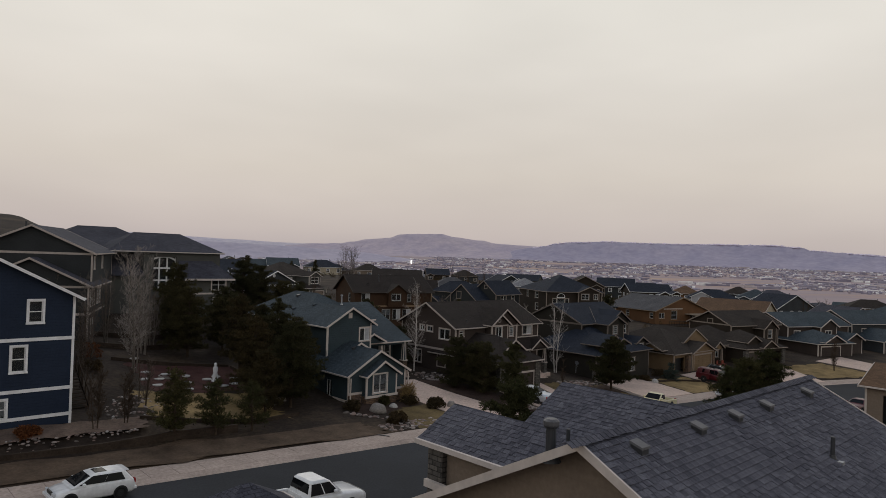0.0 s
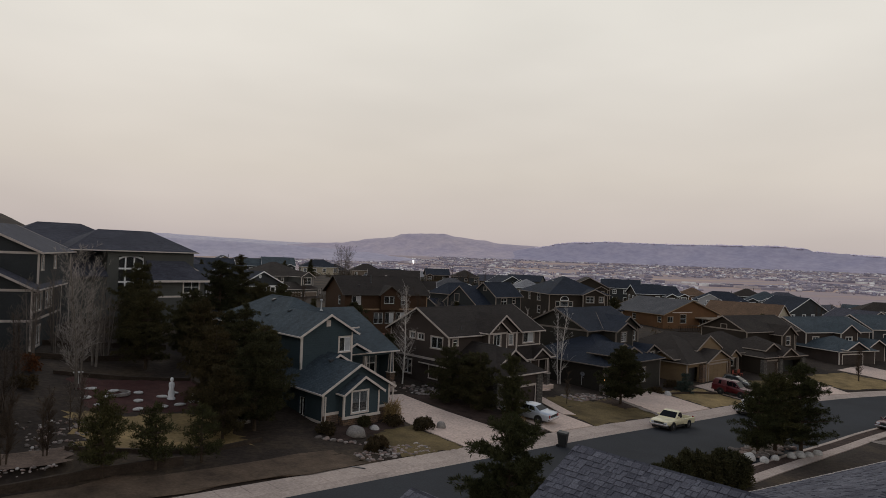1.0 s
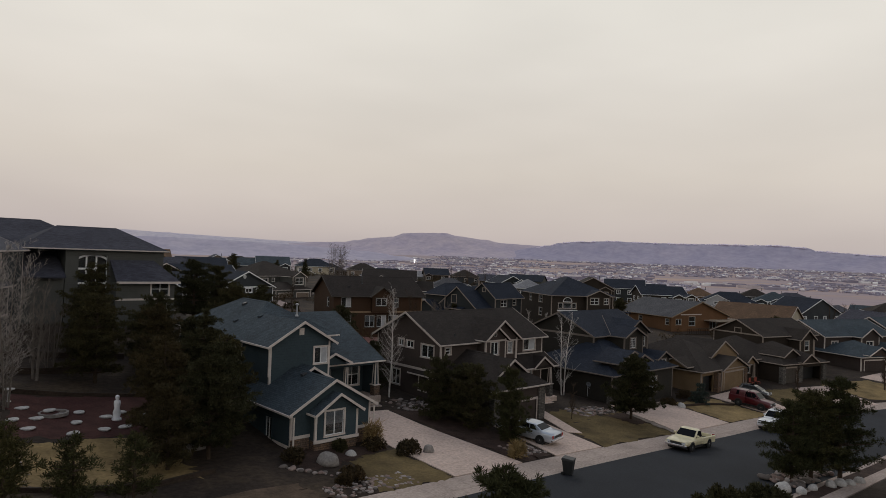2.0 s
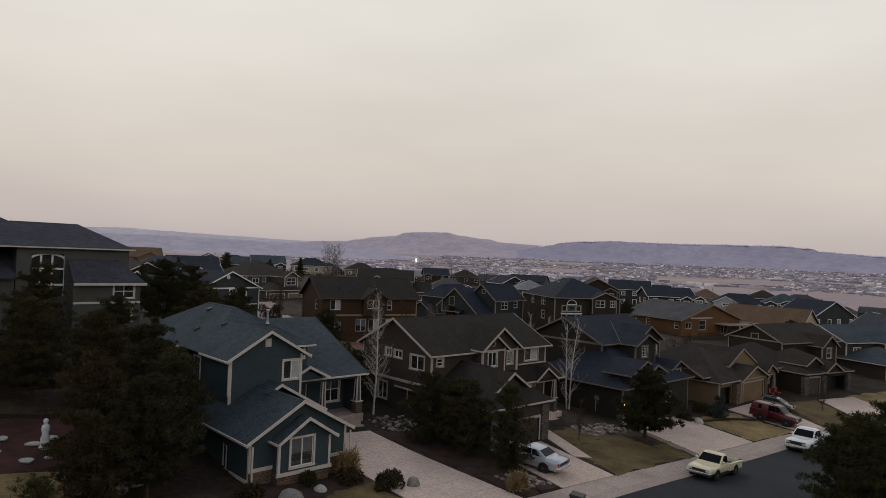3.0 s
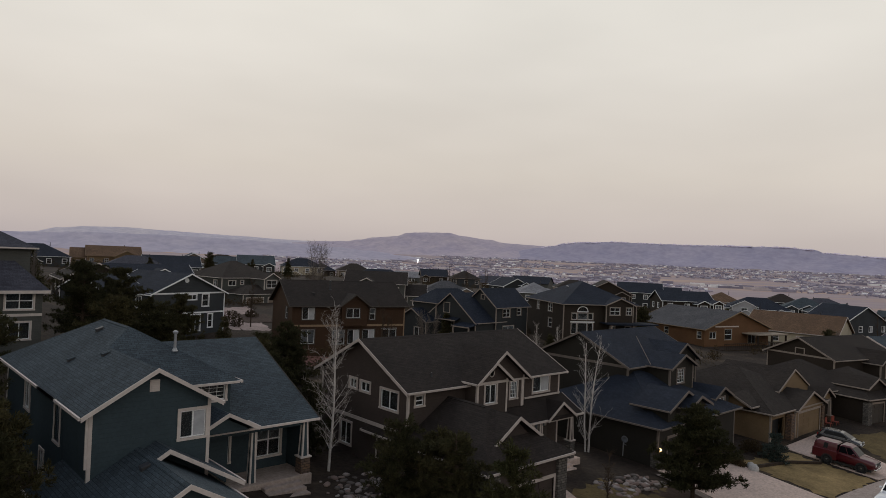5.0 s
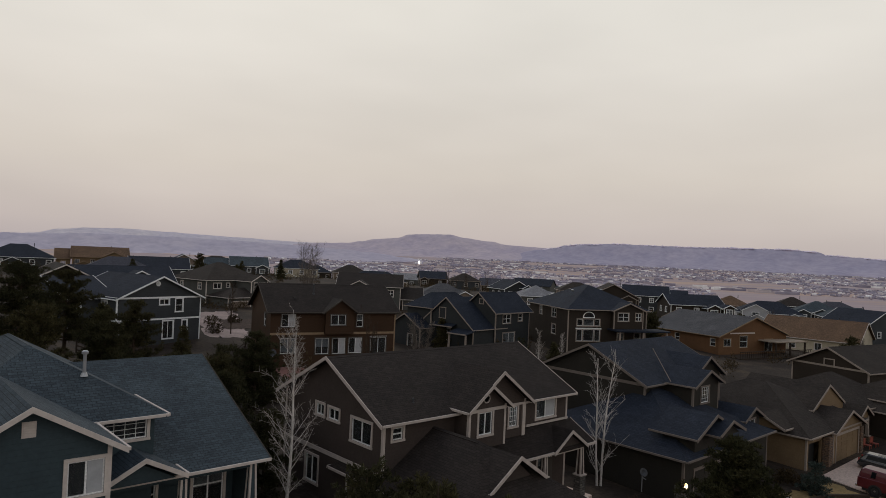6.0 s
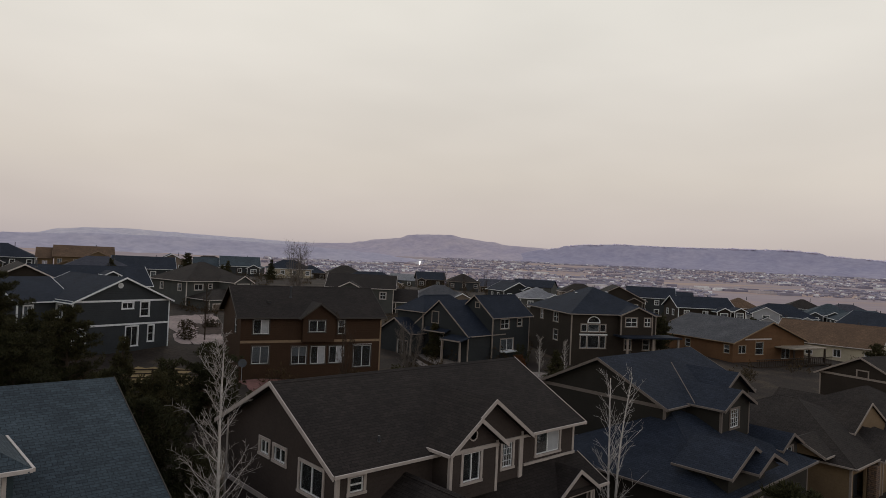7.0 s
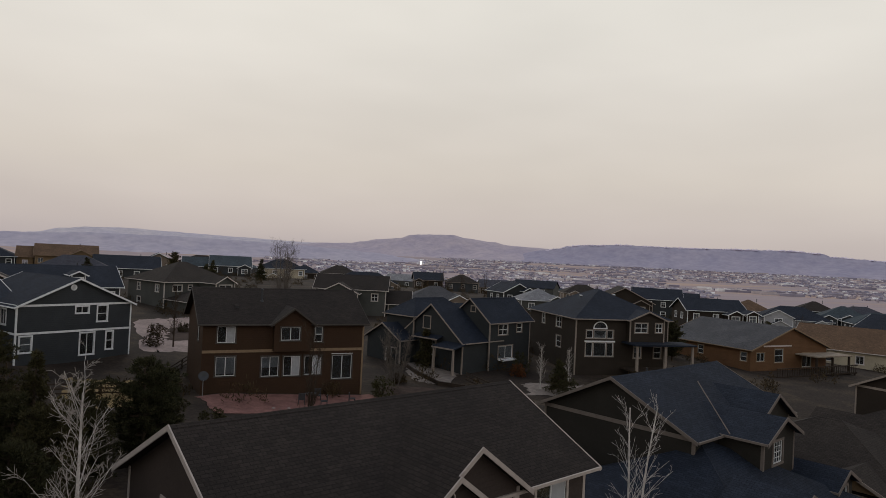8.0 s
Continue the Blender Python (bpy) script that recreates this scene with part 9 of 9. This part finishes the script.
# ---------------------------------------------------------------- shingle tabs on the near roof
def tab_material(name, by_object):
    m, nt, b = nodes_of(name, 0.92)
    if by_object:
        src = nt.nodes.new("ShaderNodeObjectInfo").outputs["Random"]
    else:
        src = nt.nodes.new("ShaderNodeNewGeometry").outputs["Random Per Island"]
    tone = ramp_node(nt, src, [(0.0, (0.066, 0.066, 0.083, 1)), (0.3, (0.088, 0.088, 0.108, 1)), (0.62, (0.102, 0.102, 0.124, 1)), (1.0, (0.124, 0.124, 0.148, 1))])
    n1, n2 = noise_node(nt, 0.6, 4.0), noise_node(nt, 30.0, 3.0)
    big = ramp_node(nt, n1.outputs[0], [(0.3, (0.82, 0.82, 0.84, 1)), (0.7, (1.15, 1.15, 1.13, 1))])
    fine = ramp_node(nt, n2.outputs[0], [(0.3, (0.66, 0.66, 0.66, 1)), (0.7, (1.32, 1.32, 1.32, 1))])
    col = mix_node(nt, 1.0, tone.outputs[0], big.outputs[0], "MULTIPLY")
    nt.links.new(mix_node(nt, 1.0, col, fine.outputs[0], "MULTIPLY"), b.inputs["Base Color"])
    bump_node(nt, b, n2.outputs[0], 0.4, 0.004)
    return m


TAB_ONE = tab_material("shingle_tab", True)
TAB_ALL = tab_material("shingle_field", False)
TAB_FACES = [(0, 1, 5, 4), (1, 2, 6, 5), (2, 3, 7, 6), (3, 0, 4, 7), (4, 5, 6, 7)]
COURSE = 0.145


def tab_points(w):
    """A tab with its thick butt edge downhill: u across, v uphill."""
    return [(0, 0, -0.006), (w, 0, -0.006), (w, COURSE + 0.02, -0.006), (0, COURSE + 0.02, -0.006),
            (0.006, 0, 0.016), (w - 0.006, 0, 0.016), (w - 0.006, COURSE + 0.02, 0.003), (0.006, COURSE + 0.02, 0.003)]


tab_meshes = []
for w in (0.08, 0.12, 0.16, 0.21):
    me = bpy.data.meshes.new("shingle")
    me.from_pydata(tab_points(w), [], TAB_FACES)
    me.materials.append(TAB_ONE)
    tab_meshes.append((w, me))


def shingle_slope(roof, origin, across, uphill, width, length, seed, single=None):
    """Courses of tabs over one slope of a roof; those inside the single stretch are parts of their own."""
    rnd = random.Random(seed)
    across, uphill = Vector(across).normalized(), Vector(uphill).normalized()
    up = across.cross(uphill)
    o = Vector(origin) - Vector((13.5, 6.0, 3.4))
    vs, fs = [], []
    for j in range(int(length / COURSE)):
        u = rnd.uniform(-0.1, 0.0)
        while u < width - 0.2:
            w, me = rnd.choice(tab_meshes)
            a = o + across * max(0.0, u) + uphill * (j * COURSE)
            if single and single[0] < u < single[1] and single[2] < j * COURSE < single[3]:
                ob = new("shingle", me)
                ob.parent = roof
                m = Matrix((across, uphill, up)).transposed().to_4x4()
                m.translation = a + up * 0.004
                ob.matrix_local = m
            else:
                base = len(vs)
                lift = 0.005 if rnd.random() < 0.55 else -0.005
                vs.extend(tuple(a + across * p[0] + uphill * p[1] + up * (p[2] + lift)) for p in tab_points(w))
                fs.extend(tuple(base + k for k in f) for f in TAB_FACES)
            u += w + 0.003
    ob = raw("shingle_field", vs, fs, TAB_ALL, roof, "mottled blue-grey shingle courses")
    ob["kind"] = "stuff"


# main roof: both slopes; then the two lower wings
shingle_slope(GREY_MAIN, (9.7, -1.1, 6.99), (1, 0, 0), (0, 8, 4.13), 11.9, 8.85, 1, (1.3, 4.6, 6.9, 8.9))
shingle_slope(GREY_MAIN, (21.6, 14.9, 6.99), (-1, 0, 0), (0, -8, 4.13), 11.9, 8.85, 2)
shingle_slope(GREY_LOW, (12.0, 13.95, 9.25), (0, -1, 0), (1.475, 0, 0.8), 5.45, 1.6, 3)
shingle_slope(GREY_LOW, (14.95, 8.5, 9.25), (0, 1, 0), (-1.475, 0, 0.8), 5.45, 1.6, 4)
shingle_slope(GREY_MID, (14.9, 13.1, 8.9), (0, -1, 0), (2.75, 0, 1.5), 6.1, 3.05, 5)
shingle_slope(GREY_MID, (20.4, 7.0, 8.9), (0, 1, 0), (-2.75, 0, 1.5), 6.1, 3.05, 6)


def ridge_caps(roof, start, end, seed):
    """Folded cap shingles lapped along a ridge."""
    rnd = random.Random(seed)
    a, b = Vector(start) - Vector((13.5, 6.0, 3.4)), Vector(end) - Vector((13.5, 6.0, 3.4))
    along = (b - a).normalized()
    side = Vector((-along.y, along.x, 0))
    n = int((b - a).length / 0.15)
    vs, fs = [], []
    for i in range(n):
        p, q = a + along * (i * 0.15), a + along * (i * 0.15 + 0.2)
        w = 0.16 + rnd.uniform(-0.012, 0.012)
        base = len(vs)
        for c, up in ((p, 0.034), (q, 0.016)):
            for k in (-1, 0, 1):
                vs.append(tuple(c + side * (w * k) + Vector((0, 0, up - abs(k) * w * 0.516))))
        for k in (-1, 0, 1):
            vs.append(tuple(p + side * (w * k) + Vector((0, 0, 0.014 - abs(k) * w * 0.516))))
        fs.extend([(base, base + 1, base + 4, base + 3), (base + 1, base + 2, base + 5, base + 4), (base + 6, base + 7, base + 1, base), (base + 7, base + 8, base + 2, base + 1)])
    raw("ridge_cap", vs, fs, TAB_ALL, roof, "row of folded ridge shingles")["kind"] = "stuff"


ridge_caps(GREY_MAIN, (9.3, 6.9, 11.15), (22.0, 6.9, 11.15), 7)
